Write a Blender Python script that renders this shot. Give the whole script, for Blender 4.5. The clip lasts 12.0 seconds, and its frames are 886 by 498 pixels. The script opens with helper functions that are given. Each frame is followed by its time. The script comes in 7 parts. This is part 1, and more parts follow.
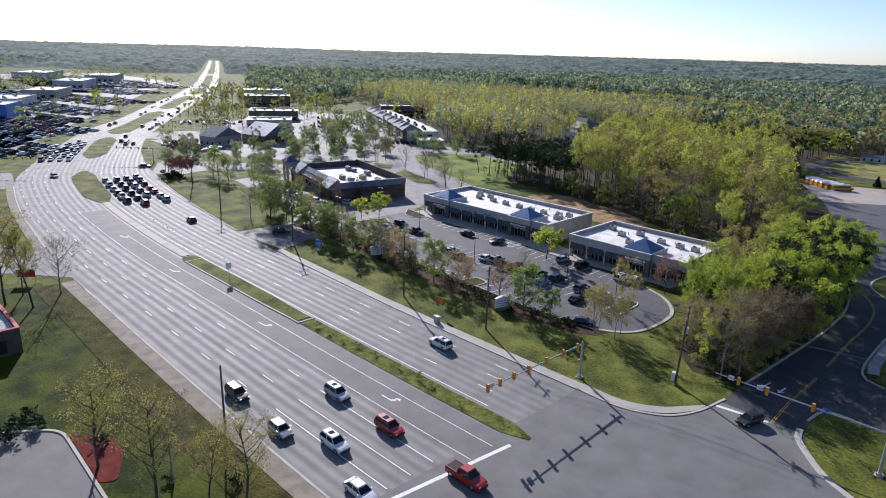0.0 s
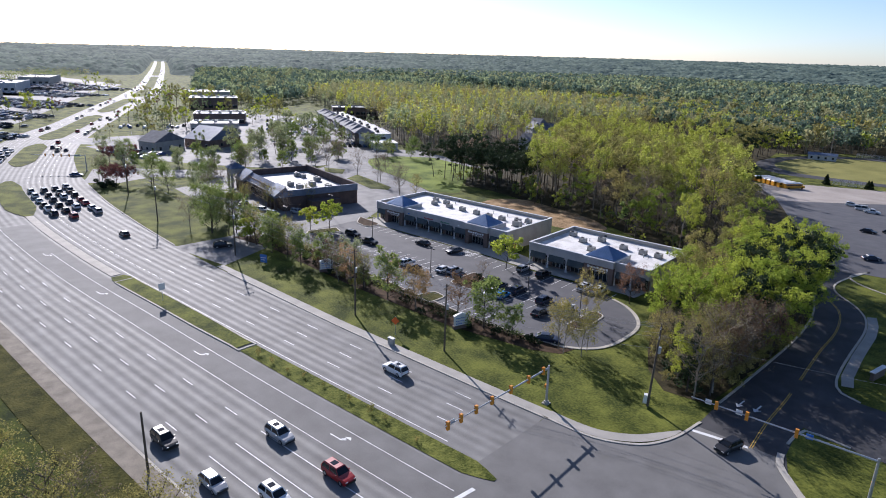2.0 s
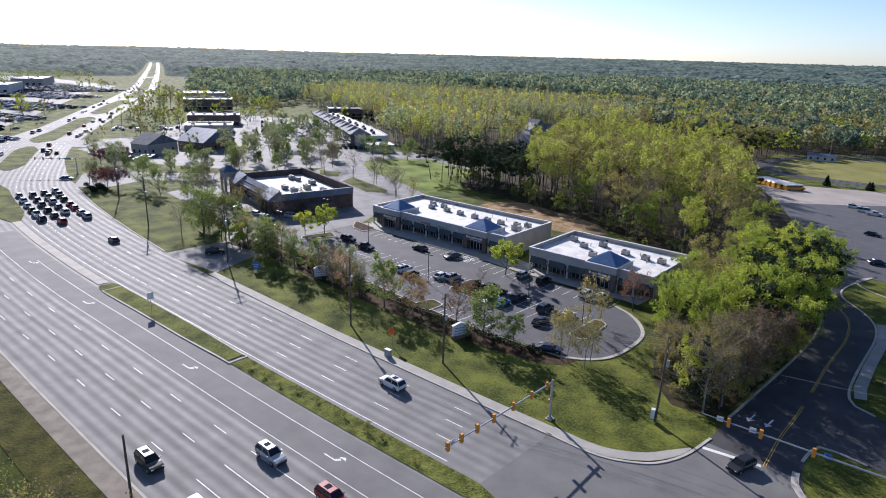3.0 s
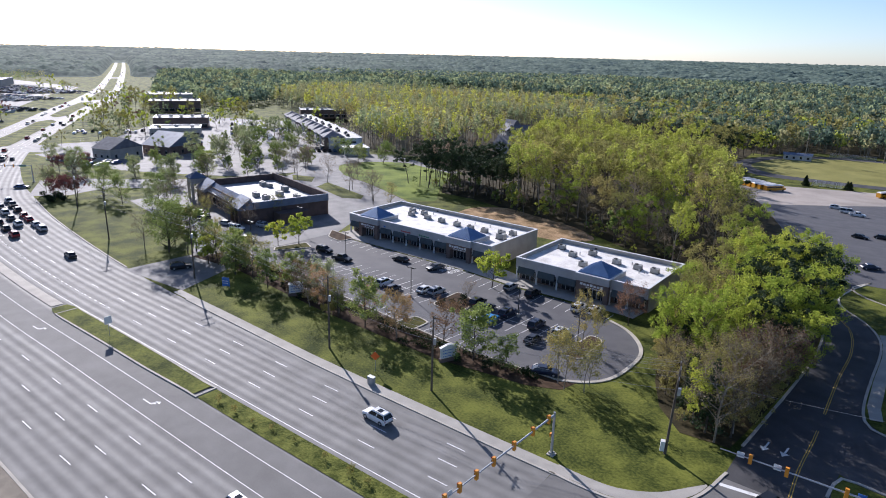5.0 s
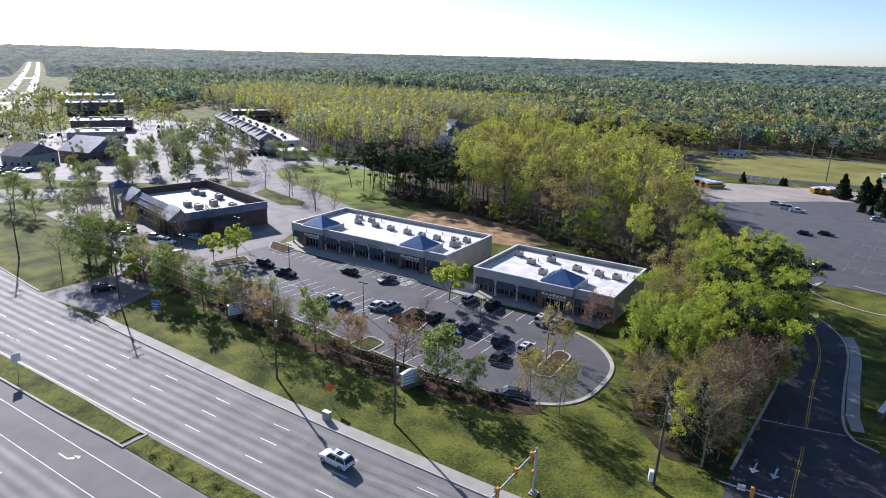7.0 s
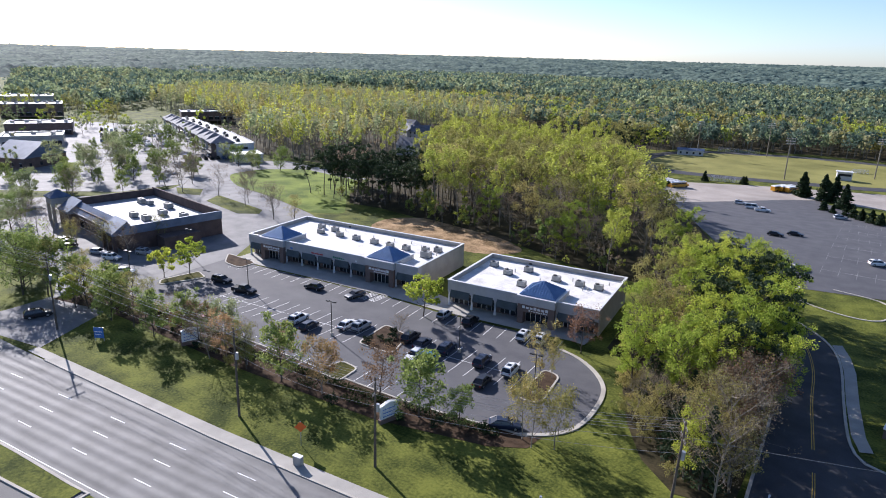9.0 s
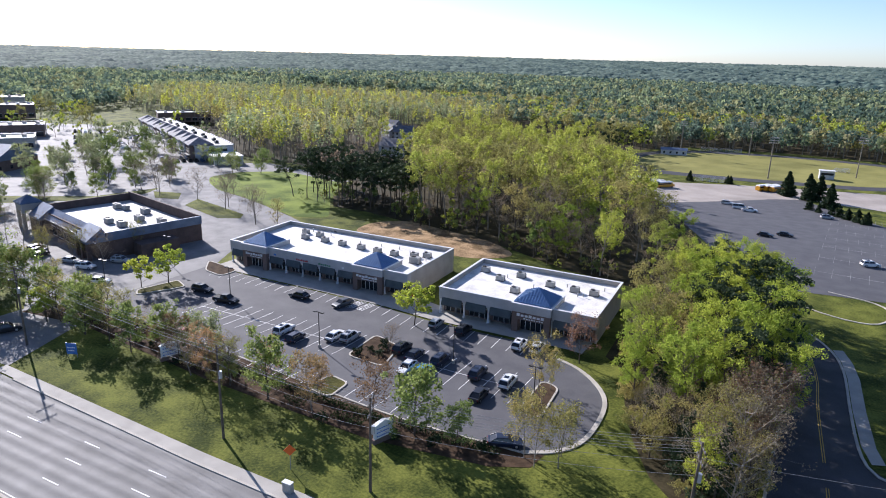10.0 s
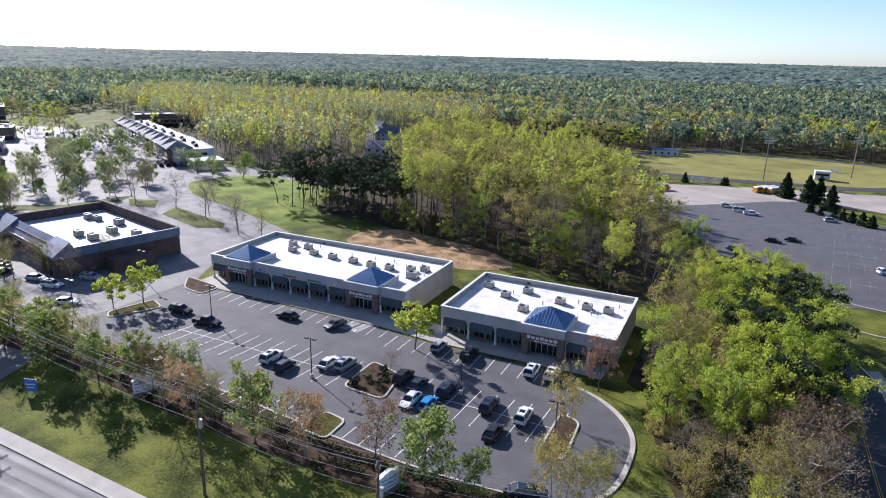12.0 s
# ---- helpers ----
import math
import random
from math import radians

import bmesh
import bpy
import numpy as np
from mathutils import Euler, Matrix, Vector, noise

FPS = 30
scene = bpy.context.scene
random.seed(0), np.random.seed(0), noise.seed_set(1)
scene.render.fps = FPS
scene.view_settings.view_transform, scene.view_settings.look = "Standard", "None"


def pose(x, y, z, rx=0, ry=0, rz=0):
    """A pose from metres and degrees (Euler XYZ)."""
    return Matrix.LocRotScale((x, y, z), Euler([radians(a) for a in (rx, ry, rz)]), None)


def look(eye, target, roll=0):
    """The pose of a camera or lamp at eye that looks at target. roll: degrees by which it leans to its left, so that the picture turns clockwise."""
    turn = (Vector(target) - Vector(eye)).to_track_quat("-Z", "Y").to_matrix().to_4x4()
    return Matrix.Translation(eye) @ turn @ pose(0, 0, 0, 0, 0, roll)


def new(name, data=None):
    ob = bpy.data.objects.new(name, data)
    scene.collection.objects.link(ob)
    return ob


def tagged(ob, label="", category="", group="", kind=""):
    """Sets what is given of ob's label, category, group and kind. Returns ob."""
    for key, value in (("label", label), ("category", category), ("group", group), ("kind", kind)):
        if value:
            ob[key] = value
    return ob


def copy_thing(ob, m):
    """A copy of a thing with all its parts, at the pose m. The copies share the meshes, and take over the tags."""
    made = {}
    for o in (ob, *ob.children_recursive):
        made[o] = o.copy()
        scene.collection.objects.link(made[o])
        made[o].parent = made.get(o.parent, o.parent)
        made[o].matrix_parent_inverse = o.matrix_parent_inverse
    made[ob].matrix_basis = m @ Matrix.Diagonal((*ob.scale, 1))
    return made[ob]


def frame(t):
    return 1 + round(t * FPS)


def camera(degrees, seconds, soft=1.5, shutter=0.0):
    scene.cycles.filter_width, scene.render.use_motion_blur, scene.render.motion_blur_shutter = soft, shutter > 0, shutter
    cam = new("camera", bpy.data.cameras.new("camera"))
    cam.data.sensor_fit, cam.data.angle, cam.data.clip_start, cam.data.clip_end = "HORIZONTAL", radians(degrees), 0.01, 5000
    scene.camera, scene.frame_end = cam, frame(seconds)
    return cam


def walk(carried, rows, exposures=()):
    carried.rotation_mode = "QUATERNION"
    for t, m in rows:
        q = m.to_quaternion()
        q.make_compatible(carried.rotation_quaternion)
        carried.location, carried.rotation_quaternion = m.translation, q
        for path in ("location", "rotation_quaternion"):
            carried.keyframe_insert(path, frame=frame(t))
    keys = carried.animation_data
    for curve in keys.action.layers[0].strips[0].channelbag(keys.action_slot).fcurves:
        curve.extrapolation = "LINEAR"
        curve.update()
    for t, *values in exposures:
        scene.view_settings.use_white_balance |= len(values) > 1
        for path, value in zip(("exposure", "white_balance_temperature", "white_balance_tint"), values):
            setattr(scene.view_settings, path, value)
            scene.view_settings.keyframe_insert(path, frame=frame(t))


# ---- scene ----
cam = camera(69.22, 12.0, 1.0)

PATH = [
    (0, look((58.186, -76.718, 49.824), (35.958, -58.597, 41.015), 1.67)),
    (0.5, look((56.459, -75.057, 49.796), (34.412, -56.712, 41.000), 1.67)),
    (1, look((54.751, -73.374, 49.785), (33.146, -54.504, 41.002), 1.64)),
    (1.5, look((53.065, -71.773, 49.846), (31.844, -52.464, 41.079), 1.62)),
    (2, look((51.395, -70.248, 49.840), (30.461, -50.622, 41.089), 1.58)),
    (2.5, look((49.830, -68.912, 49.902), (28.977, -49.191, 41.169), 1.52)),
    (4.5, look((42.297, -63.885, 49.916), (21.742, -43.842, 41.212), 1.44)),
    (5, look((40.187, -62.788, 50.016), (20.190, -42.191, 41.305), 1.42)),
    (5.5, look((37.861, -61.654, 49.967), (18.388, -40.559, 41.261), 1.42)),
    (6, look((35.689, -60.425, 49.888), (16.756, -38.841, 41.188), 1.44)),
    (6.5, look((33.464, -59.127, 49.743), (15.140, -37.018, 41.057), 1.47)),
    (7, look((31.342, -57.831, 49.681), (13.458, -35.362, 41.002), 1.47)),
    (9, look((22.957, -52.414, 49.696), (6.686, -28.752, 41.015), 1.50)),
    (9.5, look((20.762, -50.916, 49.548), (4.901, -26.973, 40.880), 1.50)),
    (10, look((18.637, -49.567, 49.524), (3.094, -25.415, 40.859), 1.48)),
    (10.5, look((16.358, -48.065, 49.462), (1.022, -23.780, 40.799), 1.46)),
    (11, look((14.157, -46.340, 49.388), (-1.050, -21.974, 40.726), 1.44)),
    (11.5, look((11.815, -44.346, 49.287), (-3.256, -19.897, 40.619), 1.43)),
    (12, look((9.742, -42.132, 49.211), (-5.145, -17.569, 40.549), 1.40)),
]
walk(cam, PATH, [(0, 0.4, 6050, 18), (2.5, 0.44, 6050, 18), (5.5, 0.52, 6050, 18), (9, 0.74, 6050, 18), (12, 0.82, 6050, 18)])

# ---- light ----
SUN = Vector((-0.94, 0.345, 0.0)).normalized()
ELEV = radians(26)
world = bpy.data.worlds.new("sky")
scene.world = world
world.use_nodes = True
nt = world.node_tree
sky = nt.nodes.new("ShaderNodeTexSky")
sky.sky_type = "NISHITA"
sky.sun_disc = False
sky.sun_elevation = ELEV
sky.sun_rotation = math.atan2(SUN.x, SUN.y)
sky.air_density = 0.7
sky.dust_density = 0.45
sky.ozone_density = 3.0
nt.links.new(sky.outputs[0], nt.nodes["Background"].inputs[0])
nt.nodes["Background"].inputs[1].default_value = 0.1
sun_data = bpy.data.lights.new("sun", "SUN")
sun_data.energy = 5.0
sun_data.angle = radians(0.53)
sun_data.color = (1.0, 0.955, 0.89)
sun_ob = new("sun", sun_data)
to_sun = Vector((SUN.x * math.cos(ELEV), SUN.y * math.cos(ELEV), math.sin(ELEV)))
sun_ob.matrix_world = look(to_sun * 200, (0, 0, 0))

# ---- terrain ----
KN = sorted(set([-900.0, -60.0, 4.0] + [4 + 2.6 * i for i in range(11)] + [120 + 12.0 * i for i in range(16)] + [420.0, 700.0, 1300.0, 2500.0, 4900.0]))


def smooth(a, b, v):
    k = min(1, max(0, (v - a) / (b - a)))
    return k * k * (3 - 2 * k)


KZ = [-1.2 * smooth(4, 30, y) - 8.3 * smooth(120, 300, y) for y in KN]


def gz(x, y):
    return float(np.interp(y, KN, KZ))


# ---- materials ----
def mat(name, a, b, rough=0.8, scale=1.0, fine=12.0, bump=0.2, metal=0.0, vary=0.0, spec=0.5, dist=0.02, mixat=(0.35, 0.65)):
    m = bpy.data.materials.new(name)
    m.use_nodes = True
    t = m.node_tree
    bs = t.nodes["Principled BSDF"]
    geo = t.nodes.new("ShaderNodeNewGeometry")
    n1 = t.nodes.new("ShaderNodeTexNoise")
    n1.inputs["Scale"].default_value = scale
    n1.inputs["Detail"].default_value = 6
    n2 = t.nodes.new("ShaderNodeTexNoise")
    n2.inputs["Scale"].default_value = fine
    n2.inputs["Detail"].default_value = 4
    for n in (n1, n2):
        t.links.new(geo.outputs["Position"], n.inputs["Vector"])
    add = t.nodes.new("ShaderNodeMath")
    add.operation = "MULTIPLY_ADD"
    t.links.new(n1.outputs[0], add.inputs[0])
    add.inputs[1].default_value = 0.65
    mul = t.nodes.new("ShaderNodeMath")
    mul.operation = "MULTIPLY"
    mul.inputs[1].default_value = 0.35
    t.links.new(n2.outputs[0], mul.inputs[0])
    t.links.new(mul.outputs[0], add.inputs[2])
    ramp = t.nodes.new("ShaderNodeValToRGB")
    ramp.color_ramp.elements[0].position, ramp.color_ramp.elements[1].position = mixat
    ramp.color_ramp.elements[0].color = (*a, 1)
    ramp.color_ramp.elements[1].color = (*b, 1)
    t.links.new(add.outputs[0], ramp.inputs[0])
    out = ramp.outputs[0]
    if vary:
        oi = t.nodes.new("ShaderNodeObjectInfo")
        hsv = t.nodes.new("ShaderNodeHueSaturation")
        ma = t.nodes.new("ShaderNodeMapRange")
        ma.inputs[3].default_value, ma.inputs[4].default_value = 1 - vary, 1 + vary
        t.links.new(oi.outputs["Random"], ma.inputs[0])
        t.links.new(ma.outputs[0], hsv.inputs["Value"])
        ma2 = t.nodes.new("ShaderNodeMapRange")
        ma2.inputs[3].default_value, ma2.inputs[4].default_value = 0.5 - vary * 0.09, 0.5 + vary * 0.09
        t.links.new(oi.outputs["Random"], ma2.inputs[0])
        t.links.new(ma2.outputs[0], hsv.inputs["Hue"])
        t.links.new(out, hsv.inputs["Color"])
        out = hsv.outputs[0]
    t.links.new(out, bs.inputs["Base Color"])
    bs.inputs["Roughness"].default_value = rough
    bs.inputs["Metallic"].default_value = metal
    bs.inputs["Specular IOR Level"].default_value = spec
    if bump:
        bp = t.nodes.new("ShaderNodeBump")
        bp.inputs["Strength"].default_value = bump
        bp.inputs["Distance"].default_value = dist
        t.links.new(n2.outputs[0], bp.inputs["Height"])
        t.links.new(bp.outputs[0], bs.inputs["Normal"])
    return m


def leaf_mat(name, a, b, vary=0.25, trans=0.35):
    """Foliage: colour varies per leaf clump and per tree; light shines through."""
    m = bpy.data.materials.new(name)
    m.use_nodes = True
    t = m.node_tree
    bs = t.nodes["Principled BSDF"]
    geo = t.nodes.new("ShaderNodeNewGeometry")
    ramp = t.nodes.new("ShaderNodeValToRGB")
    ramp.color_ramp.elements[0].color = (*a, 1)
    ramp.color_ramp.elements[1].color = (*b, 1)
    t.links.new(geo.outputs["Random Per Island"], ramp.inputs[0])
    oi = t.nodes.new("ShaderNodeObjectInfo")
    hsv = t.nodes.new("ShaderNodeHueSaturation")
    ma = t.nodes.new("ShaderNodeMapRange")
    ma.inputs[3].default_value, ma.inputs[4].default_value = 1 - vary, 1 + vary
    ma2 = t.nodes.new("ShaderNodeMapRange")
    ma2.inputs[3].default_value, ma2.inputs[4].default_value = 0.5 + vary * 0.06, 0.5 - vary * 0.1
    for q in (ma, ma2):
        t.links.new(oi.outputs["Random"], q.inputs[0])
    t.links.new(ma.outputs[0], hsv.inputs["Value"])
    t.links.new(ma2.outputs[0], hsv.inputs["Hue"])
    t.links.new(ramp.outputs[0], hsv.inputs["Color"])
    t.links.new(hsv.outputs[0], bs.inputs["Base Color"])
    bs.inputs["Roughness"].default_value = 0.75
    bs.inputs["Specular IOR Level"].default_value = 0.2
    tr = t.nodes.new("ShaderNodeBsdfTranslucent")
    t.links.new(hsv.outputs[0], tr.inputs[0])
    mx = t.nodes.new("ShaderNodeMixShader")
    mx.inputs[0].default_value = trans
    t.links.new(bs.outputs[0], mx.inputs[1])
    t.links.new(tr.outputs[0], mx.inputs[2])
    t.links.new(mx.outputs[0], t.nodes["Material Output"].inputs[0])
    return m


def road_mat(name, a, b, wheel=0.0):
    """Worn asphalt; the lanes are polished into paler and darker strips along the traffic."""
    m = mat(name, a, b, rough=0.8, scale=0.25, fine=9.0, bump=0.15, spec=0.3)
    if wheel:
        t = m.node_tree
        bs = t.nodes["Principled BSDF"]
        uv = t.nodes.new("ShaderNodeUVMap")
        sep = t.nodes.new("ShaderNodeSeparateXYZ")
        t.links.new(uv.outputs[0], sep.inputs[0])
        ph = t.nodes.new("ShaderNodeMath")
        ph.operation = "MULTIPLY"
        ph.inputs[1].default_value = 2 * math.pi / 1.85
        t.links.new(sep.outputs["Y"], ph.inputs[0])
        sn = t.nodes.new("ShaderNodeMath")
        sn.operation = "SINE"
        t.links.new(ph.outputs[0], sn.inputs[0])
        nz = t.nodes.new("ShaderNodeTexNoise")
        nz.inputs["Scale"].default_value = 1.0
        mp = t.nodes.new("ShaderNodeMapping")
        mp.inputs["Scale"].default_value = (0.012, 0.5, 1)
        t.links.new(uv.outputs[0], mp.inputs[0])
        t.links.new(mp.outputs[0], nz.inputs["Vector"])
        mu = t.nodes.new("ShaderNodeMath")
        mu.operation = "MULTIPLY"
        t.links.new(sn.outputs[0], mu.inputs[0])
        t.links.new(nz.outputs[0], mu.inputs[1])
        mr = t.nodes.new("ShaderNodeMapRange")
        mr.inputs[1].default_value, mr.inputs[2].default_value = -0.7, 0.7
        mr.inputs[3].default_value, mr.inputs[4].default_value = 1 - wheel, 1 + wheel
        t.links.new(mu.outputs[0], mr.inputs[0])
        hs = t.nodes.new("ShaderNodeHueSaturation")
        src = bs.inputs["Base Color"].links[0].from_socket
        t.links.new(src, hs.inputs["Color"])
        t.links.new(mr.outputs[0], hs.inputs["Value"])
        t.links.new(hs.outputs[0], bs.inputs["Base Color"])
        mr2 = t.nodes.new("ShaderNodeMapRange")
        mr2.inputs[1].default_value, mr2.inputs[2].default_value = -0.7, 0.7
        mr2.inputs[3].default_value, mr2.inputs[4].default_value = 0.85, 0.7
        t.links.new(mu.outputs[0], mr2.inputs[0])
        t.links.new(mr2.outputs[0], bs.inputs["Roughness"])
    return m


def paint(name, c, rough=0.3, metal=0.0, coat=0.0):
    m = mat(name, tuple(v * 0.92 for v in c), c, rough=rough, scale=0.8, fine=20, bump=0.0, metal=metal)
    m.node_tree.nodes["Principled BSDF"].inputs["Coat Weight"].default_value = coat
    return m


M = dict(
    grass=mat("grass", (0.038, 0.052, 0.008), (0.165, 0.178, 0.032), 0.9, 0.16, 2.6, 0.9, spec=0.1, dist=0.1, mixat=(0.4, 0.6)),
    drygrass=mat("dry_grass", (0.16, 0.105, 0.05), (0.46, 0.31, 0.17), 0.95, 0.22, 2.2, 0.9, spec=0.1, dist=0.25, mixat=(0.4, 0.58)),
    # deeper green than grass, with tree shade also put into the colour
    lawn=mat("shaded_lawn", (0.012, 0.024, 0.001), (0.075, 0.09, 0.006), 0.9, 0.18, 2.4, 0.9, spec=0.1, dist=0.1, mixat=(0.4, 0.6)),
    hill=mat("sunny_grass_bank", (0.075, 0.115, 0.014), (0.22, 0.275, 0.045), 0.9, 0.1, 2.4, 0.8, spec=0.1, dist=0.1, mixat=(0.4, 0.6)),
    dirtwalk=mat("stained_path", (0.15, 0.125, 0.095), (0.3, 0.26, 0.2), 0.9, 0.4, 7, 0.2),
    verge=mat("weedy_bank", (0.022, 0.028, 0.004), (0.11, 0.1, 0.024), 0.95, 0.4, 3.0, 0.9, spec=0.1, dist=0.2),
    median=mat("median_weeds", (0.05, 0.065, 0.01), (0.19, 0.2, 0.045), 0.95, 0.5, 3.5, 0.9, spec=0.1, dist=0.2, mixat=(0.4, 0.6)),
    mulch=mat("bark_mulch", (0.035, 0.022, 0.014), (0.10, 0.065, 0.04), 0.95, 0.7, 14, 0.6, spec=0.1),
    redmulch=mat("red_mulch", (0.08, 0.015, 0.012), (0.2, 0.04, 0.03), 0.95, 0.9, 14, 0.6, spec=0.1),
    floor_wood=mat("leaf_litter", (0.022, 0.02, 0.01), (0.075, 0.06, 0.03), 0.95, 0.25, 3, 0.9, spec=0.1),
    road=road_mat("highway_asphalt", (0.155, 0.151, 0.142), (0.235, 0.229, 0.216), 0.13),
    turn=road_mat("turn_lane_asphalt", (0.135, 0.131, 0.124), (0.19, 0.185, 0.176)),
    lot=road_mat("parking_asphalt", (0.075, 0.075, 0.082), (0.115, 0.113, 0.118)),
    paleroad=road_mat("old_asphalt", (0.15, 0.147, 0.145), (0.25, 0.243, 0.235)),
    # asphalt colour lowered to carry the tree shade on the side road
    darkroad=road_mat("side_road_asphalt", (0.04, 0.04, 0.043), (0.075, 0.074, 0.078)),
    concrete=mat("kerb_concrete", (0.36, 0.33, 0.28), (0.52, 0.48, 0.41), 0.85, 0.35, 9, 0.15),
    walk=mat("pavement_concrete", (0.30, 0.285, 0.25), (0.43, 0.40, 0.35), 0.85, 0.35, 8, 0.12),
    white=mat("road_paint", (0.4, 0.4, 0.39), (0.74, 0.74, 0.72), 0.7, 0.9, 16, 0.0, mixat=(0.25, 0.5)),
    yellow=mat("yellow_road_paint", (0.5, 0.3, 0.03), (0.7, 0.45, 0.06), 0.7, 0.9, 16, 0.0),
    roofwhite=mat("roof_membrane", (0.5, 0.475, 0.43), (0.8, 0.775, 0.73), 0.65, 0.35, 3, 0.05, mixat=(0.3, 0.55)),
    roofgrey=mat("weathered_membrane", (0.38, 0.37, 0.35), (0.58, 0.57, 0.54), 0.7, 0.15, 4, 0.05),
    parapet=mat("parapet_stucco", (0.36, 0.35, 0.34), (0.5, 0.485, 0.47), 0.85, 0.4, 12, 0.1),
    cap=mat("parapet_cap_metal", (0.62, 0.62, 0.62), (0.76, 0.76, 0.75), 0.5, 0.5, 10, 0.0),
    wallpale=mat("pale_stucco", (0.34, 0.31, 0.27), (0.44, 0.41, 0.36), 0.85, 0.4, 12, 0.1),
    brick=mat("brown_brick", (0.12, 0.085, 0.07), (0.2, 0.14, 0.115), 0.88, 0.5, 16, 0.25),
    darkbrick=mat("dark_red_brick", (0.07, 0.048, 0.042), (0.13, 0.09, 0.075), 0.88, 0.5, 16, 0.25),
    blueroof=mat("blue_standing_seam", (0.10, 0.19, 0.34), (0.16, 0.27, 0.45), 0.42, 0.5, 8, 0.0, metal=0.3),
    slateblue=mat("slate_blue_roof", (0.08, 0.115, 0.18), (0.14, 0.185, 0.26), 0.5, 0.4, 8, 0.1, metal=0.2),
    awning=mat("grey_green_awning", (0.045, 0.06, 0.065), (0.085, 0.105, 0.11), 0.8, 0.6, 10, 0.1),
    glass=paint("shop_glass", (0.02, 0.025, 0.03), 0.06),
    carglass=paint("car_glass", (0.012, 0.014, 0.017), 0.05),
    tyre=mat("rubber", (0.012, 0.012, 0.012), (0.025, 0.025, 0.025), 0.85, 2, 20, 0.1),
    rim=paint("alloy", (0.5, 0.5, 0.52), 0.35, 0.9),
    steel=mat("galvanised_steel", (0.35, 0.37, 0.39), (0.5, 0.52, 0.54), 0.45, 0.8, 12, 0.0, metal=0.6),
    darksteel=mat("dark_bronze_paint", (0.03, 0.03, 0.03), (0.06, 0.055, 0.05), 0.5, 0.8, 12, 0.0),
    wood=mat("weathered_pole_wood", (0.07, 0.055, 0.042), (0.15, 0.12, 0.09), 0.9, 0.8, 14, 0.3),
    wire=paint("wire", (0.3, 0.3, 0.3), 0.7, 0.0),
    unit=mat("rooftop_unit_grey", (0.24, 0.24, 0.225), (0.38, 0.38, 0.355), 0.6, 1.0, 10, 0.0),
    fan=paint("fan_grille_black", (0.02, 0.02, 0.02), 0.6),
    orange=paint("signal_orange", (0.75, 0.28, 0.02), 0.5),
    signwhite=paint("sign_white", (0.75, 0.75, 0.73), 0.5),
    signblue=paint("sign_blue", (0.05, 0.17, 0.5), 0.5),
    signorange=paint("sign_orange", (0.75, 0.13, 0.015), 0.5),
    signgreen=paint("sign_green", (0.02, 0.2, 0.1), 0.5),
    red=paint("red_paint", (0.45, 0.02, 0.02), 0.4),
    shingle=mat("grey_shingle", (0.10, 0.105, 0.12), (0.19, 0.195, 0.215), 0.85, 0.5, 10, 0.3),
    siding=mat("pale_siding", (0.42, 0.42, 0.43), (0.58, 0.57, 0.56), 0.7, 0.3, 6, 0.05),
    bark=mat("bark", (0.045, 0.035, 0.026), (0.12, 0.095, 0.07), 0.95, 1.5, 9, 0.5),
    palebark=mat("grey_bark", (0.17, 0.145, 0.11), (0.34, 0.29, 0.23), 0.95, 1.5, 9, 0.4),
    water=paint("lake_water", (0.25, 0.3, 0.35), 0.12),
    busyellow=paint("school_bus_yellow", (0.65, 0.3, 0.015), 0.4),
    fieldgrass=mat("dry_field_grass", (0.17, 0.165, 0.05), (0.30, 0.28, 0.09), 0.9, 0.06, 2.0, 0.4, spec=0.1),
    yard=mat("sandy_paving", (0.27, 0.235, 0.2), (0.43, 0.375, 0.325), 0.9, 0.08, 3.0, 0.2),
    fadedpaint=mat("faded_paint", (0.11, 0.11, 0.11), (0.3, 0.3, 0.29), 0.8, 0.5, 6, 0.0),
    hedge=leaf_mat("hedge_leaf", (0.012, 0.026, 0.008), (0.04, 0.07, 0.015), 0.3, 0.15),
)
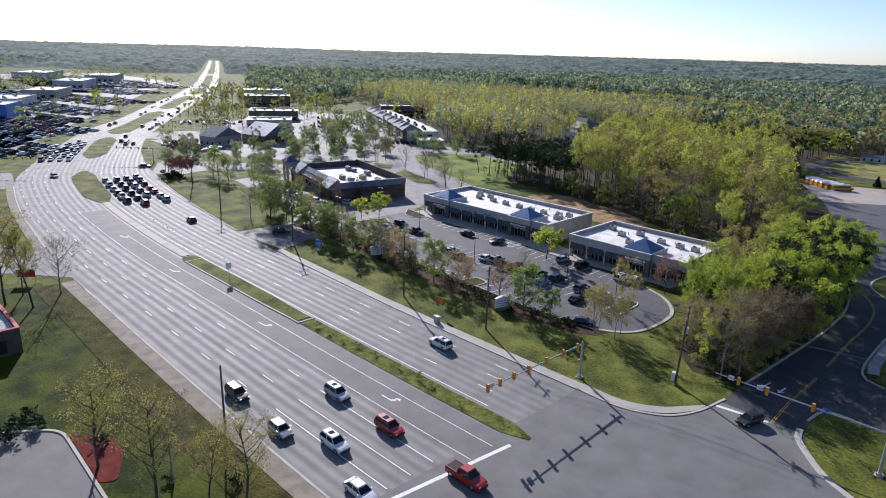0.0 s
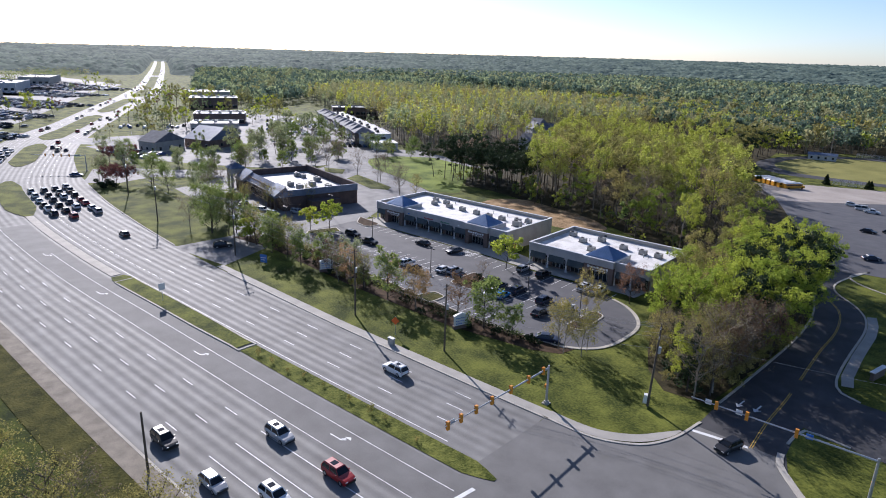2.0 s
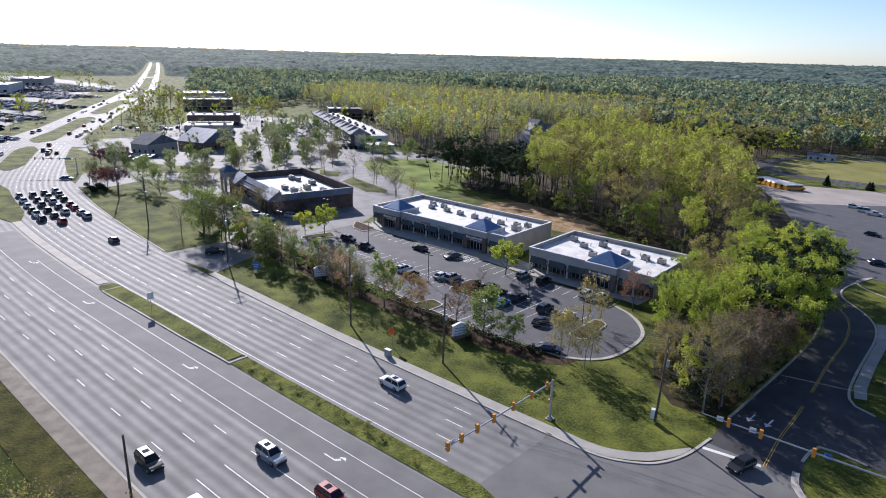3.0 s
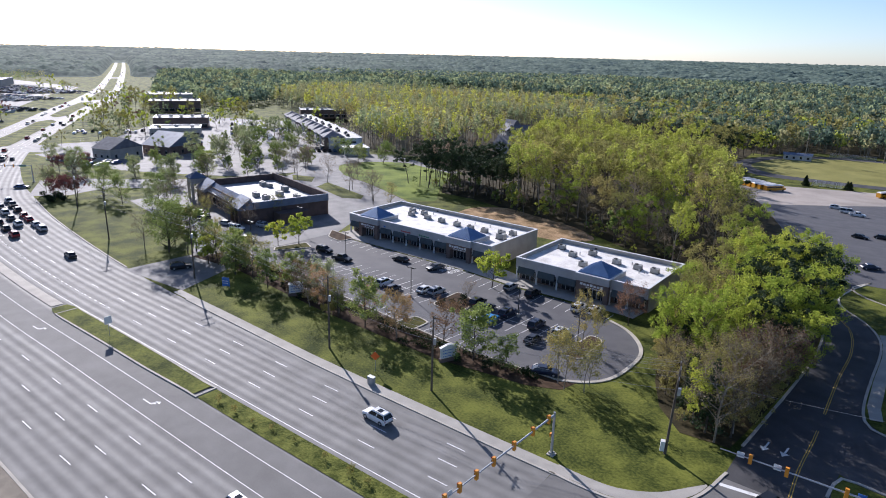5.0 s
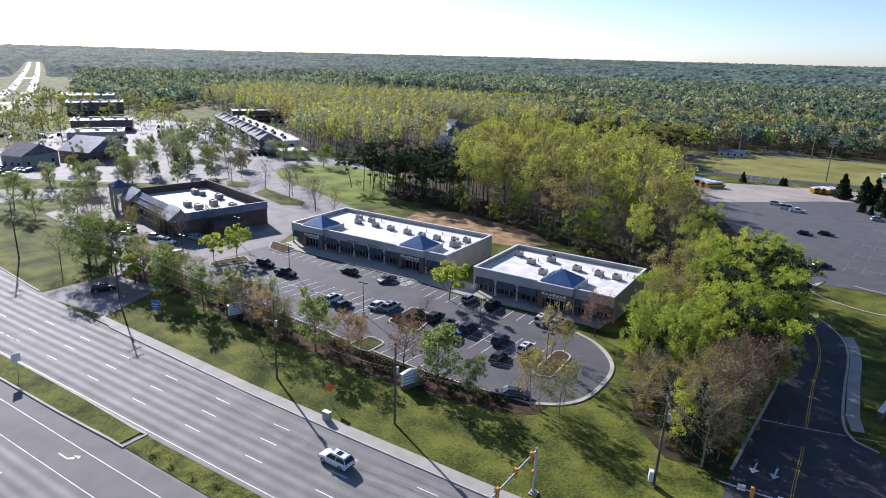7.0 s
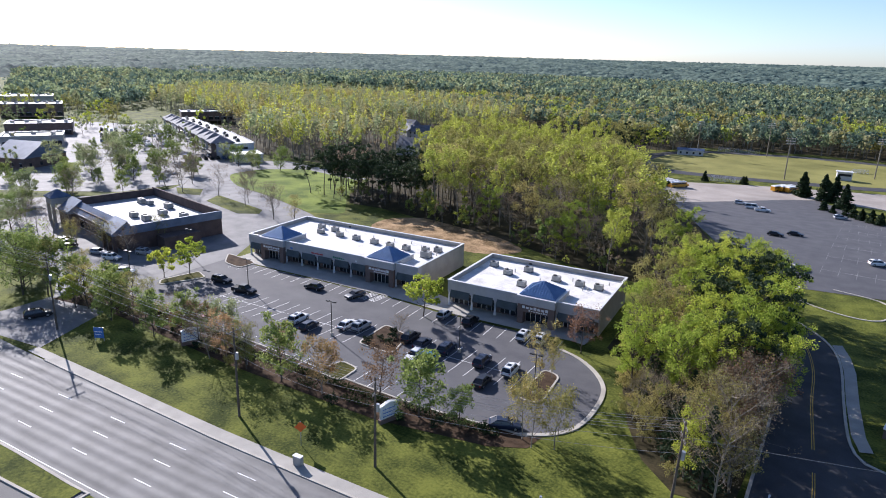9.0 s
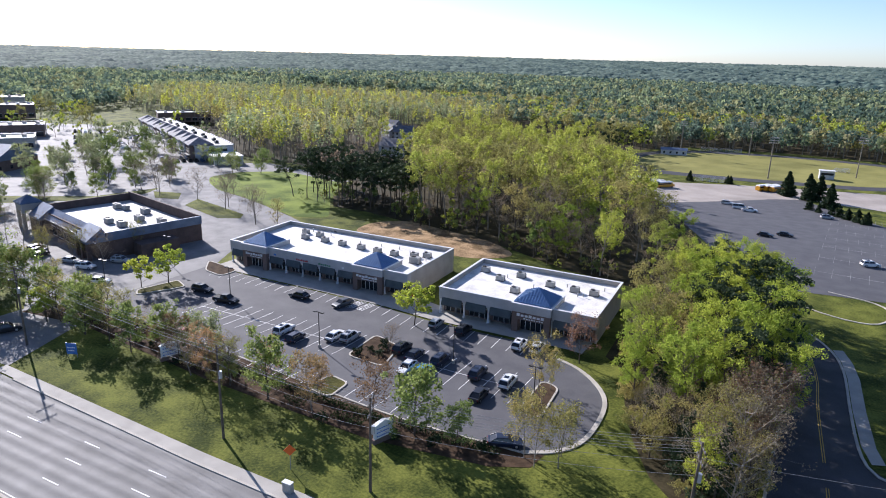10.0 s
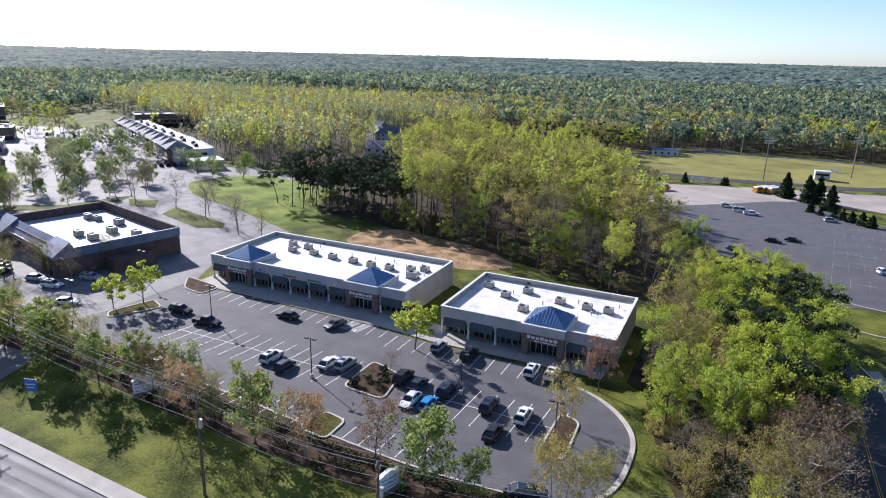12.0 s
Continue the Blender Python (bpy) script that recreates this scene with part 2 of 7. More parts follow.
L = dict(
    yellowgreen=leaf_mat("leaf_yellow_green", (0.24, 0.28, 0.045), (0.5, 0.55, 0.11), 0.2, 0.5),
    bright=leaf_mat("leaf_bright_green", (0.22, 0.30, 0.035), (0.49, 0.56, 0.09), 0.2, 0.53),
    olive=leaf_mat("leaf_olive", (0.20, 0.185, 0.06), (0.43, 0.40, 0.125), 0.25, 0.45),
    fresh=leaf_mat("leaf_fresh", (0.13, 0.19, 0.045), (0.33, 0.395, 0.12), 0.2, 0.45),
    pine=leaf_mat("needle_dark", (0.022, 0.042, 0.022), (0.065, 0.095, 0.04), 0.2, 0.25),
    tan=leaf_mat("bud_tan", (0.30, 0.19, 0.08), (0.48, 0.33, 0.16), 0.15, 0.4),
    redbud=leaf_mat("bud_red_brown", (0.17, 0.10, 0.06), (0.33, 0.21, 0.12), 0.15, 0.4),
    twig=leaf_mat("bud_grey_brown", (0.13, 0.10, 0.07), (0.30, 0.25, 0.16), 0.2, 0.4),
    plum=leaf_mat("leaf_plum", (0.10, 0.04, 0.035), (0.24, 0.11, 0.09), 0.2, 0.35),
    blossom=leaf_mat("blossom_pale", (0.22, 0.27, 0.11), (0.45, 0.47, 0.26), 0.15, 0.45),
    # far leaf colours shifted towards blue, distance haze mixed into them
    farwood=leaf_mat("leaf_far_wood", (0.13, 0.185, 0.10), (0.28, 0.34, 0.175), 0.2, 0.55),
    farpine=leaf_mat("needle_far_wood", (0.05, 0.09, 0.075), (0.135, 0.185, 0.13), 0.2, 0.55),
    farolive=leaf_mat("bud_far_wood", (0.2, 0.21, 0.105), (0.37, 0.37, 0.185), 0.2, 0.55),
    cedar=leaf_mat("cedar_dark", (0.012, 0.028, 0.012), (0.032, 0.058, 0.02), 0.2, 0.12),
)


# ---- mesh helpers ----
def finish(ob_name, bm, material, smooth_faces=False):
    me = bpy.data.meshes.new(ob_name)
    bm.normal_update()
    bm.to_mesh(me)
    bm.free()
    for m in material if isinstance(material, (list, tuple)) else [material]:
        me.materials.append(m)
    if smooth_faces:
        me.polygons.foreach_set("use_smooth", [True] * len(me.polygons))
    return me


def part(name, bm, material, parent, label="", smooth_faces=False):
    ob = new(name, bm if isinstance(bm, bpy.types.Mesh) else finish(name, bm, material, smooth_faces))
    ob.parent = parent
    return tagged(ob, label=label)


def thing(name, m, label, category, group="", kind=""):
    ob = new(name)
    ob.empty_display_size = 0.3
    ob.matrix_world = m
    return tagged(ob, label, category, group, kind)


def structure(name, bm, material, label, category="", kind="structure"):
    ob = new(name, bm if isinstance(bm, bpy.types.Mesh) else finish(name, bm, material))
    return tagged(ob, label, category or name.replace("_", " "), kind=kind)


def box(bm, x0, y0, z0, x1, y1, z1, mi=0, taper=0.0):
    v = [bm.verts.new(p) for p in ((x0, y0, z0), (x1, y0, z0), (x1, y1, z0), (x0, y1, z0),
                                   (x0 + taper, y0 + taper, z1), (x1 - taper, y0 + taper, z1), (x1 - taper, y1 - taper, z1), (x0 + taper, y1 - taper, z1))]
    for f in ((3, 2, 1, 0), (4, 5, 6, 7), (0, 1, 5, 4), (1, 2, 6, 5), (2, 3, 7, 6), (3, 0, 4, 7)):
        bm.faces.new([v[i] for i in f]).material_index = mi
    return bm


def boxes(*rows):
    bm = bmesh.new()
    for r in rows:
        box(bm, *r)
    return bm


def tube(bm, a, b, r0, r1, n=8, cap=True):
    a, b = Vector(a), Vector(b)
    q = (b - a).to_track_quat("Z", "Y")
    rings = []
    for p, r in ((a, r0), (b, r1)):
        rings.append([bm.verts.new(p + q @ Vector((r * math.cos(2 * math.pi * i / n), r * math.sin(2 * math.pi * i / n), 0))) for i in range(n)])
    for i in range(n):
        j = (i + 1) % n
        bm.faces.new((rings[0][i], rings[0][j], rings[1][j], rings[1][i]))
    if cap:
        bm.faces.new(rings[1])
        bm.faces.new(rings[0][::-1])
    return bm


def drape(bm, lift):
    """Cut a flat sheet along the terrain's knots and lay it on the terrain."""
    ys = [v.co.y for v in bm.verts]
    for k in KN:
        if min(ys) < k < max(ys):
            bmesh.ops.bisect_plane(bm, geom=bm.verts[:] + bm.edges[:] + bm.faces[:], plane_co=(0, k, 0), plane_no=(0, 1, 0), dist=1e-5)
    for v in bm.verts:
        v.co.z = gz(v.co.x, v.co.y) + lift + v.co.z
    bmesh.ops.triangulate(bm, faces=bm.faces[:])
    return bm


def poly(bm, pts, z=0.0):
    f = bm.faces.new([bm.verts.new((x, y, z)) for x, y in pts])
    f.normal_update()
    if f.normal.z < 0:
        f.normal_flip()
    return f


def sheet(name, pts, lift, material, label, category="", kind="structure"):
    bm = bmesh.new()
    poly(bm, pts)
    return structure(name, drape(bm, lift), material, label, category, kind)


def rounded(pts, r=1.5, n=5):
    """A closed outline with its corners rounded."""
    out = []
    for i, p in enumerate(pts):
        a, b, c = Vector(pts[i - 1]), Vector(p), Vector(pts[(i + 1) % len(pts)])
        d1, d2 = (a - b), (c - b)
        k = min(r, d1.length * 0.45, d2.length * 0.45)
        s, e = b + d1.normalized() * k, b + d2.normalized() * k
        for j in range(n + 1):
            u = j / n
            out.append(tuple(s * (1 - u) ** 2 + b * 2 * u * (1 - u) + e * u * u))
    return out


def kerb_strip(bm, pts, width=0.35, height=0.15, closed=False):
    """A raised kerb along a line of points, on the terrain."""
    n = len(pts)
    rows = []
    for i, p in enumerate(pts):
        a = Vector(pts[i - 1] if closed or i else pts[0])
        b = Vector(pts[(i + 1) % n] if closed or i < n - 1 else pts[-1])
        d = (b - a).normalized()
        nn = Vector((-d.y, d.x)) * width / 2
        p = Vector(p)
        z = gz(*p)
        rows.append([bm.verts.new((*(p + nn), z - 0.1)), bm.verts.new((*(p + nn), z + height)), bm.verts.new((*(p - nn), z + height)), bm.verts.new((*(p - nn), z - 0.1))])
    for i in range(n if closed else n - 1):
        r, s = rows[i], rows[(i + 1) % n]
        for j in range(3):
            bm.faces.new((r[j], s[j], s[j + 1], r[j + 1]))
    if not closed:
        bm.faces.new(rows[0])
        bm.faces.new(rows[-1][::-1])
    bmesh.ops.recalc_face_normals(bm, faces=bm.faces[:])
    return bm


# ---- ground ----
xs = [-4900, -3600, -2600, -1800, -1200, -800, -400, -200, -100, 0, 100, 200, 400, 900, 2000]
bm = bmesh.new()
grid = [[bm.verts.new((x, y, gz(x, y))) for y in KN] for x in xs]
for i in range(len(xs) - 1):
    for j in range(len(KN) - 1):
        bm.faces.new((grid[i][j], grid[i + 1][j], grid[i + 1][j + 1], grid[i][j + 1]))
structure("ground", bm, M["grass"], "mown spring grass over gently falling ground", "grass")

# ---- highway ----
CL = [(100, -8), (40, -14.5), (8, -19.2), (-20, -22.6), (-45, -25.3), (-75, -28.4), (-95, -30.6), (-120, -32.6), (-155, -34), (-190, -33.2), (-225, -29.5), (-283, -13), (-351, 11), (-460, 62), (-559, 108), (-668, 160), (-980, 282), (-1864, 612), (-3134, 1073)]


def resample(pts, step):
    """Evenly spaced points on a smooth curve through the given ones."""
    out = []
    for i in range(len(pts) - 1):
        p0, p1, p2, p3 = (Vector(pts[max(0, min(len(pts) - 1, k))]) for k in (i - 1, i, i + 1, i + 2))
        n = max(1, int((p2 - p1).length / step))
        for j in range(n):
            u = j / n
            d = (p2 - p1).length
            m1 = (p2 - p0) / ((p2 - p0).length) * d if i else (p2 - p1)
            m2 = (p3 - p1) / ((p3 - p1).length) * d if i < len(pts) - 2 else (p2 - p1)
            out.append((2 * u ** 3 - 3 * u ** 2 + 1) * p1 + (u ** 3 - 2 * u ** 2 + u) * m1 + (-2 * u ** 3 + 3 * u ** 2) * p2 + (u ** 3 - u ** 2) * m2)
    out.append(Vector(pts[-1]))
    return out


AX = resample(CL, 4.0)
SS = [0.0]
for a, b in zip(AX, AX[1:]):
    SS.append(SS[-1] + (b - a).length)
AXX, AXY = [p.x for p in AX], [p.y for p in AX]


def at(s, off):
    """The point at s metres along the highway from its east end, off metres to the north of its middle."""
    x, y = np.interp(s, SS, AXX), np.interp(s, SS, AXY)
    x2, y2 = np.interp(s + 2, SS, AXX), np.interp(s + 2, SS, AXY)
    x1, y1 = np.interp(s - 2, SS, AXX), np.interp(s - 2, SS, AXY)
    d = Vector((x2 - x1, y2 - y1)).normalized()
    return Vector((x, y)) + Vector((d.y, -d.x)) * off


def s_of(x):
    return float(np.interp(-x, [-v for v in AXX], SS))


def n_edge(x):
    return float(np.interp(x, [-400, -283, -217, -150, -100, -78, -42, 10], [17, 19, 25, 22.5, 19.5, 18.4, 17.0, 16.4]))


def s_edge(x):
    return float(np.interp(x, [-400, -283, -217, -150, -100, -60, 10], [-17, -19, -22.5, -23.5, -25.2, -26.0, -26.8]))


def ribbon(bm, s0, s1, f0, f1, step=4.0, z=0.0):
    """A strip along the highway between two offsets (numbers, or functions of x); its UV is metres along and across."""
    uv = bm.loops.layers.uv.verify()
    n = max(1, int((s1 - s0) / step))
    rows = []
    for i in range(n + 1):
        s = s0 + (s1 - s0) * i / n
        x = float(np.interp(s, SS, AXX))
        a, b = (f(x) if callable(f) else f for f in (f0, f1))
        rows.append((s, a, b, bm.verts.new((*at(s, a), z)), bm.verts.new((*at(s, b), z))))
    for r, q in zip(rows, rows[1:]):
        f = bm.faces.new((r[3], q[3], q[4], r[4]))
        f.normal_update()
        if f.normal.z < 0:
            f.normal_flip()
        for lp in f.loops:
            for w in (r, q):
                if lp.vert == w[3]:
                    lp[uv].uv = (w[0], w[1])
                elif lp.vert == w[4]:
                    lp[uv].uv = (w[0], w[2])
    return bm


END = SS[-1]
bm = ribbon(bmesh.new(), s_of(4.5), s_of(-330), s_edge, n_edge)
ribbon(bm, s_of(-330), END, s_edge, n_edge, 14.0)
structure("road", drape(bm, 0.03), M["road"], "worn pale grey asphalt of a wide divided highway", "road")
sheet("road", [(2.5, -3.3), (6, -2.9), (10, -2.2), (13, -0.6), (15.7, 2), (17.3, 6.5), (17.6, 12), (28.8, 13.2), (29.3, 11.5), (31.4, 8.8), (35, 5.2), (40, 2.6), (48, 0.6), (120, -1), (120, -45), (8, -47.5), (5.5, -46.8)], 0.046, M["turn"], "grey asphalt of the junction", "road")
bm = ribbon(bmesh.new(), s_of(7), s_of(-158), -9.2, -2.2)
structure("road", drape(bm, 0.04), M["turn"], "darker asphalt of the turn lane beside the median", "road")


def y_mid(x, off):
    return tuple(at(s_of(x), off))


def med_half(x):
    return float(np.interp(x, [-99, -96, -60, -47, -45.5, -30, 4, 7.5], [0.2, 2.0, 1.9, 1.5, 1.6, 1.7, 1.6, 0.3]))


bm = ribbon(bmesh.new(), s_of(7.5), s_of(-45.2), lambda x: -med_half(x), lambda x: med_half(x), 2.0, 0.05)
structure("median", drape(bm, 0.05), M["median"], "low weedy planted strip between the carriageways", "median")
bm = ribbon(bmesh.new(), s_of(-46.5), s_of(-97), lambda x: -med_half(x), lambda x: med_half(x), 2.0, 0.12)
structure("median", drape(bm, 0.05), M["grass"], "kerbed grass median between the carriageways", "median")
bm = ribbon(bmesh.new(), s_of(-98), s_of(-168), -1.1, 1.1, 2.0, 0.1)
structure("median", drape(bm, 0.05), M["concrete"], "narrow concrete median strip of the highway", "median")
for x0, x1, w in ((-168, -230, 4.2), (-262, -330, 5.0), (-345, -480, 6.0), (-500, -640, 6.0), (-670, -860, 6.5), (-890, -1300, 6.5), (-1340, -3300, 7)):
    bm = ribbon(bmesh.new(), s_of(x0), s_of(x1), lambda x: -w * min(1, 0.25 + abs(x - x0) / 14, 0.25 + abs(x - x1) / 14), lambda x: w * min(1, 0.25 + abs(x - x0) / 14, 0.25 + abs(x - x1) / 14), 6.0, 0.12)
    structure("median", drape(bm, 0.06), M["grass"], "grass island between the carriageways", "median")
# kerbs along the highway
for f, x0, x1 in ((n_edge, 5, -88), (n_edge, -112, -212), (s_edge, 2, -96), (s_edge, -124, -215)):
    bm = kerb_strip(bmesh.new(), [tuple(at(s_of(x0) + i * 4.0, f(x0 - i * 4.0))) for i in range(int(abs(x1 - x0) / 4.0))])
    structure("kerb", bm, M["concrete"], "concrete kerb along the highway", "kerb")
for x0, x1 in ((-45.5, -98),):
    pts = [tuple(at(s_of(x0 - i * 3), -med_half(x0 - i * 3) - 0.1)) for i in range(17)]
    pts += [tuple(at(s_of(x0 - i * 3), med_half(x0 - i * 3) + 0.1)) for i in reversed(range(17))]
    structure("kerb", kerb_strip(bmesh.new(), pts, 0.35, 0.2, True), M["concrete"], "concrete kerb round the median", "kerb")
for f, w0, w1, x0, x1 in ((n_edge, 0.2, 2.0, 6, -88), (s_edge, -0.2, -2.9, 2, -96), (s_edge, -0.2, -2.4, -124, -215)):
    bm = ribbon(bmesh.new(), s_of(x0), s_of(x1), lambda x: f(x) + w0, lambda x: f(x) + w1, 3.0, 0.1)
    structure("pavement", drape(bm, 0.03), M["walk" if w0 > 0 else "dirtwalk"], "pale concrete footpath beside the highway" if w0 > 0 else "earth-stained footpath beside the highway", "pavement")
bm = ribbon(bmesh.new(), s_of(0), s_of(-96), lambda x: s_edge(x) - 2.9, lambda x: s_edge(x) - 8, 3.0, 0.06)
structure("bank", drape(bm, 0.03), M["verge"], "rough weedy grass bank beside the footpath", "bank")

sheet("lawn", [(2, -51), (-30, -57), (-60, -60), (-96, -62), (-96, -110), (2, -110)], 0.02, M["lawn"], "deep green lawn below the footpath, shade put into its colour", "grass")

# lane markings
bm = bmesh.new()
for off in (6.2, 9.9, 13.3):
    for k in range(28):
        s = s_of(-2) + k * 12.2 + (off * 0.35)
        if not 92 < -np.interp(s, SS, AXX) < 108 or off < 12:
            ribbon(bm, s, s + 3.05, off - 0.08, off + 0.08, 1.6)
for off in (-20.7, -16.9, -13.0):
    ribbon(bm, s_of(2), s_of(-22), off - 0.08, off + 0.08, 4)
    for k in range(24):
        s = s_of(-24) + k * 12.2 - off * 0.3
        ribbon(bm, s, s + 3.05, off - 0.08, off + 0.08, 1.6)
ribbon(bm, s_of(5), s_of(-160), -9.27, -9.15)
ribbon(bm, s_of(5), s_of(-125), -4.97, -4.85)
ribbon(bm, s_of(-2), s_of(-160), 2.35, 2.5)
for off in (-13, -9.5, 9.5, 13):
    for k in range(60):
        s = s_of(-262) + k * 12.2
        ribbon(bm, s, s + 3.05, off - 0.1, off + 0.1, 1.6)
for off in (6.2,):
    for k in range(30):
        ribbon(bm, s_of(-90) + k * 2.4, s_of(-90) + k * 2.4 + 1.0, off - 0.12, off + 0.12, 1.6)
sb0, sb1 = at(s_of(3.0), -26.3), at(s_of(6.5), -3.0)
dv = Vector(((sb1 - sb0).y, -(sb1 - sb0).x)).normalized() * 0.3
poly(bm, [tuple(sb0 - dv), tuple(sb0 + dv), tuple(sb1 + dv), tuple(sb1 - dv)])
for x, off in ((-15, -7), (-51, -7), (-91, -7), (-126, -6.5), (-165, 7)):
    s = s_of(x)

    def ar(u, v):
        p = at(s - u, off + v)
        return tuple(p)
    for pts in ([(0.2, -0.1), (2.4, -0.1), (2.4, 0.1), (0.2, 0.1)], [(2.3, 0.1), (2.8, 0.6), (2.6, 0.75), (2.1, 0.12)], [(2.2, 0.8), (3.5, 0.75), (3.0, 1.3)], [(2.4, 0.1), (2.4, -0.1), (3.0, 0.4), (2.8, 0.6)]):
        poly(bm, [ar(*p) for p in pts])
structure("lane_marking", drape(bm, 0.055), M["white"], "white painted lane lines and arrows on the highway", "lane marking", "stuff")

# ---- side road, drives and car parks ----
SR_L = [(17.5, 13.5), (16.5, 22), (16.1, 32), (15.7, 45), (15.0, 58), (13.2, 72), (9, 86), (2, 100), (-6, 112)]
SR_R = [(31.5, 8.5), (28.9, 14.9), (27.9, 21), (27.7, 25.5)]
SR_R2 = [(26.7, 42.8), (25.6, 47.2), (24.3, 58.2), (23.2, 70), (22.2, 76), (20.6, 81), (17.2, 86.7), (11.6, 93), (9.4, 99), (10, 108), (12, 117)]
sheet("side_road", [(17, 2), (17.6, 8)] + SR_L + (SR_R + SR_R2)[::-1] + [(36, 3), (30, -4), (12, -4)], 0.035, M["darkroad"], "dark asphalt side road dappled with shade, its colour darkened to match", "road")
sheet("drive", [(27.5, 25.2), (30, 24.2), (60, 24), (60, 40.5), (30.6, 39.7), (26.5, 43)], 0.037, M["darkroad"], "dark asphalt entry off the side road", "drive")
sheet("school_car_park", [(2, 112), (-6, 128), (-24, 165), (-46, 212), (-40, 222), (-22, 252), (-12, 268), (0, 279), (40, 215), (90, 150), (110, 100), (60, 105), (30, 118)], 0.045, M["lot"], "broad dark asphalt car park of the school", "car park")
sheet("gravel_yard", [(-46, 212), (-62, 232), (-75, 262), (-58, 285), (-30, 300), (4, 312), (60, 330), (110, 300), (60, 268), (0, 279), (-12, 268), (-22, 252), (-40, 222)], 0.05, M["yard"], "pale worn paving of the bus yard", "yard")
bm = bmesh.new()
kerb_strip(bm, [tuple(p) for p in resample(SR_L[1:], 3)], 0.4, 0.15)
structure("kerb", bm, M["concrete"], "concrete kerb of the side road", "kerb")
for row in ([(31, 39.9), (28, 40.9)] + SR_R2, [(28.0, 18), (27.8, 22), (28.2, 24.2), (30, 24.6), (34, 24.4)], [(12, 117), (10, 108), (20, 101), (28, 102), (29, 114), (18, 118)]):
    structure("kerb", kerb_strip(bmesh.new(), [tuple(p) for p in resample(row, 2)], 0.4, 0.15), M["concrete"], "pale concrete kerb beside the side road", "kerb")
bm = bmesh.new()
mid = resample([(25.2, 12.5), (23.7, 22.2), (22.9, 31.6), (21.9, 40.5), (20.2, 55), (18.9, 69), (15.6, 81), (8, 92), (2, 106)], 2.5)
for a, b in zip(mid, mid[1:]):
    if 32 < a.y < 39:
        continue
    n = Vector((-(b - a).y, (b - a).x)).normalized()
    for o in (-0.18, 0.1):
        poly(bm, [tuple(a + n * o), tuple(b + n * o), tuple(b + n * (o + 0.1)), tuple(a + n * (o + 0.1))])
structure("yellow_line", drape(bm, 0.05), M["yellow"], "double yellow line along the side road", "road marking")
bm = bmesh.new()
poly(bm, [(17.6, 10.6), (18.1, 10.0), (25.0, 12.0), (24.7, 12.6)])
for x, y in ((18.6, 24), (21, 24.5)):
    poly(bm, [(x, y), (x + 0.25, y), (x + 0.2, y + 2.2), (x - 0.05, y + 2.2)])
    poly(bm, [(x - 0.5, y + 0.3), (x + 0.15, y - 0.9), (x + 0.75, y + 0.3)])
structure("stop_line", drape(bm, 0.05), M["white"], "worn white stop line and arrows on the side road", "road marking")
# north corner kerb of the junction
bm = kerb_strip(bmesh.new(), [tuple(p) for p in resample([(2, -3.2), (6, -2.9), (10, -2.2), (13, -0.6), (15.7, 2), (17.3, 6.5), (17.6, 13.5)], 1.2)], 0.4, 0.15)
structure("kerb", bm, M["concrete"], "curved concrete kerb at the junction corner", "kerb")
bm = bmesh.new()


def even(pts, n):
    """n points spread evenly by index along a smooth curve."""
    q = resample(pts, 0.3)
    return [q[round(i * (len(q) - 1) / (n - 1))] for i in range(n)]


o1 = even([(2, -3.0), (6, -2.6), (10, -1.9), (12.7, -0.3), (15.3, 2.3), (16.9, 6.0), (17.2, 8.6)], 16)
o2 = even([(2, -1.2), (5.4, -0.9), (9, -0.2), (11.5, 1.2), (13.7, 3.2), (15.6, 6.4), (16.9, 8.8)], 16)
for i in range(15):
    poly(bm, [tuple(o1[i]), tuple(o1[i + 1]), tuple(o2[i + 1]), tuple(o2[i])], 0.1)
structure("pavement", drape(bm, 0.02), M["walk"], "concrete footpath round the junction corner", "pavement")
bm = kerb_strip(bmesh.new(), [tuple(p) for p in resample([(28.4, 14.5), (29.3, 11.5), (31.4, 8.8), (35, 5.2), (40, 2.6), (48, 0.6)], 1.2)], 0.9, 0.14)
structure("kerb", bm, M["concrete"], "broad concrete kerb at the side road corner", "kerb")

LOT = [(-110, 14.5), (-60, 15.2), (-30, 15.6), (-12, 18.5), (-8.5, 21.5), (-6.6, 25.5), (-6.4, 32), (-7.6, 38.5), (-10.6, 43), (-15, 46.4), (-19.5, 48), (-24, 51.0), (-48, 48.6), (-60, 48.8), (-100, 45.2), (-112, 47)]
sheet("car_park", LOT, 0.03, M["lot"], "dark grey asphalt car park with painted stalls", "car park")
sheet("drive", [(-118, 60), (-110, 47), (-108, 14.5), (-98, 8), (-90, -9), (-112, -13), (-113, 4), (-128, 12), (-186, 16), (-200, 40), (-196, 84), (-215, 116), (-262, 130), (-300, 122), (-305, 60), (-330, 10), (-352, 20), (-345, 130), (-420, 190), (-330, 225), (-262, 152), (-205, 152), (-160, 136), (-150, 128), (-158, 122), (-196, 138), (-190, 118), (-170, 96), (-146, 76), (-122, 66)], 0.035, M["paleroad"], "pale sunlit asphalt drives between the shops", "drive")
sheet("shops_car_park", [(-205, 70), (-199, 108), (-232, 134), (-246, 139), (-378, 203), (-440, 235), (-470, 180), (-420, 120), (-345, 60), (-315, 20), (-262, 30), (-232, 48)], 0.05, M["paleroad"], "pale sunlit asphalt car park of the terrace", "car park")
sheet("cross_road", [(-212, -8), (-240, 3), (-236, 20), (-222, 40), (-205, 60), (-196, 45), (-214, 20), (-205, 3)], 0.045, M["paleroad"], "pale asphalt cross street", "road")
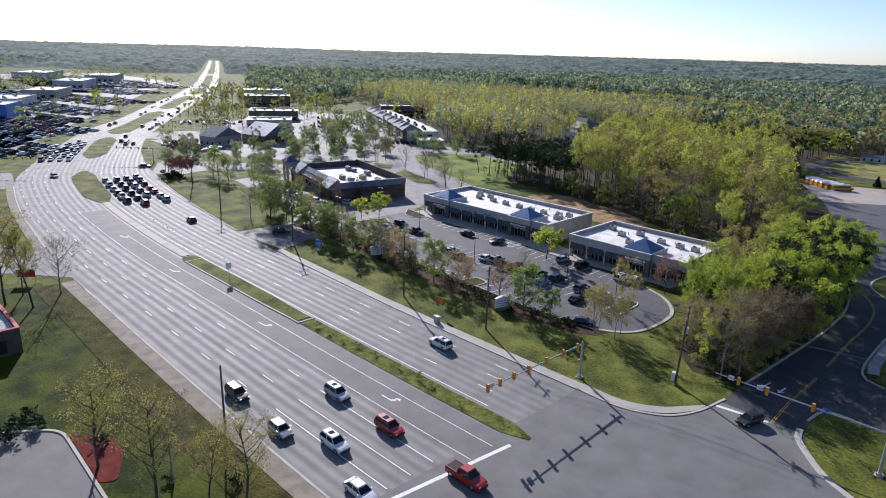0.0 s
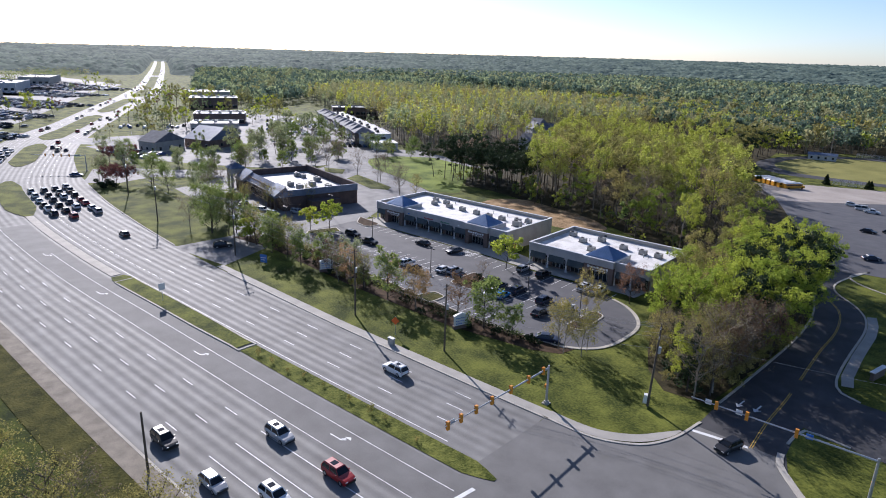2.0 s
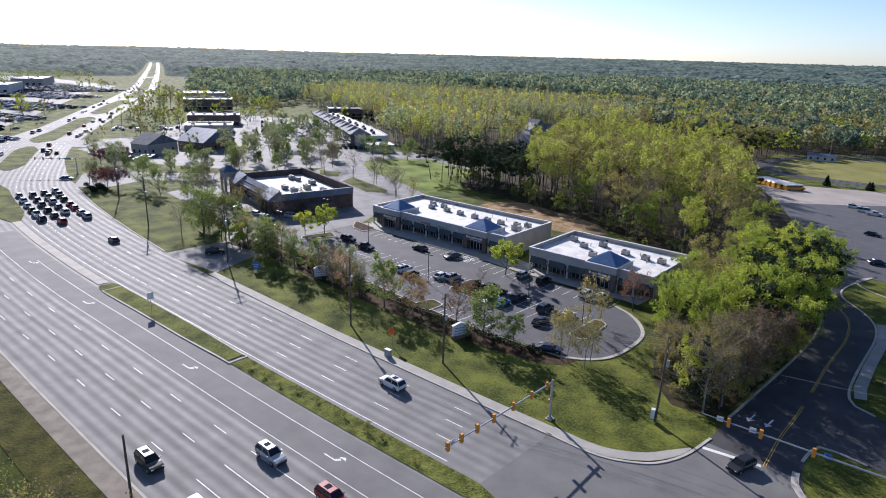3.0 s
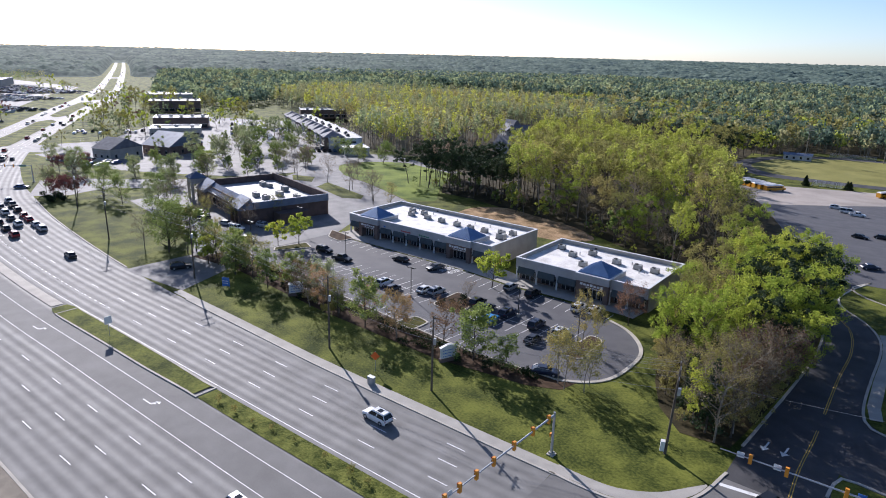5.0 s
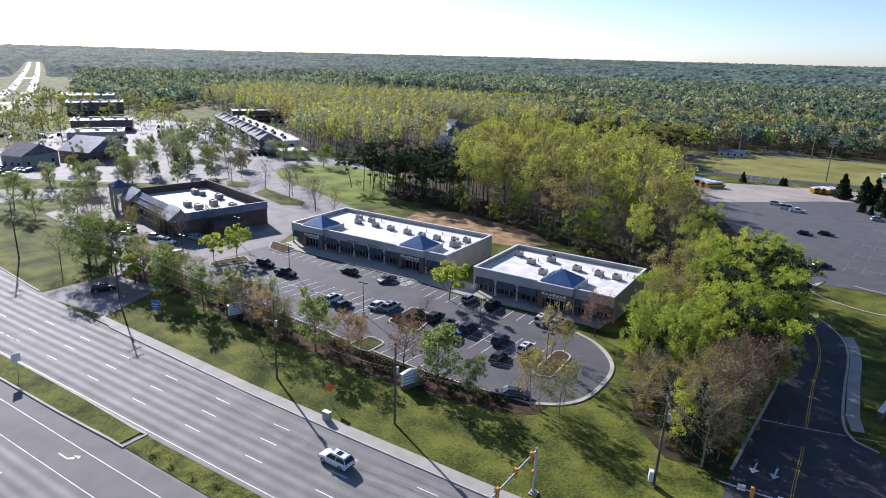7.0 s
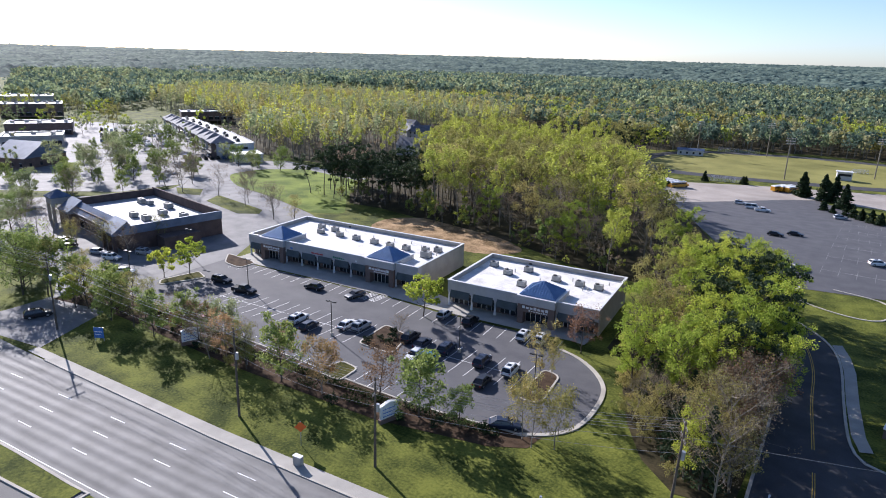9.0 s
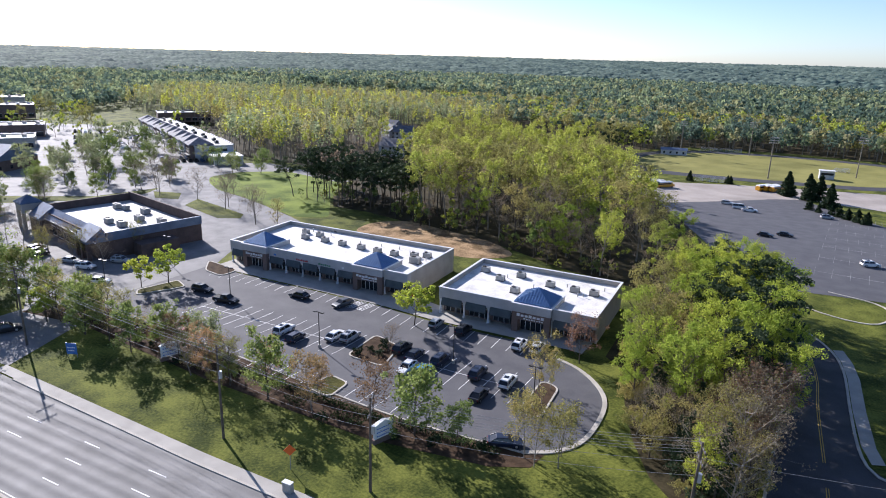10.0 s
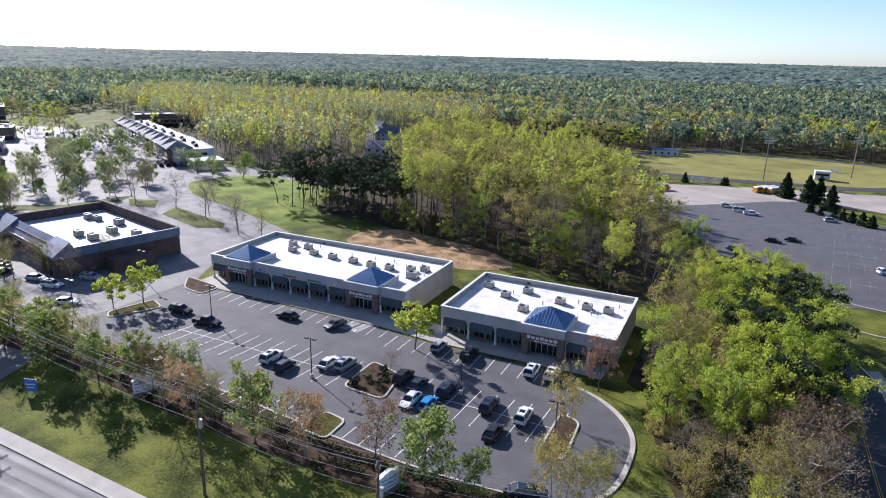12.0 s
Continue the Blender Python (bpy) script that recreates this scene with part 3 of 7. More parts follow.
sheet("cross_road", [(-205, -54), (-240, -52), (-262, -120), (-240, -124)], 0.045, M["paleroad"], "pale asphalt cross street", "road")
sheet("entry", [(-96, -56), (-124, -57.4), (-134, -66), (-140, -80), (-118, -84), (-106, -66)], 0.045, M["paleroad"], "pale asphalt entry beside the highway", "drive")
sheet("hill", rounded([(-206, 119), (-206, 136), (-194, 151), (-158, 146), (-136, 116), (-120, 98), (-130, 92), (-150, 98), (-166, 102), (-182, 104), (-196, 111)], 4), 0.055, M["hill"], "bright mown grass bank", "grass")
sheet("planting_strip", [(-169.4, 80.7), (-174.3, 89.5), (-144.4, 84.5), (-141.0, 80.3), (-146.6, 76.0)], 0.09, M["grass"], "grass strip beside the drive", "grass")
sheet("planting_strip", [(-197.3, 87.5), (-187.0, 92.0), (-178.7, 84.8), (-187.2, 81.5)], 0.09, M["grass"], "grass island in the drive", "grass")
sheet("drive", [(-225, 112), (-206, 119), (-206, 136), (-194, 151), (-158, 146), (-158, 152), (-196, 160), (-222, 164), (-232, 140)], 0.045, M["paleroad"], "pale asphalt drive curving round the grass bank", "drive")
sheet("drive", [(-200, 112), (-182, 103.5), (-166, 101.5), (-150, 97.5), (-130, 91.5), (-116, 86), (-112, 74), (-122, 66), (-146, 76), (-176, 84), (-204, 96)], 0.042, M["paleroad"], "pale asphalt drive below the grass bank", "drive")
sheet("dry_meadow", rounded([(-104, 90), (-62, 88), (-52, 98), (-64, 106), (-98, 111), (-106, 103)], 8), 0.06, M["drygrass"], "tawny dead grass clearing behind the shops", "meadow")
sheet("bank", [(-112, 3), (-96, 6.5), (-60, 6.5), (-30, 8.5), (-14, 12.8), (-9.5, 16), (-9.3, 20), (-12, 18.3), (-30, 15.4), (-60, 15.0), (-108, 14.3)], 0.04, M["mulch"], "dark mulch bed under the shrubs and young trees", "bed")
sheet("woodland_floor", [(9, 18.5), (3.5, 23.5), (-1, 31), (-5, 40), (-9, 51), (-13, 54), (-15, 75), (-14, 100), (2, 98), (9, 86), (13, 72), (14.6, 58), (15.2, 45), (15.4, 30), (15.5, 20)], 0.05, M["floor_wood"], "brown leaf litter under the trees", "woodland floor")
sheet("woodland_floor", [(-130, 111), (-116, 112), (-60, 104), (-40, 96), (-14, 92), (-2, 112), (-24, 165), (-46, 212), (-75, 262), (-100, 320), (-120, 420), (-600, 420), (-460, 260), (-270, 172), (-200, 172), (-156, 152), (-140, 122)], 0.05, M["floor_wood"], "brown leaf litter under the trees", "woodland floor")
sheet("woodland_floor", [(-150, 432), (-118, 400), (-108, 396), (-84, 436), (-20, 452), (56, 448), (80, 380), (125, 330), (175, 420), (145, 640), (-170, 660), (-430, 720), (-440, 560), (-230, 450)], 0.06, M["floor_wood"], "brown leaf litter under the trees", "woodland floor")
sheet("track", rounded([(-108, 336), (-84, 306), (-36, 312), (40, 330), (62, 380), (50, 436), (-20, 440), (-84, 420), (-108, 380)], 30, 8), 0.08, M["darkroad"], "dark running track round the playing field", "track")
sheet("playing_field", rounded([(-98, 340), (-78, 318), (-36, 322), (34, 340), (52, 380), (42, 426), (-18, 430), (-78, 410), (-98, 378)], 28, 8), 0.1, M["fieldgrass"], "mown playing field inside the track", "playing field")
sheet("lake", [(-700, 690), (-420, 700), (-180, 640), (-170, 690), (-420, 790), (-700, 770)], 0.1, M["water"], "pale lake among the woods", "lake")
for pts, r in (([(-51.5, 37), (-44.8, 35.5), (-42.6, 27.6), (-50.3, 27.4)], 1.5), ([(-18.4, 39), (-15.2, 38.4), (-13.8, 28.2), (-17.4, 27.8)], 1.5),
               ([(-106.5, 33.6), (-101.8, 32), (-105, 22.5), (-107.8, 24.5)], 1.0), ([(-113, 47), (-101.5, 46.4), (-101.5, 41.4), (-107.6, 41.8)], 1.6),
               ([(-47, 19.8), (-43, 19.4), (-42, 14), (-47, 14)], 1.2), ([(-108, 16.5), (-103.4, 16), (-103.6, 10.5), (-110, 10)], 1.5)):
    q = rounded(pts, r)
    sheet("planting_island", q, 0.17, M["mulch"] if r > 1.3 else M["verge"], "raised planting island in the car park", "island")
    structure("kerb", kerb_strip(bmesh.new(), q, 0.3, 0.2, True), M["concrete"], "concrete kerb round a planting island", "kerb")
structure("kerb", kerb_strip(bmesh.new(), [tuple(p) for p in resample(LOT[3:11], 1.2)], 0.7, 0.16), M["concrete"], "pale concrete kerb curving round the car park end", "kerb")
structure("kerb", kerb_strip(bmesh.new(), [tuple(p) for p in resample(LOT[0:4], 3)], 0.3, 0.15), M["concrete"], "concrete kerb along the car park", "kerb")
sheet("shop_walk", [(-108.5, 44.8), (-100, 45.6), (-60, 49.2), (-48, 49.2), (-19.5, 52.5), (-16.8, 52.3), (-16.8, 58), (-48, 56), (-60, 58), (-109, 53)], 0.15, M["walk"], "concrete pavement along the shop fronts", "pavement")
# stall lines of the car park
TILT = radians(6.2)
UX, VX = Vector((math.cos(TILT), math.sin(TILT))), Vector((-math.sin(TILT), math.cos(TILT)))
LO = Vector((-48.1, 53.1))


def lot(u, v):
    return LO + UX * u + VX * v


bm = bmesh.new()


def line(a, b, w=0.11):
    a, b = Vector(a), Vector(b)
    n = Vector((-(b - a).y, (b - a).x)).normalized() * w / 2
    poly(bm, [tuple(a + n), tuple(b + n), tuple(b - n), tuple(a - n)])


for i in range(31):
    u = -57 + i * 2.8
    v = -9.3 if u < -8 else -9.8
    line(lot(u, v + (2.4 if u < -8 else 0)), lot(u, v + 5.2 + (2.4 if u < -8 else 0)))
for i in range(14):
    u = -43.5 + i * 2.8
    if not -5.5 < u < 5:
        line(lot(u - 0.4, -26.5), lot(u + 0.4, -16.5))
for i in range(9):
    line(lot(6 + i * 2.8, -26.5), lot(6.6 + i * 2.8, -16.5))
line(lot(-44, -21.5), lot(-7, -21.5))
line(lot(6, -21.5), lot(28, -21.5))
for i in range(22):
    line(lot(-44 + i * 2.8, -38.5), lot(-44 + i * 2.8, -33.5))
for u in (-21, -18.3, -15.8):
    for k in range(4):
        line(lot(u + k * 0.5, -6.9), lot(u + 0.8 + k * 0.5, -2.3), 0.16)
structure("stall_marking", drape(bm, 0.045), M["white"], "white painted parking stall lines", "stall marking", "stuff")
bm = bmesh.new()
for k in range(7):
    a, b = Vector((14, 135 + k * 17)), Vector((62 - k * 4, 135 + k * 17))
    line(a, b, 0.25)
    for j in range(12):
        p = a + (b - a) * j / 12
        line(p - Vector((0, 4.5)), p + Vector((0, 4.5)), 0.1)
structure("stall_marking", drape(bm, 0.06), M["fadedpaint"], "faded white stall lines of the school car park", "stall marking", "stuff")


# ---- shop buildings ----
def rooftop_unit(m, s=1.0):
    u = thing("rooftop_unit", m, "grey metal air conditioning unit standing on a white roof", "rooftop unit", "rooftop units")
    part("casing", boxes((-0.9 * s, -0.65 * s, 0.12, 0.9 * s, 0.65 * s, 1.15 * s, 0, 0.03), (-0.5 * s, 0.65 * s, 0.3, 0.5 * s, 0.95 * s, 0.9 * s)), M["unit"], u)
    part("base", boxes((-1.0 * s, -0.7 * s, 0, 1.0 * s, 0.7 * s, 0.12)), M["darksteel"], u)
    bmf = bmesh.new()
    tube(bmf, (-0.35 * s, 0, 1.15 * s), (-0.35 * s, 0, 1.3 * s), 0.42 * s, 0.42 * s, 12)
    part("fan_guard", bmf, M["fan"], u)
    part("grille", boxes((-0.93 * s, -0.5 * s, 0.3, -0.9 * s, 0.5 * s, 1.0 * s)), M["fan"], u)
    return u


def seam_pyramid(bm, x, y, z, w, d, h):
    """A hipped metal roof with raised seams."""
    c = [(x - w / 2, y - d / 2), (x + w / 2, y - d / 2), (x + w / 2, y + d / 2), (x - w / 2, y + d / 2)]
    box(bm, x - w / 2, y - d / 2, z - 0.25, x + w / 2, y + d / 2, z)
    top = Vector((x, y, z + h))
    for i in range(4):
        a, b = Vector((*c[i], z)), Vector((*c[(i + 1) % 4], z))
        bm.faces.new([bm.verts.new(p) for p in (a, b, top)])
    return seam_parts(c, z, top)


def seam_parts(c, z, top):
    out = []
    for i in range(4):
        a, b = Vector((*c[i], z)), Vector((*c[(i + 1) % 4], z))
        nrm = (b - a).cross(top - a).normalized() * 0.06
        for k in range(1, 13):
            u = k / 13
            p = a.lerp(b, u)
            t = 2 * min(u, 1 - u)
            q = p + (top - (a + b) / 2) * t
            s = (b - a).normalized() * 0.04
            bm = bmesh.new()
            out.append(bm)
            bm.faces.new([bm.verts.new(v) for v in (p - s + nrm, p + s + nrm, q + s + nrm, q - s + nrm)])
            bm.faces.new([bm.verts.new(v) for v in (p - s, p - s + nrm, q - s + nrm, q - s)])
            bm.faces.new([bm.verts.new(v) for v in (p + s, q + s, q + s + nrm, p + s + nrm)])
    return out


def bars(bm, x0, x1, y, z, h, n):
    """Unreadable lettering as plain bars."""
    w = (x1 - x0) / n
    for i in range(n):
        box(bm, x0 + i * w, y - 0.06, z, x0 + (i + 0.72) * w, y, z + h * (0.75 if i % 3 else 1))


def shop_block(origin, length, depth, bays, signs, label):
    """bays: (x0, x1) of brick bays with hipped roofs; shop fronts lie between them."""
    H, RZ = 5.75, 4.75
    b = thing("shop_building", Matrix.Translation((origin.x, origin.y, -1.2)) @ pose(0, 0, 0, 0, 0, 6.2), label, "shop building")
    bm = bmesh.new()
    t = 0.35
    y0 = 1.6
    box(bm, 0, depth - t, -0.4, length, depth, H)
    box(bm, 0, y0, -0.4, t, depth - t, H)
    box(bm, length - t, y0, -0.4, length, depth - t, H)
    part("wall", bm, M["wallpale"], b, "pale stucco side and rear walls")
    part("parapet", boxes((t + 0.002, 0, 3.35, length - t - 0.002, 0.35, H), (0, 0, 3.35, t, y0 - 0.002, H), (length - t, 0, 3.35, length, y0 - 0.002, H), (t, 0.35, 3.3, length - t, y0 + 0.3, 3.5)), M["parapet"], b)
    part("cap", boxes((-0.08, -0.08, H, length + 0.08, 0.43, H + 0.1), (-0.08, depth - t - 0.08, H, length + 0.08, depth + 0.08, H + 0.1), (-0.08, 0.43, H, t + 0.08, depth - t - 0.08, H + 0.1), (length - t - 0.08, 0.43, H, length + 0.08, depth - t - 0.08, H + 0.1)), M["cap"], b, "pale metal parapet cap")
    part("roof", boxes((t, 0.36, RZ - 0.3, length - t, depth - t, RZ)), M["roofwhite"], b, "white membrane roof")
    part("scupper", boxes((length * 0.3, depth - t - 0.02, RZ, length * 0.3 + 0.7, depth - t + 0.01, RZ + 0.5)), M["darksteel"], b)
    # shop fronts
    spans, x = [], 0.3
    for x0, x1 in bays:
        if x0 - x > 1.5:
            spans.append((x, x0))
        x = x1
    if length - 0.3 - x > 1.5:
        spans.append((x, length - 0.3))
    for a, c in spans:
        n = max(1, round((c - a) / 5.2))
        w = (c - a) / n
        for i in range(n):
            p, q = a + i * w, a + (i + 1) * w
            part("shop_wall", boxes((p, y0 + 0.02, 2.9, q, y0 + 0.3, 3.3), (p, y0 + 0.02, -0.4, p + 0.5, y0 + 0.3, 2.9), (q - 0.5, y0 + 0.02, -0.4, q, y0 + 0.3, 2.9), (p + 0.5, y0 + 0.02, -0.4, q - 0.5, y0 + 0.3, 0.35)), M["brick"], b)
            win = part("window", boxes((p + 0.5, y0 + 0.14, 0.35, q - 0.5, y0 + 0.18, 2.9)), M["glass"], b, "dark shop window")
            fr = [(p + 0.5 + k * (w - 1.0) / 4 - 0.04, y0 + 0.08, 0.35, p + 0.5 + k * (w - 1.0) / 4 + 0.04, y0 + 0.138, 2.9) for k in range(5)]
            fr.append((p + 0.5, y0 + 0.07, 2.2, q - 0.5, y0 + 0.079, 2.28))
            part("window_frame", boxes(*fr), M["cap"], win)
            door = part("door", boxes((p + w * 0.55, y0 + 0.03, 0.17, p + w * 0.55 + 1.0, y0 + 0.068, 2.3)), M["glass"], b)
            part("door_frame", boxes((p + w * 0.55 - 0.06, y0, 0.17, p + w * 0.55, y0 + 0.07, 2.36), (p + w * 0.55 + 1.0, y0, 0.17, p + w * 0.55 + 1.06, y0 + 0.07, 2.36), (p + w * 0.55, y0, 2.3, p + w * 0.55 + 1.0, y0 + 0.07, 2.36)), M["cap"], door)
            bm = bmesh.new()
            v = [bm.verts.new(k) for k in ((p + 0.45, -0.55, 2.45), (q - 0.45, -0.55, 2.45), (q - 0.45, -0.02, 3.75), (p + 0.45, -0.02, 3.75), (p + 0.45, -0.55, 2.2), (q - 0.45, -0.55, 2.2), (p + 0.45, -0.02, 2.2), (q - 0.45, -0.02, 2.2))]
            for f in ((0, 1, 2, 3), (4, 5, 1, 0), (6, 4, 0, 3), (5, 7, 2, 1)):
                bm.faces.new([v[k] for k in f])
            part("awning", bm, M["awning"], b, "dark grey green sloping awning")
            bm = bmesh.new()
            tube(bm, (p, 0.25, -0.3), (p, 0.25, 0.5), 0.34, 0.3, 12)
            tube(bm, (p, 0.25, 0.5), (p, 0.25, 3.1), 0.22, 0.2, 12)
            tube(bm, (p, 0.25, 3.1), (p, 0.25, 3.36), 0.24, 0.34, 12)
            part("column", bm, M["cap"], b, "pale round column")
    for x0, x1 in bays:
        bm = boxes((x0, -0.9, -0.4, x0 + 1.2, y0, 4.3), (x1 - 1.2, -0.9, -0.4, x1, y0, 4.3), (x0 + 1.2, -0.9, 2.75, x1 - 1.2, y0, 4.3))
        bay = part("brick_bay", bm, M["brick"], b, "brown brick entrance bay")
        part("bay_parapet", boxes((x0 - 0.1, -1.0, 4.3, x1 + 0.1, y0 + 6.2, H + 0.12, 0, 0.0)), M["parapet"], b)
        part("bay_cap", boxes((x0 - 0.25, -1.15, H + 0.12, x1 + 0.25, y0 + 6.3, H + 0.3)), M["cap"], b)
        bm = bmesh.new()
        seams = seam_pyramid(bm, (x0 + x1) / 2, 2.9, H + 0.5, x1 - x0 - 0.3, 7.0, 2.3)
        hip = part("hip_roof", bm, M["blueroof"], b, "blue standing seam hipped roof")
        for q in seams:
            part("seam", q, M["blueroof"], hip)
        g = part("entrance", boxes((x0 + 1.2, 0.9, 0.1, x1 - 1.2, 0.96, 2.75)), M["glass"], b, "dark glazed shop entrance")
        part("entrance_frame", boxes(*[(x0 + 1.2 + k * (x1 - x0 - 2.4) / 5 - 0.04, 0.8, 0.1, x0 + 1.2 + k * (x1 - x0 - 2.4) / 5 + 0.04, 0.89, 2.75) for k in range(6)], (x0 + 1.2, 0.79, 2.1, x1 - 1.2, 0.798, 2.2)), M["cap"], g)
        bm = bmesh.new()
        bars(bm, x0 + 1.0, x1 - 1.0, -0.92, 3.45, 0.55, 7)
        bars(bm, x0 + 2.4, x1 - 1.2, -0.92, 3.0, 0.25, 8)
        part("sign", bm, M["signwhite"], b, "white raised sign lettering")
    for x0, x1, z, m, n in signs:
        bm = bmesh.new()
        bars(bm, x0, x1, -0.02, z, 0.4, n)
        part("sign", bm, m, b)
    return b


b2 = shop_block(lot(0, 0), 32.2, 22.2, [(16.2, 23.8)], [(11.4, 14.6, 2.3, M["signwhite"], 1)], "pale stucco shop with white roof and one blue hipped bay")
b1 = shop_block(lot(-59.8, 3.2), 50.5, 22.6, [(4.8, 12.2), (37.0, 44.6)], [(13.8, 14.8, 4.1, M["signblue"], 1), (20.5, 24.0, 4.0, M["red"], 7), (27, 30.5, 4.0, M["signgreen"], 6), (33.5, 34.2, 4.1, M["signwhite"], 1)], "long pale stucco shop row with two blue hipped bays")
part("annexe", boxes((50.6, 1.8, -0.3, 51.4, 3.4, 2.0)), M["red"], b1, "small red panel beside the end wall")
B1M, B2M = b1.matrix_world.copy(), b2.matrix_world.copy()
for x, y in ((3.2, 16.5), (8.2, 12.8), (11.4, 17.0), (13.2, 8.2), (18.8, 14.5), (24.2, 14.0), (28.2, 14.0)):
    if not (12 < x < 14):
        rooftop_unit(B2M @ pose(x, y, 4.75, 0, 0, 0))
rooftop_unit(B2M @ pose(13.6, 7.4, 4.75))
for x, y in ((9.5, 17.5), (12.5, 13.5), (14.5, 17.0), (18.5, 13.8), (24.0, 13.5), (29.8, 13.2), (34.8, 12.8), (39.4, 13.0), (44.2, 14.2), (46.8, 15.8)):
    rooftop_unit(B1M @ pose(x, y, 4.75))
big = rooftop_unit(B1M @ pose(46.5, 10.5, 4.75), 1.3)
for m, pts in ((B2M, ((9, 15), (16, 12), (22, 16), (25.5, 11.5), (26.5, 12), (12.3, 17.5), (29.5, 17.5))), (B1M, ((16.5, 19), (10, 20), (27, 17), (33, 17.5), (38, 17.8), (42, 16), (45, 18), (48, 13)))):
    for x, y in pts:
        v = thing("roof_vent", m @ pose(x, y, 4.74), "small pale vent pipe on a white roof", "vent", "roof vents")
        bm = bmesh.new()
        tube(bm, (0, 0, 0), (0, 0, 0.7), 0.1, 0.1, 8)
        part("pipe", bm, M["unit"], v)
        bm = bmesh.new()
        tube(bm, (0, 0, 0.7), (0, 0, 0.85), 0.2, 0.14, 8)
        part("cowl", bm, M["cap"], v)


def tower_shop(m):
    """Dark brick shop with blue sloping parapets, a corner tower and a white roof well."""
    b = thing("brick_shop", m, "dark brick shop with slate blue sloping parapets and a corner tower", "shop building")
    W, D, H = 43.5, 27, 6.2
    t = 0.5
    part("wall", boxes((0, 0, -0.4, W, t, H), (0, D - t, -0.4, W, D, H + 0.8), (0, t, -0.4, t, D - t, H + 0.4), (W - t, t, -0.4, W, D - t, H + 0.4)), M["darkbrick"], b, "dark red brick walls")
    part("roof", boxes((t, t, H - 2.2, W - t, D - t, H - 1.9)), M["roofgrey"], b, "pale grey roof inside dark parapets")
    part("side_parapet", boxes((W + 0.002, 1.8, 4.7, W + 0.45, D, 6.9), (W - 11, -1.0, 4.5, W - 9.2, -0.92, 6.0)), M["slateblue"], b, "slate blue metal side parapet")
    part("side_wing", boxes((W + 0.46, 8, -0.4, W + 5, 18, 3.4)), M["darkbrick"], b)
    bm = bmesh.new()
    for pts in ([(-0.5, -0.9, 5.0), (W + 0.5, -0.9, 5.0), (W + 0.1, 1.6, 7.4), (-0.1, 1.6, 7.4)], [(-0.1, 1.6, 7.4), (W + 0.1, 1.6, 7.4), (W + 0.1, 1.75, 5.2), (-0.1, 1.75, 5.2)], [(-0.5, -0.9, 5.0), (-0.5, -0.9, 4.7), (W + 0.5, -0.9, 4.7), (W + 0.5, -0.9, 5.0)], [(-0.5, -0.9, 4.7), (-0.5, 0, 4.7), (W + 0.5, 0, 4.7), (W + 0.5, -0.9, 4.7)], [(W + 0.5, -0.9, 4.7), (W + 0.5, 1.7, 4.7), (W + 0.1, 1.6, 7.4), (W + 0.5, -0.9, 5.0)]):
        bm.faces.new([bm.verts.new(p) for p in pts])
    part("sloping_parapet", bm, M["slateblue"], b, "slate blue metal sloping parapet")
    part("trim", boxes((-0.6, -1.0, 4.62, W + 0.6, -0.9, 4.95)), M["cap"], b)
    for x0 in (2.5, W - 9):
        bm = bmesh.new()
        box(bm, x0, -2.6, 4.4, x0 + 8, 0.0, 5.0)
        v = [(x0, -2.6, 5.0), (x0 + 8, -2.6, 5.0), (x0 + 8, 1.6, 7.9), (x0, 1.6, 7.9), (x0, 1.6, 5.0), (x0 + 8, 1.6, 5.0)]
        for f in ((0, 1, 2, 3), (1, 5, 2), (0, 3, 4), (4, 3, 2, 5)):
            bm.faces.new([bm.verts.new(v[k]) for k in f])
        part("porch_roof", bm, M["slateblue"], b, "slate blue sloping porch roof")
        for dx in (0.5, 4, 7.5):
            part("pier", boxes((x0 + dx - 0.4, -2.4, -0.4, x0 + dx + 0.4, -1.6, 4.4)), M["darkbrick"], b)
    for x, y in ((-4.5, -3.5), (-0.3, -3.5), (-4.5, 0.7)):
        part("tower_pier", boxes((x, y, -0.4, x + 0.8, y + 0.8, 5.598)), M["wallpale"], b)
    for r in ((-4.5, -3.5, 0.5, -3.1), (-4.5, 1.1, 0.5, 1.5), (-4.5, -3.1, -4.1, 1.1), (0.1, -3.1, 0.5, 1.1)):
        part("tower_band", boxes((r[0], r[1], 5.6, r[2], r[3], 7.45)), M["wallpale"], b)
    bm = bmesh.new()
    seams = seam_pyramid(bm, -2, -1, 7.7, 5.8, 5.8, 2.0)
    hip = part("tower_roof", bm, M["slateblue"], b, "slate blue hipped tower roof")
    for q in seams:
        part("seam", q, M["slateblue"], hip)
    for k in range(5):
        w = part("window", boxes((12 + k * 4.2, -0.03, 0.6, 15 + k * 4.2, 0.05, 3.0)), M["glass"], b)
        part("window_frame", boxes((11.9 + k * 4.2, -0.06, 3.0, 15.1 + k * 4.2, 0.0, 3.15), (11.9 + k * 4.2, -0.06, 0.45, 15.1 + k * 4.2, 0.0, 0.6)), M["cap"], w)
    return b


ts = tower_shop(Matrix.Translation((-177.0, 37.4, -1.2)) @ pose(0, 0, 0, 0, 0, -8))
TSM = ts.matrix_world.copy()
for x, y, s in ((9, 19, 1.3), (12.5, 20, 1.2), (21, 22, 1.4), (28, 17, 1.4), (25, 10, 1.3), (31, 11, 1.4), (35, 20, 1.3)):
    rooftop_unit(TSM @ pose(x, y, 4.3), s)


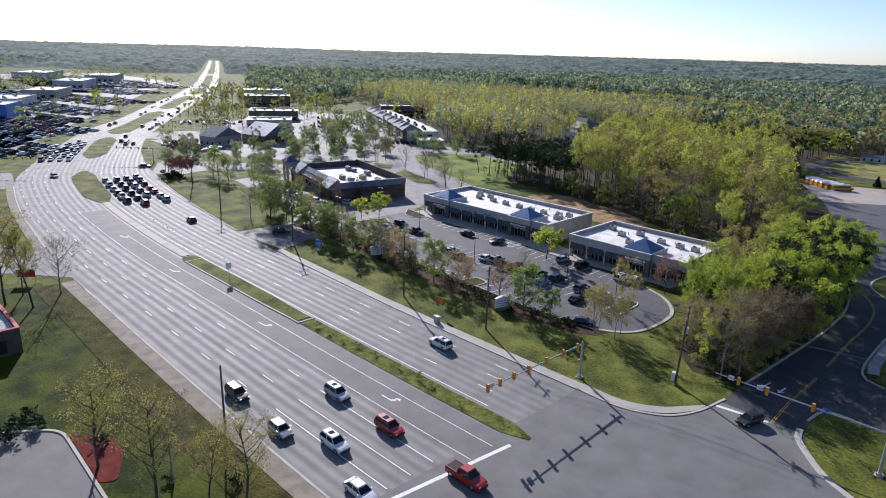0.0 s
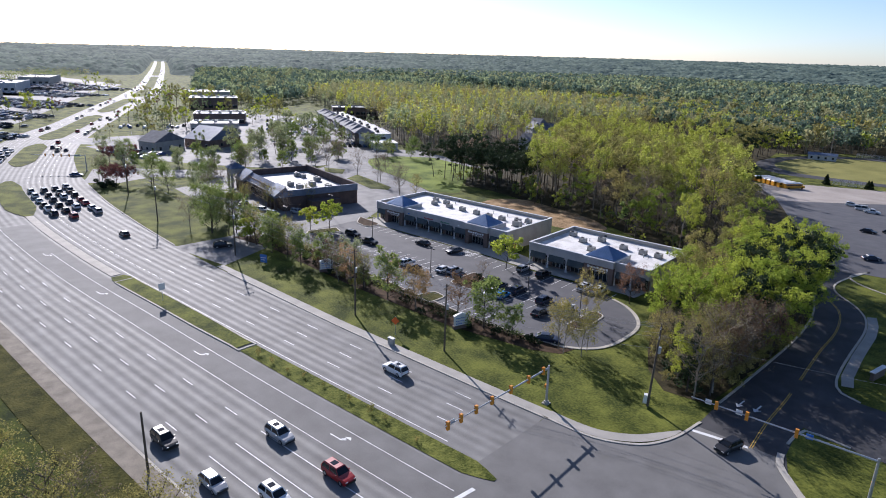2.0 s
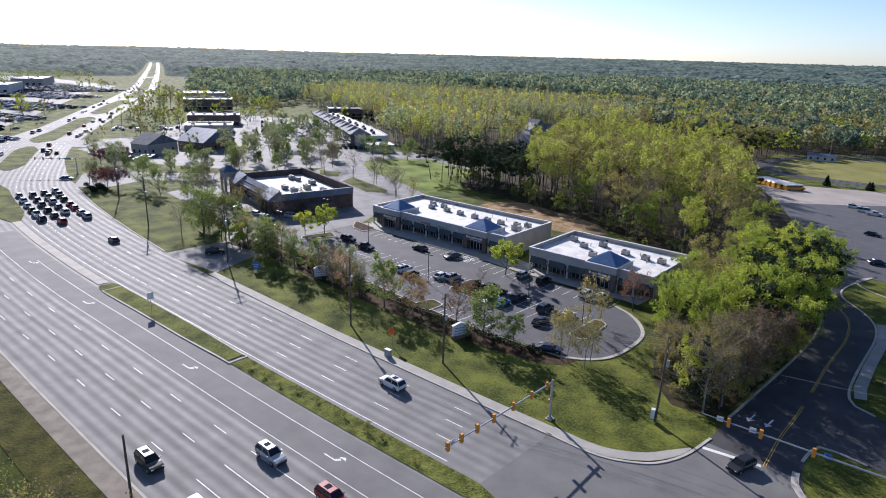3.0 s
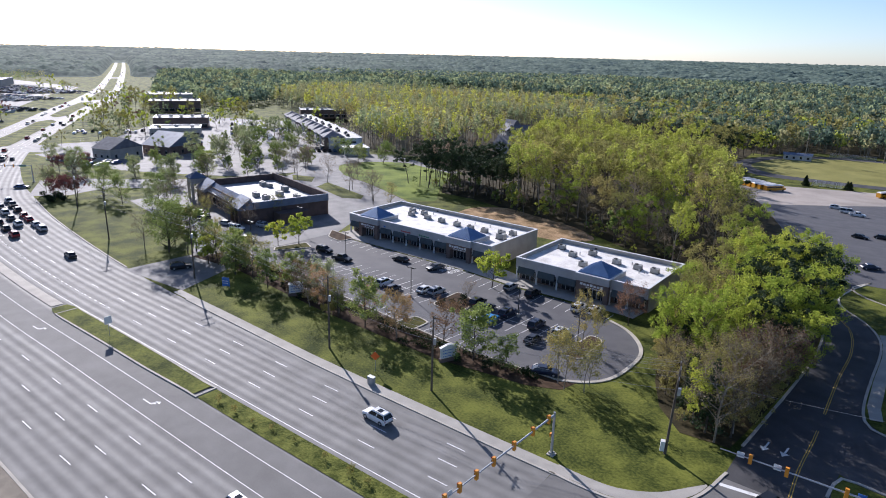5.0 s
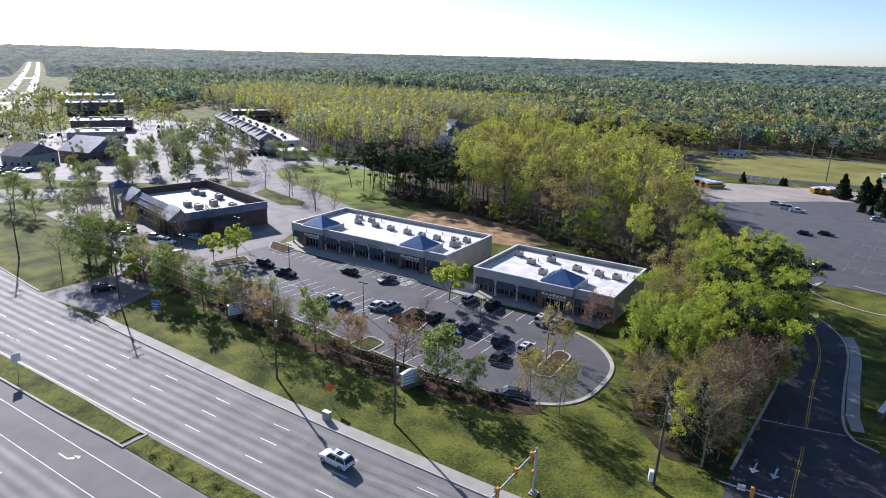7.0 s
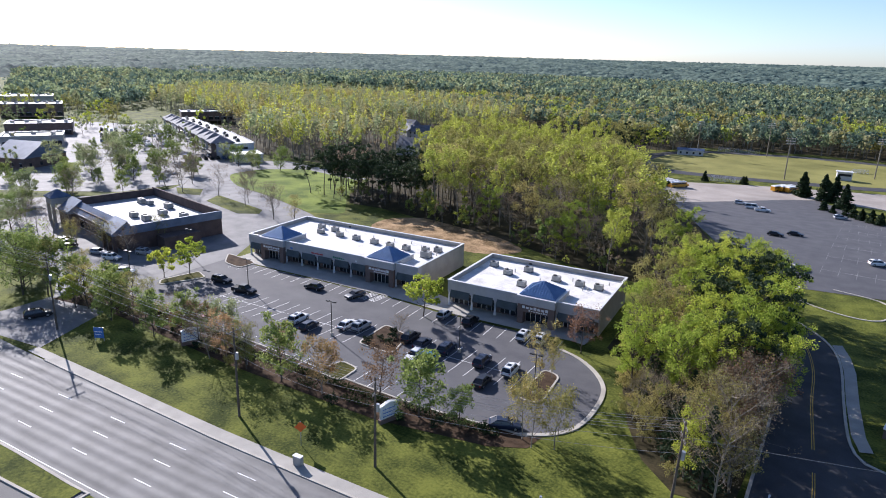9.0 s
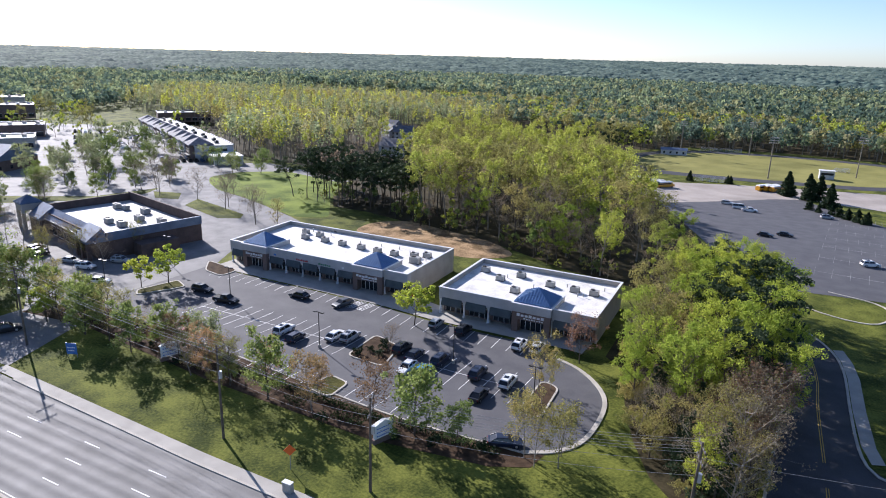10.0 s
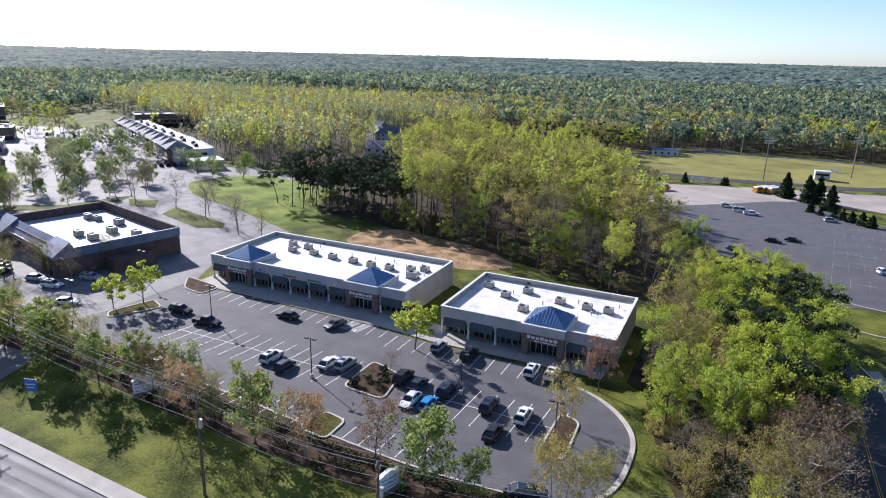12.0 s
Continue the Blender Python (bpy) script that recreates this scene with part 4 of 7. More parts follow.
def gable_house(name, m, w, d, h, rise, wall_m, roof_m, label, floors=1, win=True, cat="building"):
    b = thing(name, m, label, cat)
    part("wall", boxes((0, 0, -0.5, w, d, h)), wall_m, b)
    bm = bmesh.new()
    e = 0.5
    pts = [(-e, -e, h), (w + e, -e, h), (w + e, d + e, h), (-e, d + e, h), (-e, d / 2, h + rise), (w + e, d / 2, h + rise)]
    for f in ((0, 1, 5, 4), (2, 3, 4, 5), (1, 2, 5), (3, 0, 4), (3, 2, 1, 0)):
        bm.faces.new([bm.verts.new(pts[k]) for k in f])
    part("roof", bm, roof_m, b)
    if win:
        for fl in range(floors):
            n = max(2, int(w / 4))
            for k in range(n):
                x = (k + 0.5) * w / n
                z = 0.9 + fl * 3.0
                wd = part("window", boxes((x - 0.6, -0.04, z, x + 0.6, 0.02, z + 1.5)), M["glass"], b)
                part("window_frame", boxes((x - 0.7, -0.07, z + 1.5, x + 0.7, 0, z + 1.62), (x - 0.7, -0.07, z - 0.12, x + 0.7, 0, z)), M["cap"], wd)
            for k in range(max(1, int(d / 5))):
                y = (k + 0.5) * d / max(1, int(d / 5))
                part("window", boxes((w - 0.02, y - 0.6, 0.9 + fl * 3.0, w + 0.04, y + 0.6, 2.4 + fl * 3.0)), M["glass"], b)
    return b


def flat_block(m, w, d, h, wall_m, label, band=None, units=4, cat="commercial building"):
    b = thing("commercial_building", m, label, cat)
    part("wall", boxes((0, 0, -0.5, w, 0.4, h), (0, d - 0.4, -0.5, w, d, h), (0, 0.4, -0.5, 0.4, d - 0.4, h), (w - 0.4, 0.4, -0.5, w, d - 0.4, h)), wall_m, b)
    part("roof", boxes((0.4, 0.4, h - 0.9, w - 0.4, d - 0.4, h - 0.6)), M["roofwhite"], b)
    part("cap", boxes((-0.1, -0.1, h, w + 0.1, 0.5, h + 0.15), (-0.1, d - 0.5, h, w + 0.1, d + 0.1, h + 0.15), (-0.1, 0.5, h, 0.5, d - 0.5, h + 0.15), (w - 0.5, 0.5, h, w + 0.1, d - 0.5, h + 0.15)), band or M["cap"], b)
    n = max(3, int(w / 5))
    for k in range(n):
        x = (k + 0.5) * w / n
        wd = part("window", boxes((x - w / n * 0.35, -0.03, 0.5, x + w / n * 0.35, 0.03, 2.8)), M["glass"], b)
        part("window_frame", boxes((x - w / n * 0.37, -0.06, 2.8, x + w / n * 0.37, 0, 2.95)), M["cap"], wd)
    for k in range(max(2, int(d / 6))):
        y = (k + 0.5) * d / max(2, int(d / 6))
        part("window", boxes((w - 0.03, y - 1.6, 0.5, w + 0.03, y + 1.6, 2.8)), M["glass"], b)
    for k in range(units):
        rooftop_unit(m @ pose(w * (k + 0.5) / units, d * (0.4 + 0.2 * (k % 2)), h - 0.6), 1.3)
    return b


gable_house("gable_shop", Matrix.Translation((-292, 62, -1.2)) @ pose(0, 0, 0, 0, 0, 20), 18, 22, 4.5, 6, M["brick"], M["slateblue"], "brick shop with a slate blue gable roof", cat="shop building")
gable_house("canopy", Matrix.Translation((-290, 38, -1.2)) @ pose(0, 0, 0, 0, 0, 20), 12, 18, 5, 4.5, M["wallpale"], M["shingle"], "small building with a steep grey roof", cat="building")
flat_block(Matrix.Translation((-348.7, 88.2, -1.2)) @ pose(0, 0, 0, 0, 0, 62), 28, 20, 5.5, M["wallpale"], "low pale walled shops with a white flat roof", units=3)
flat_block(Matrix.Translation((-393.4, 108.4, -1.2)) @ pose(0, 0, 0, 0, 0, 62), 34, 22, 7, M["brick"], "brick shop row with a grey roof band", M["slateblue"], 5)
flat_block(Matrix.Translation((-511.5, 153.1, -1.5)) @ pose(0, 0, 0, 0, 0, 65), 40, 26, 9, M["brick"], "dark brick commercial block", M["slateblue"], 6)
flat_block(Matrix.Translation((-630.7, 194.9, -4)) @ pose(0, 0, 0, 0, 0, 65), 46, 40, 9, M["wallpale"], "large pale store with a blue grey front", M["slateblue"], 6)
# terrace of two storey shops with hipped bays behind the car park
def hip(bm, x0, y0, x1, y1, z, rise):
    """A hipped roof with its eaves thickness."""
    box(bm, x0, y0, z - 0.25, x1, y1, z)
    cx, cy = (x0 + x1) / 2, (y0 + y1) / 2
    k = max(0, (x1 - x0) - (y1 - y0)) / 2
    a = [(x0, y0, z), (x1, y0, z), (x1, y1, z), (x0, y1, z), (cx - k, cy, z + rise), (cx + k + 0.05, cy, z + rise)]
    for f in ((0, 1, 5, 4), (2, 3, 4, 5), (1, 2, 5), (3, 0, 4)):
        bm.faces.new([bm.verts.new(a[j]) for j in f])
    return bm


for k in range(7):
    p = Vector((-238.0, 158)) + Vector((-23.5, 11.2)) * k
    w = 26
    b = thing("terrace_unit", Matrix.Translation((p.x, p.y, gz(p.x, p.y))) @ pose(0, 0, 0, 0, 0, 154.5), "two storey terrace unit with hipped bays and white roof", "terrace", "terrace units")
    part("wall", boxes((0, 0, -2, w, 18, 7.2)), M["siding"], b)
    part("roof", boxes((-0.2, -0.2, 7.2, w + 0.2, 18.2, 7.5)), M["roofgrey"], b, "pale membrane roof")
    part("parapet", boxes((-0.3, 17.7, 7.5, w + 0.3, 18.3, 8.0), (-0.3, -0.3, 7.5, w + 0.3, 0.1, 7.9)), M["cap"], b)
    for x in (1.0, 14.5):
        part("bay", boxes((x, 18.0, -2, x + 10, 20.2, 7.9), (x, 9.6, 7.5, x + 10, 18.0, 7.9)), M["brick"] if (k + int(x)) % 2 else M["siding"], b, "projecting two storey bay")
        part("bay_roof", hip(bmesh.new(), x - 1.2, 9.0, x + 11.6, 20.8, 8.15, 2.8), M["shingle"], b, "grey shingled hipped bay roof")
        part("canopy", boxes((x + 0.5, 20.2, 3.0, x + 9.5, 21.4, 3.3)), M["awning"], b)
        for j in range(3):
            for z in (0.4, 4.3):
                part("window", boxes((x + 0.8 + j * 3, 20.16, z, x + 3.0 + j * 3, 20.26, z + 2.1)), M["glass"], b)
    for z in (0.4, 4.3):
        part("window", boxes((11, 17.96, z, 14, 18.06, z + 2.1)), M["glass"], b)
    for y in (3, 9):
        part("end_window", boxes((-0.05, y, 4.2, 0.02, y + 3, 5.8)), M["glass"], b)
    rooftop_unit(b.matrix_world @ pose(8, 6, 7.5), 1.2)
    rooftop_unit(b.matrix_world @ pose(18, 5, 7.5), 1.2)
b = thing("terrace_annex", Matrix.Translation((-238, 158, gz(-238, 158))) @ pose(0, 0, 0, 0, 0, 154.5), "low annex with a white roof at the terrace end", "terrace")
part("wall", boxes((-17, 0, -2, -0.3, 13, 4.2)), M["siding"], b)
part("roof", boxes((-17.3, -0.3, 4.2, -0.3, 13.3, 4.6)), M["roofwhite"], b)
for x in (-15, -9, -4):
    part("window", boxes((x, 12.96, 0.6, x + 3, 13.06, 2.8)), M["glass"], b)
flat_block(Matrix.Translation((-455, 262, -7)) @ pose(0, 0, 0, 0, 0, 60), 40, 22, 7, M["brick"], "brick building with a blue grey roof", M["slateblue"], 3)
for x, y, w, d, r in ((-345, 338, 14, 11, 20), (-280, 326, 16, 12, -30), (-262, 318, 14, 11, 40), (-218, 246, 15, 12, 10), (-300, 350, 14, 10, 0), (-245, 332, 13, 10, 15)):
    gable_house("house", Matrix.Translation((x, y, gz(x, y))) @ pose(0, 0, 0, 0, 0, r), w, d, 5.8, 4.2, M["siding"], M["shingle"], "two storey house with pale siding and a grey shingle roof", 2, cat="house")
# dealers' buildings south of the highway
for x, y, w, d, h, wm, bd in ((-480, -42, 34, 24, 10, "signblue", "signwhite"), (-585, -20, 50, 24, 7, "siding", "cap"), (-690, 20, 60, 28, 7, "wallpale", "slateblue"), (-840, 70, 70, 30, 8, "siding", "cap"), (-980, 130, 80, 34, 8, "wallpale", "slateblue"), (-420, -110, 50, 26, 8, "siding", "signwhite"), (-560, -90, 60, 30, 7, "siding", "slateblue"), (-640, -160, 70, 36, 8, "wallpale", "cap"), (-760, -60, 60, 34, 8, "siding", "signblue"), (-900, -30, 80, 40, 9, "wallpale", "cap"), (-700, 60 - 120, 40, 20, 6, "siding", "slateblue"), (-1050, 60, 90, 40, 9, "siding", "slateblue"), (-860, -200, 90, 40, 8, "wallpale", "cap"), (-1200, -60, 100, 50, 9, "siding", "cap")):
    flat_block(Matrix.Translation((x, y, 0)) @ pose(0, 0, 0, 0, 0, -22), w, d, h, M[wm], "low flat roofed car showroom beside the highway", M[bd], 4, "showroom")
for pts in ([(-262, -78), (-330, -32), (-560, 62), (-1000, 250), (-1250, 210), (-1100, -60), (-760, -220), (-480, -160), (-320, -130)], [(-250, -70), (-300, -45), (-420, 0), (-470, -90), (-330, -150)], [(-490, -60), (-640, 40), (-760, -40), (-640, -190), (-480, -140)], [(-700, 70), (-1000, 200), (-1100, 80), (-820, -80)]):
    sheet("dealer_yard", pts, 0.03, M["paleroad"], "asphalt yard packed with parked cars", "car park")


flat_block(Matrix.Translation((-75, -86, 0)) @ pose(0, 0, 0, 0, 0, 6), 16, 15, 4.4, M["darkbrick"], "low dark brick shop with a red roof band", M["red"], 2, "shop building")


# ---- trees ----
def leaf_quads(rng, centres, n, size):
    """Small leaf clumps round a set of (x, y, z, radius, squash) centres: vertices and faces."""
    c = np.array(centres)
    k = rng.integers(0, len(c), n)
    d = rng.normal(size=(n, 3))
    d /= np.linalg.norm(d, axis=1)[:, None]
    r = rng.random(n) ** 0.45
    p = c[k, :3] + d * (c[k, 3] * r)[:, None] * np.stack([np.ones(n), np.ones(n), c[k, 4]], 1)
    a = rng.normal(size=(n, 3))
    a /= np.linalg.norm(a, axis=1)[:, None]
    b = np.cross(a, rng.normal(size=(n, 3)))
    b /= np.linalg.norm(b, axis=1)[:, None]
    s = size * (0.55 + 0.9 * rng.random(n))[:, None]
    a, b = a * s, b * s * 0.7
    v = np.stack([p - a * 0.9, p - b, p + a * 1.1, p + b], 1).reshape(-1, 3)
    f = np.arange(n * 4).reshape(-1, 4)
    return v, f


def raw_mesh(name, v, f, m):
    me = bpy.data.meshes.new(name)
    me.vertices.add(len(v))
    me.vertices.foreach_set("co", np.asarray(v, dtype=np.float32).ravel())
    q = f.shape[1]
    me.loops.add(f.size)
    me.loops.foreach_set("vertex_index", f.astype(np.int32).ravel())
    me.polygons.add(len(f))
    me.polygons.foreach_set("loop_start", np.arange(0, f.size, q, dtype=np.int32))
    me.update(calc_edges=True)
    me.materials.append(m)
    return me


def limbs(bm, rng, h, r, crown_at, spread, count, levels=1, rise=0.45):
    """A tapered trunk with forking limbs; returns the limb tips."""
    tips = []
    p, d = Vector((0, 0, -0.3)), Vector((rng.normal() * 0.03, rng.normal() * 0.03, 1))
    segs = 5
    trunk = [p]
    for i in range(segs):
        d = (d + Vector((rng.normal() * 0.05, rng.normal() * 0.05, 0))).normalized()
        trunk.append(trunk[-1] + d * (h * 0.9 / segs))
    for i in range(segs):
        tube(bm, trunk[i], trunk[i + 1], r * (1 - 0.17 * i), r * (1 - 0.17 * (i + 1)), 7, False)
    for i in range(count):
        u = crown_at + (0.97 - crown_at) * (i + rng.random() * 0.6) / count
        z = u * segs
        j = min(segs - 1, int(z))
        a = trunk[j].lerp(trunk[j + 1], z - j)
        ang = i * 2.4 + rng.random()
        ln = spread * (1.15 - 0.65 * abs(u - crown_at - 0.25)) * (0.7 + 0.4 * rng.random())
        b = a + Vector((math.cos(ang) * ln, math.sin(ang) * ln, ln * (rise + 0.5 * rng.random())))
        b.z = min(b.z, h * (0.93 + 0.1 * rng.random()))
        m = a.lerp(b, 0.5) + Vector((0, 0, -0.08 * ln))
        tube(bm, a, m, r * 0.38, r * 0.25, 5, False)
        tube(bm, m, b, r * 0.25, r * 0.06, 5, False)
        tips.append(b)
        for q in range(2 * levels):
            e = b.lerp(m, rng.random() * 0.8)
            w = e + Vector((rng.normal(), rng.normal(), 0.7 + 0.4 * rng.normal())) * ln * 0.33
            tube(bm, e, w, r * 0.12, r * 0.03, 4, False)
            tips.append(w)
    tips.append(trunk[-1])
    return tips


PROTO = {}


def tree_kind(name, n, h, spread, leaf, size, count, crown_at, bark="bark", limb=8, blob=0.3, squash=0.8, r=0.22, seed=0, levels=1, conifer=False, rise=0.45):
    """A few shapes of one kind of tree: pairs of trunk and crown meshes."""
    PROTO[name] = []
    for k in range(n):
        rng = np.random.default_rng(seed * 100 + k)
        bm = bmesh.new()
        hh = h * (0.9 + 0.2 * rng.random())
        if conifer:
            tube(bm, (0, 0, -0.3), (0, 0, hh * 0.97), r, 0.04, 7)
            cs = []
            for i in range(limb * 5):
                u = crown_at + (0.99 - crown_at) * rng.random()
                rad = spread * (1 - (u - crown_at) / (1.02 - crown_at)) ** 0.8
                ang = rng.random() * 6.28
                q = rad * (0.3 + 0.7 * rng.random())
                cs.append((q * math.cos(ang), q * math.sin(ang), u * hh, max(0.25, rad * blob), squash))
                if i % 3 == 0:
                    tube(bm, (0, 0, u * hh), (q * math.cos(ang), q * math.sin(ang), u * hh - 0.1), 0.05, 0.02, 4, False)
        else:
            tips = limbs(bm, rng, hh, r, crown_at, spread, limb, levels, rise)
            cs = [(p.x, p.y, p.z, spread * blob * (0.6 + 0.7 * rng.random()), squash) for p in tips]
        v, f = leaf_quads(rng, cs, count, size)
        PROTO[name].append((finish("trunk", bm, M[bark]), raw_mesh("crown", v, f, L[leaf])))


TREES = {
    "poplar": ("tall woodland tree with thin yellow green spring leaves", "tree"),
    "oak": ("woodland tree with olive brown budding leaves", "tree"),
    "bright": ("dense tree with bright yellow green leaves", "tree"),
    "bare": ("nearly bare tree with fine grey twigs", "tree"),
    "pine": ("tall dark pine with a bare trunk", "tree"),
    "street": ("young street tree with fresh green leaves", "tree"),
    "tanny": ("young tree covered in tan buds", "tree"),
    "reddy": ("young tree covered in red brown buds", "tree"),
    "willowy": ("slender young tree with thin tawny olive leaves", "tree"),
    "yellow": ("small rounded tree with yellow green leaves", "tree"),
    "pale": ("street tree in pale greenish blossom", "tree"),
    "plum": ("ornamental tree with plum red leaves", "tree"),
    "cedar": ("dense dark conical evergreen", "tree"),
    "shrub": ("clipped dark green shrub", "shrub"),
    "linden": ("broad leafy tree with light green leaves to the ground", "tree"),
    "greenpine": ("dark shaggy pine branched to the ground", "tree"),
    "bush": ("loose olive green shrub with fine twigs", "shrub"),
    "sapling": ("sparse tree with thin olive leaves on the grass bank", "tree"),
}
tree_kind("poplar", 4, 22, 2.9, "yellowgreen", 0.19, 2300, 0.42, "palebark", 11, 0.38, 1.4, 0.24, 1, 1, rise=1.3)
tree_kind("oak", 4, 19.5, 3.8, "olive", 0.18, 2500, 0.36, "bark", 12, 0.34, 1.1, 0.26, 2, 2, rise=1.1)
tree_kind("bright", 4, 16, 3.4, "bright", 0.14, 4900, 0.14, "bark", 17, 0.25, 1.15, 0.22, 3, 2, rise=0.9)
tree_kind("bare", 3, 14, 3.6, "twig", 0.1, 1700, 0.2, "palebark", 16, 0.28, 1.0, 0.18, 4, 3, rise=0.8)
tree_kind("pine", 3, 19, 3.2, "pine", 0.26, 1700, 0.5, "bark", 12, 0.34, 0.6, 0.2, 5)
tree_kind("greenpine", 2, 13, 3.0, "pine", 0.2, 2600, 0.1, "bark", 16, 0.34, 0.7, 0.2, 16, 1, True)
tree_kind("street", 3, 9, 2.2, "fresh", 0.15, 3400, 0.05, "bark", 18, 0.3, 1.1, 0.13, 6, 2, rise=0.55)
tree_kind("linden", 2, 13.5, 4.2, "fresh", 0.17, 5200, 0.06, "bark", 20, 0.3, 1.1, 0.22, 18, 2, rise=0.7)
tree_kind("tanny", 2, 7.6, 1.9, "tan", 0.1, 2400, 0.16, "palebark", 14, 0.3, 1.2, 0.1, 7, 2, rise=0.9)
tree_kind("reddy", 2, 7.4, 2.1, "redbud", 0.09, 2300, 0.18, "bark", 14, 0.3, 1.1, 0.1, 8, 2, rise=0.8)
tree_kind("willowy", 3, 8.5, 1.7, "olive", 0.085, 2000, 0.2, "palebark", 13, 0.3, 1.4, 0.08, 9, 2, rise=1.2)
tree_kind("yellow", 2, 6.6, 2.4, "bright", 0.16, 2600, 0.24, "bark", 13, 0.32, 0.8, 0.12, 10)
tree_kind("pale", 3, 10.5, 2.7, "blossom", 0.18, 2400, 0.2, "bark", 13, 0.3, 1.1, 0.15, 11, 2, rise=0.8)
tree_kind("plum", 2, 7, 2.6, "plum", 0.17, 1900, 0.15, "bark", 13, 0.32, 0.95, 0.14, 12, 1, rise=0.7)
tree_kind("cedar", 2, 11, 3.2, "cedar", 0.32, 3600, 0.02, "bark", 26, 0.36, 0.9, 0.2, 13, 1, True)
tree_kind("shrub", 2, 1.5, 0.8, "cedar", 0.13, 420, 0.1, "bark", 8, 0.6, 0.8, 0.05, 14)
tree_kind("bush", 2, 3.2, 1.5, "olive", 0.11, 1100, 0.05, "bark", 10, 0.4, 0.9, 0.06, 17, 1, rise=0.8)
tree_kind("sapling", 3, 12.5, 2.4, "olive", 0.085, 3600, 0.2, "bark", 17, 0.3, 1.2, 0.17, 15, 3, rise=1.0)
# fewer, larger leaf clumps and plain limbs for the far trees
tree_kind("far_poplar", 4, 22, 3.0, "yellowgreen", 0.27, 900, 0.42, "palebark", 8, 0.48, 1.4, 0.22, 1, 0, rise=1.3)
tree_kind("far_oak", 4, 19.5, 3.9, "olive", 0.27, 900, 0.36, "bark", 9, 0.44, 1.1, 0.24, 2, 0, rise=1.1)
tree_kind("far_bright", 3, 15, 3.6, "bright", 0.34, 620, 0.14, "bark", 8, 0.3, 1.1, 0.22, 3, 0, rise=0.9)
tree_kind("far_bare", 2, 14, 3.6, "twig", 0.2, 480, 0.2, "palebark", 9, 0.34, 1.0, 0.18, 4, 0, rise=0.8)
tree_kind("far_pine", 3, 18, 3.2, "pine", 0.45, 420, 0.45, "bark", 7, 0.4, 0.6, 0.2, 5, 0)
tree_kind("far_street", 3, 9, 2.3, "fresh", 0.3, 460, 0.14, "bark", 8, 0.36, 1.1, 0.13, 6, 0, rise=0.8)
tree_kind("far_pale", 3, 10, 2.8, "blossom", 0.32, 420, 0.2, "bark", 8, 0.36, 1.0, 0.15, 11, 0, rise=0.8)
tree_kind("far_yellow", 2, 6.6, 2.5, "yellowgreen", 0.28, 360, 0.2, "bark", 7, 0.36, 0.8, 0.12, 10, 0)
tree_kind("far_plum", 2, 7, 2.8, "plum", 0.3, 360, 0.15, "bark", 7, 0.38, 0.9, 0.14, 12, 0)
tree_kind("far_sapling", 2, 12, 2.6, "olive", 0.22, 480, 0.2, "bark", 8, 0.34, 1.1, 0.15, 15, 0, rise=1.0)
tree_kind("far_shrub", 2, 3.0, 1.5, "olive", 0.24, 160, 0.05, "bark", 6, 0.5, 0.8, 0.06, 14, 0)
RT = random.Random(7)


def tree(kind, x, y, scale=1.0, wide=1.0, group=""):
    z = gz(x, y)
    tr, cr = RT.choice(PROTO[kind])
    label, cat = TREES[kind]
    m = Matrix.LocRotScale((x, y, z), Euler((RT.gauss(0, 0.02), RT.gauss(0, 0.02), RT.random() * 6.28)), (scale * wide, scale * wide, scale))
    e = thing("shrub" if cat == "shrub" else "tree", m, label, cat, group)
    part("trunk", tr, None, e)
    part("crown", cr, None, e)
    return e


LATER = []


def far_tree(kind, x, y, scale=1.0, wide=1.0):
    kind = "far_" + kind
    LATER.append((RT.randrange(len(PROTO[kind])), kind, x, y, scale, wide, RT.random() * 6.28))


def mesh_arrays(me):
    v = np.empty(len(me.vertices) * 3, dtype=np.float32)
    me.vertices.foreach_get("co", v)
    f = np.empty(len(me.loops), dtype=np.int32)
    me.loops.foreach_get("vertex_index", f)
    return v.reshape(-1, 3), f.reshape(-1, 4)


def join_far_trees(label):
    """All far trees of one look in one mesh of crowns and one of trunks."""
    got = {}
    for k, kind, x, y, sc, wide, turn in LATER:
        c, s = math.cos(turn), math.sin(turn)
        for me in PROTO[kind][k]:
            v, f = mesh_arrays(me)
            rot = np.array([[c, s, 0], [-s, c, 0], [0, 0, 1]])
            w = (v * (sc * wide, sc * wide, sc)) @ rot + (x, y, gz(x, y))
            rows = got.setdefault((me.name.split(".")[0], me.materials[0]), [[], [], 0])
            rows[0].append(w)
            rows[1].append(f + rows[2])
            rows[2] += len(v)
    for (nm, m), (vs, fs, _) in got.items():
        ob = new("woodland_" + nm, raw_mesh("woodland_" + nm, np.concatenate(vs), np.concatenate(fs), m))
        tagged(ob, label, "woods", kind="stuff")
    LATER.clear()


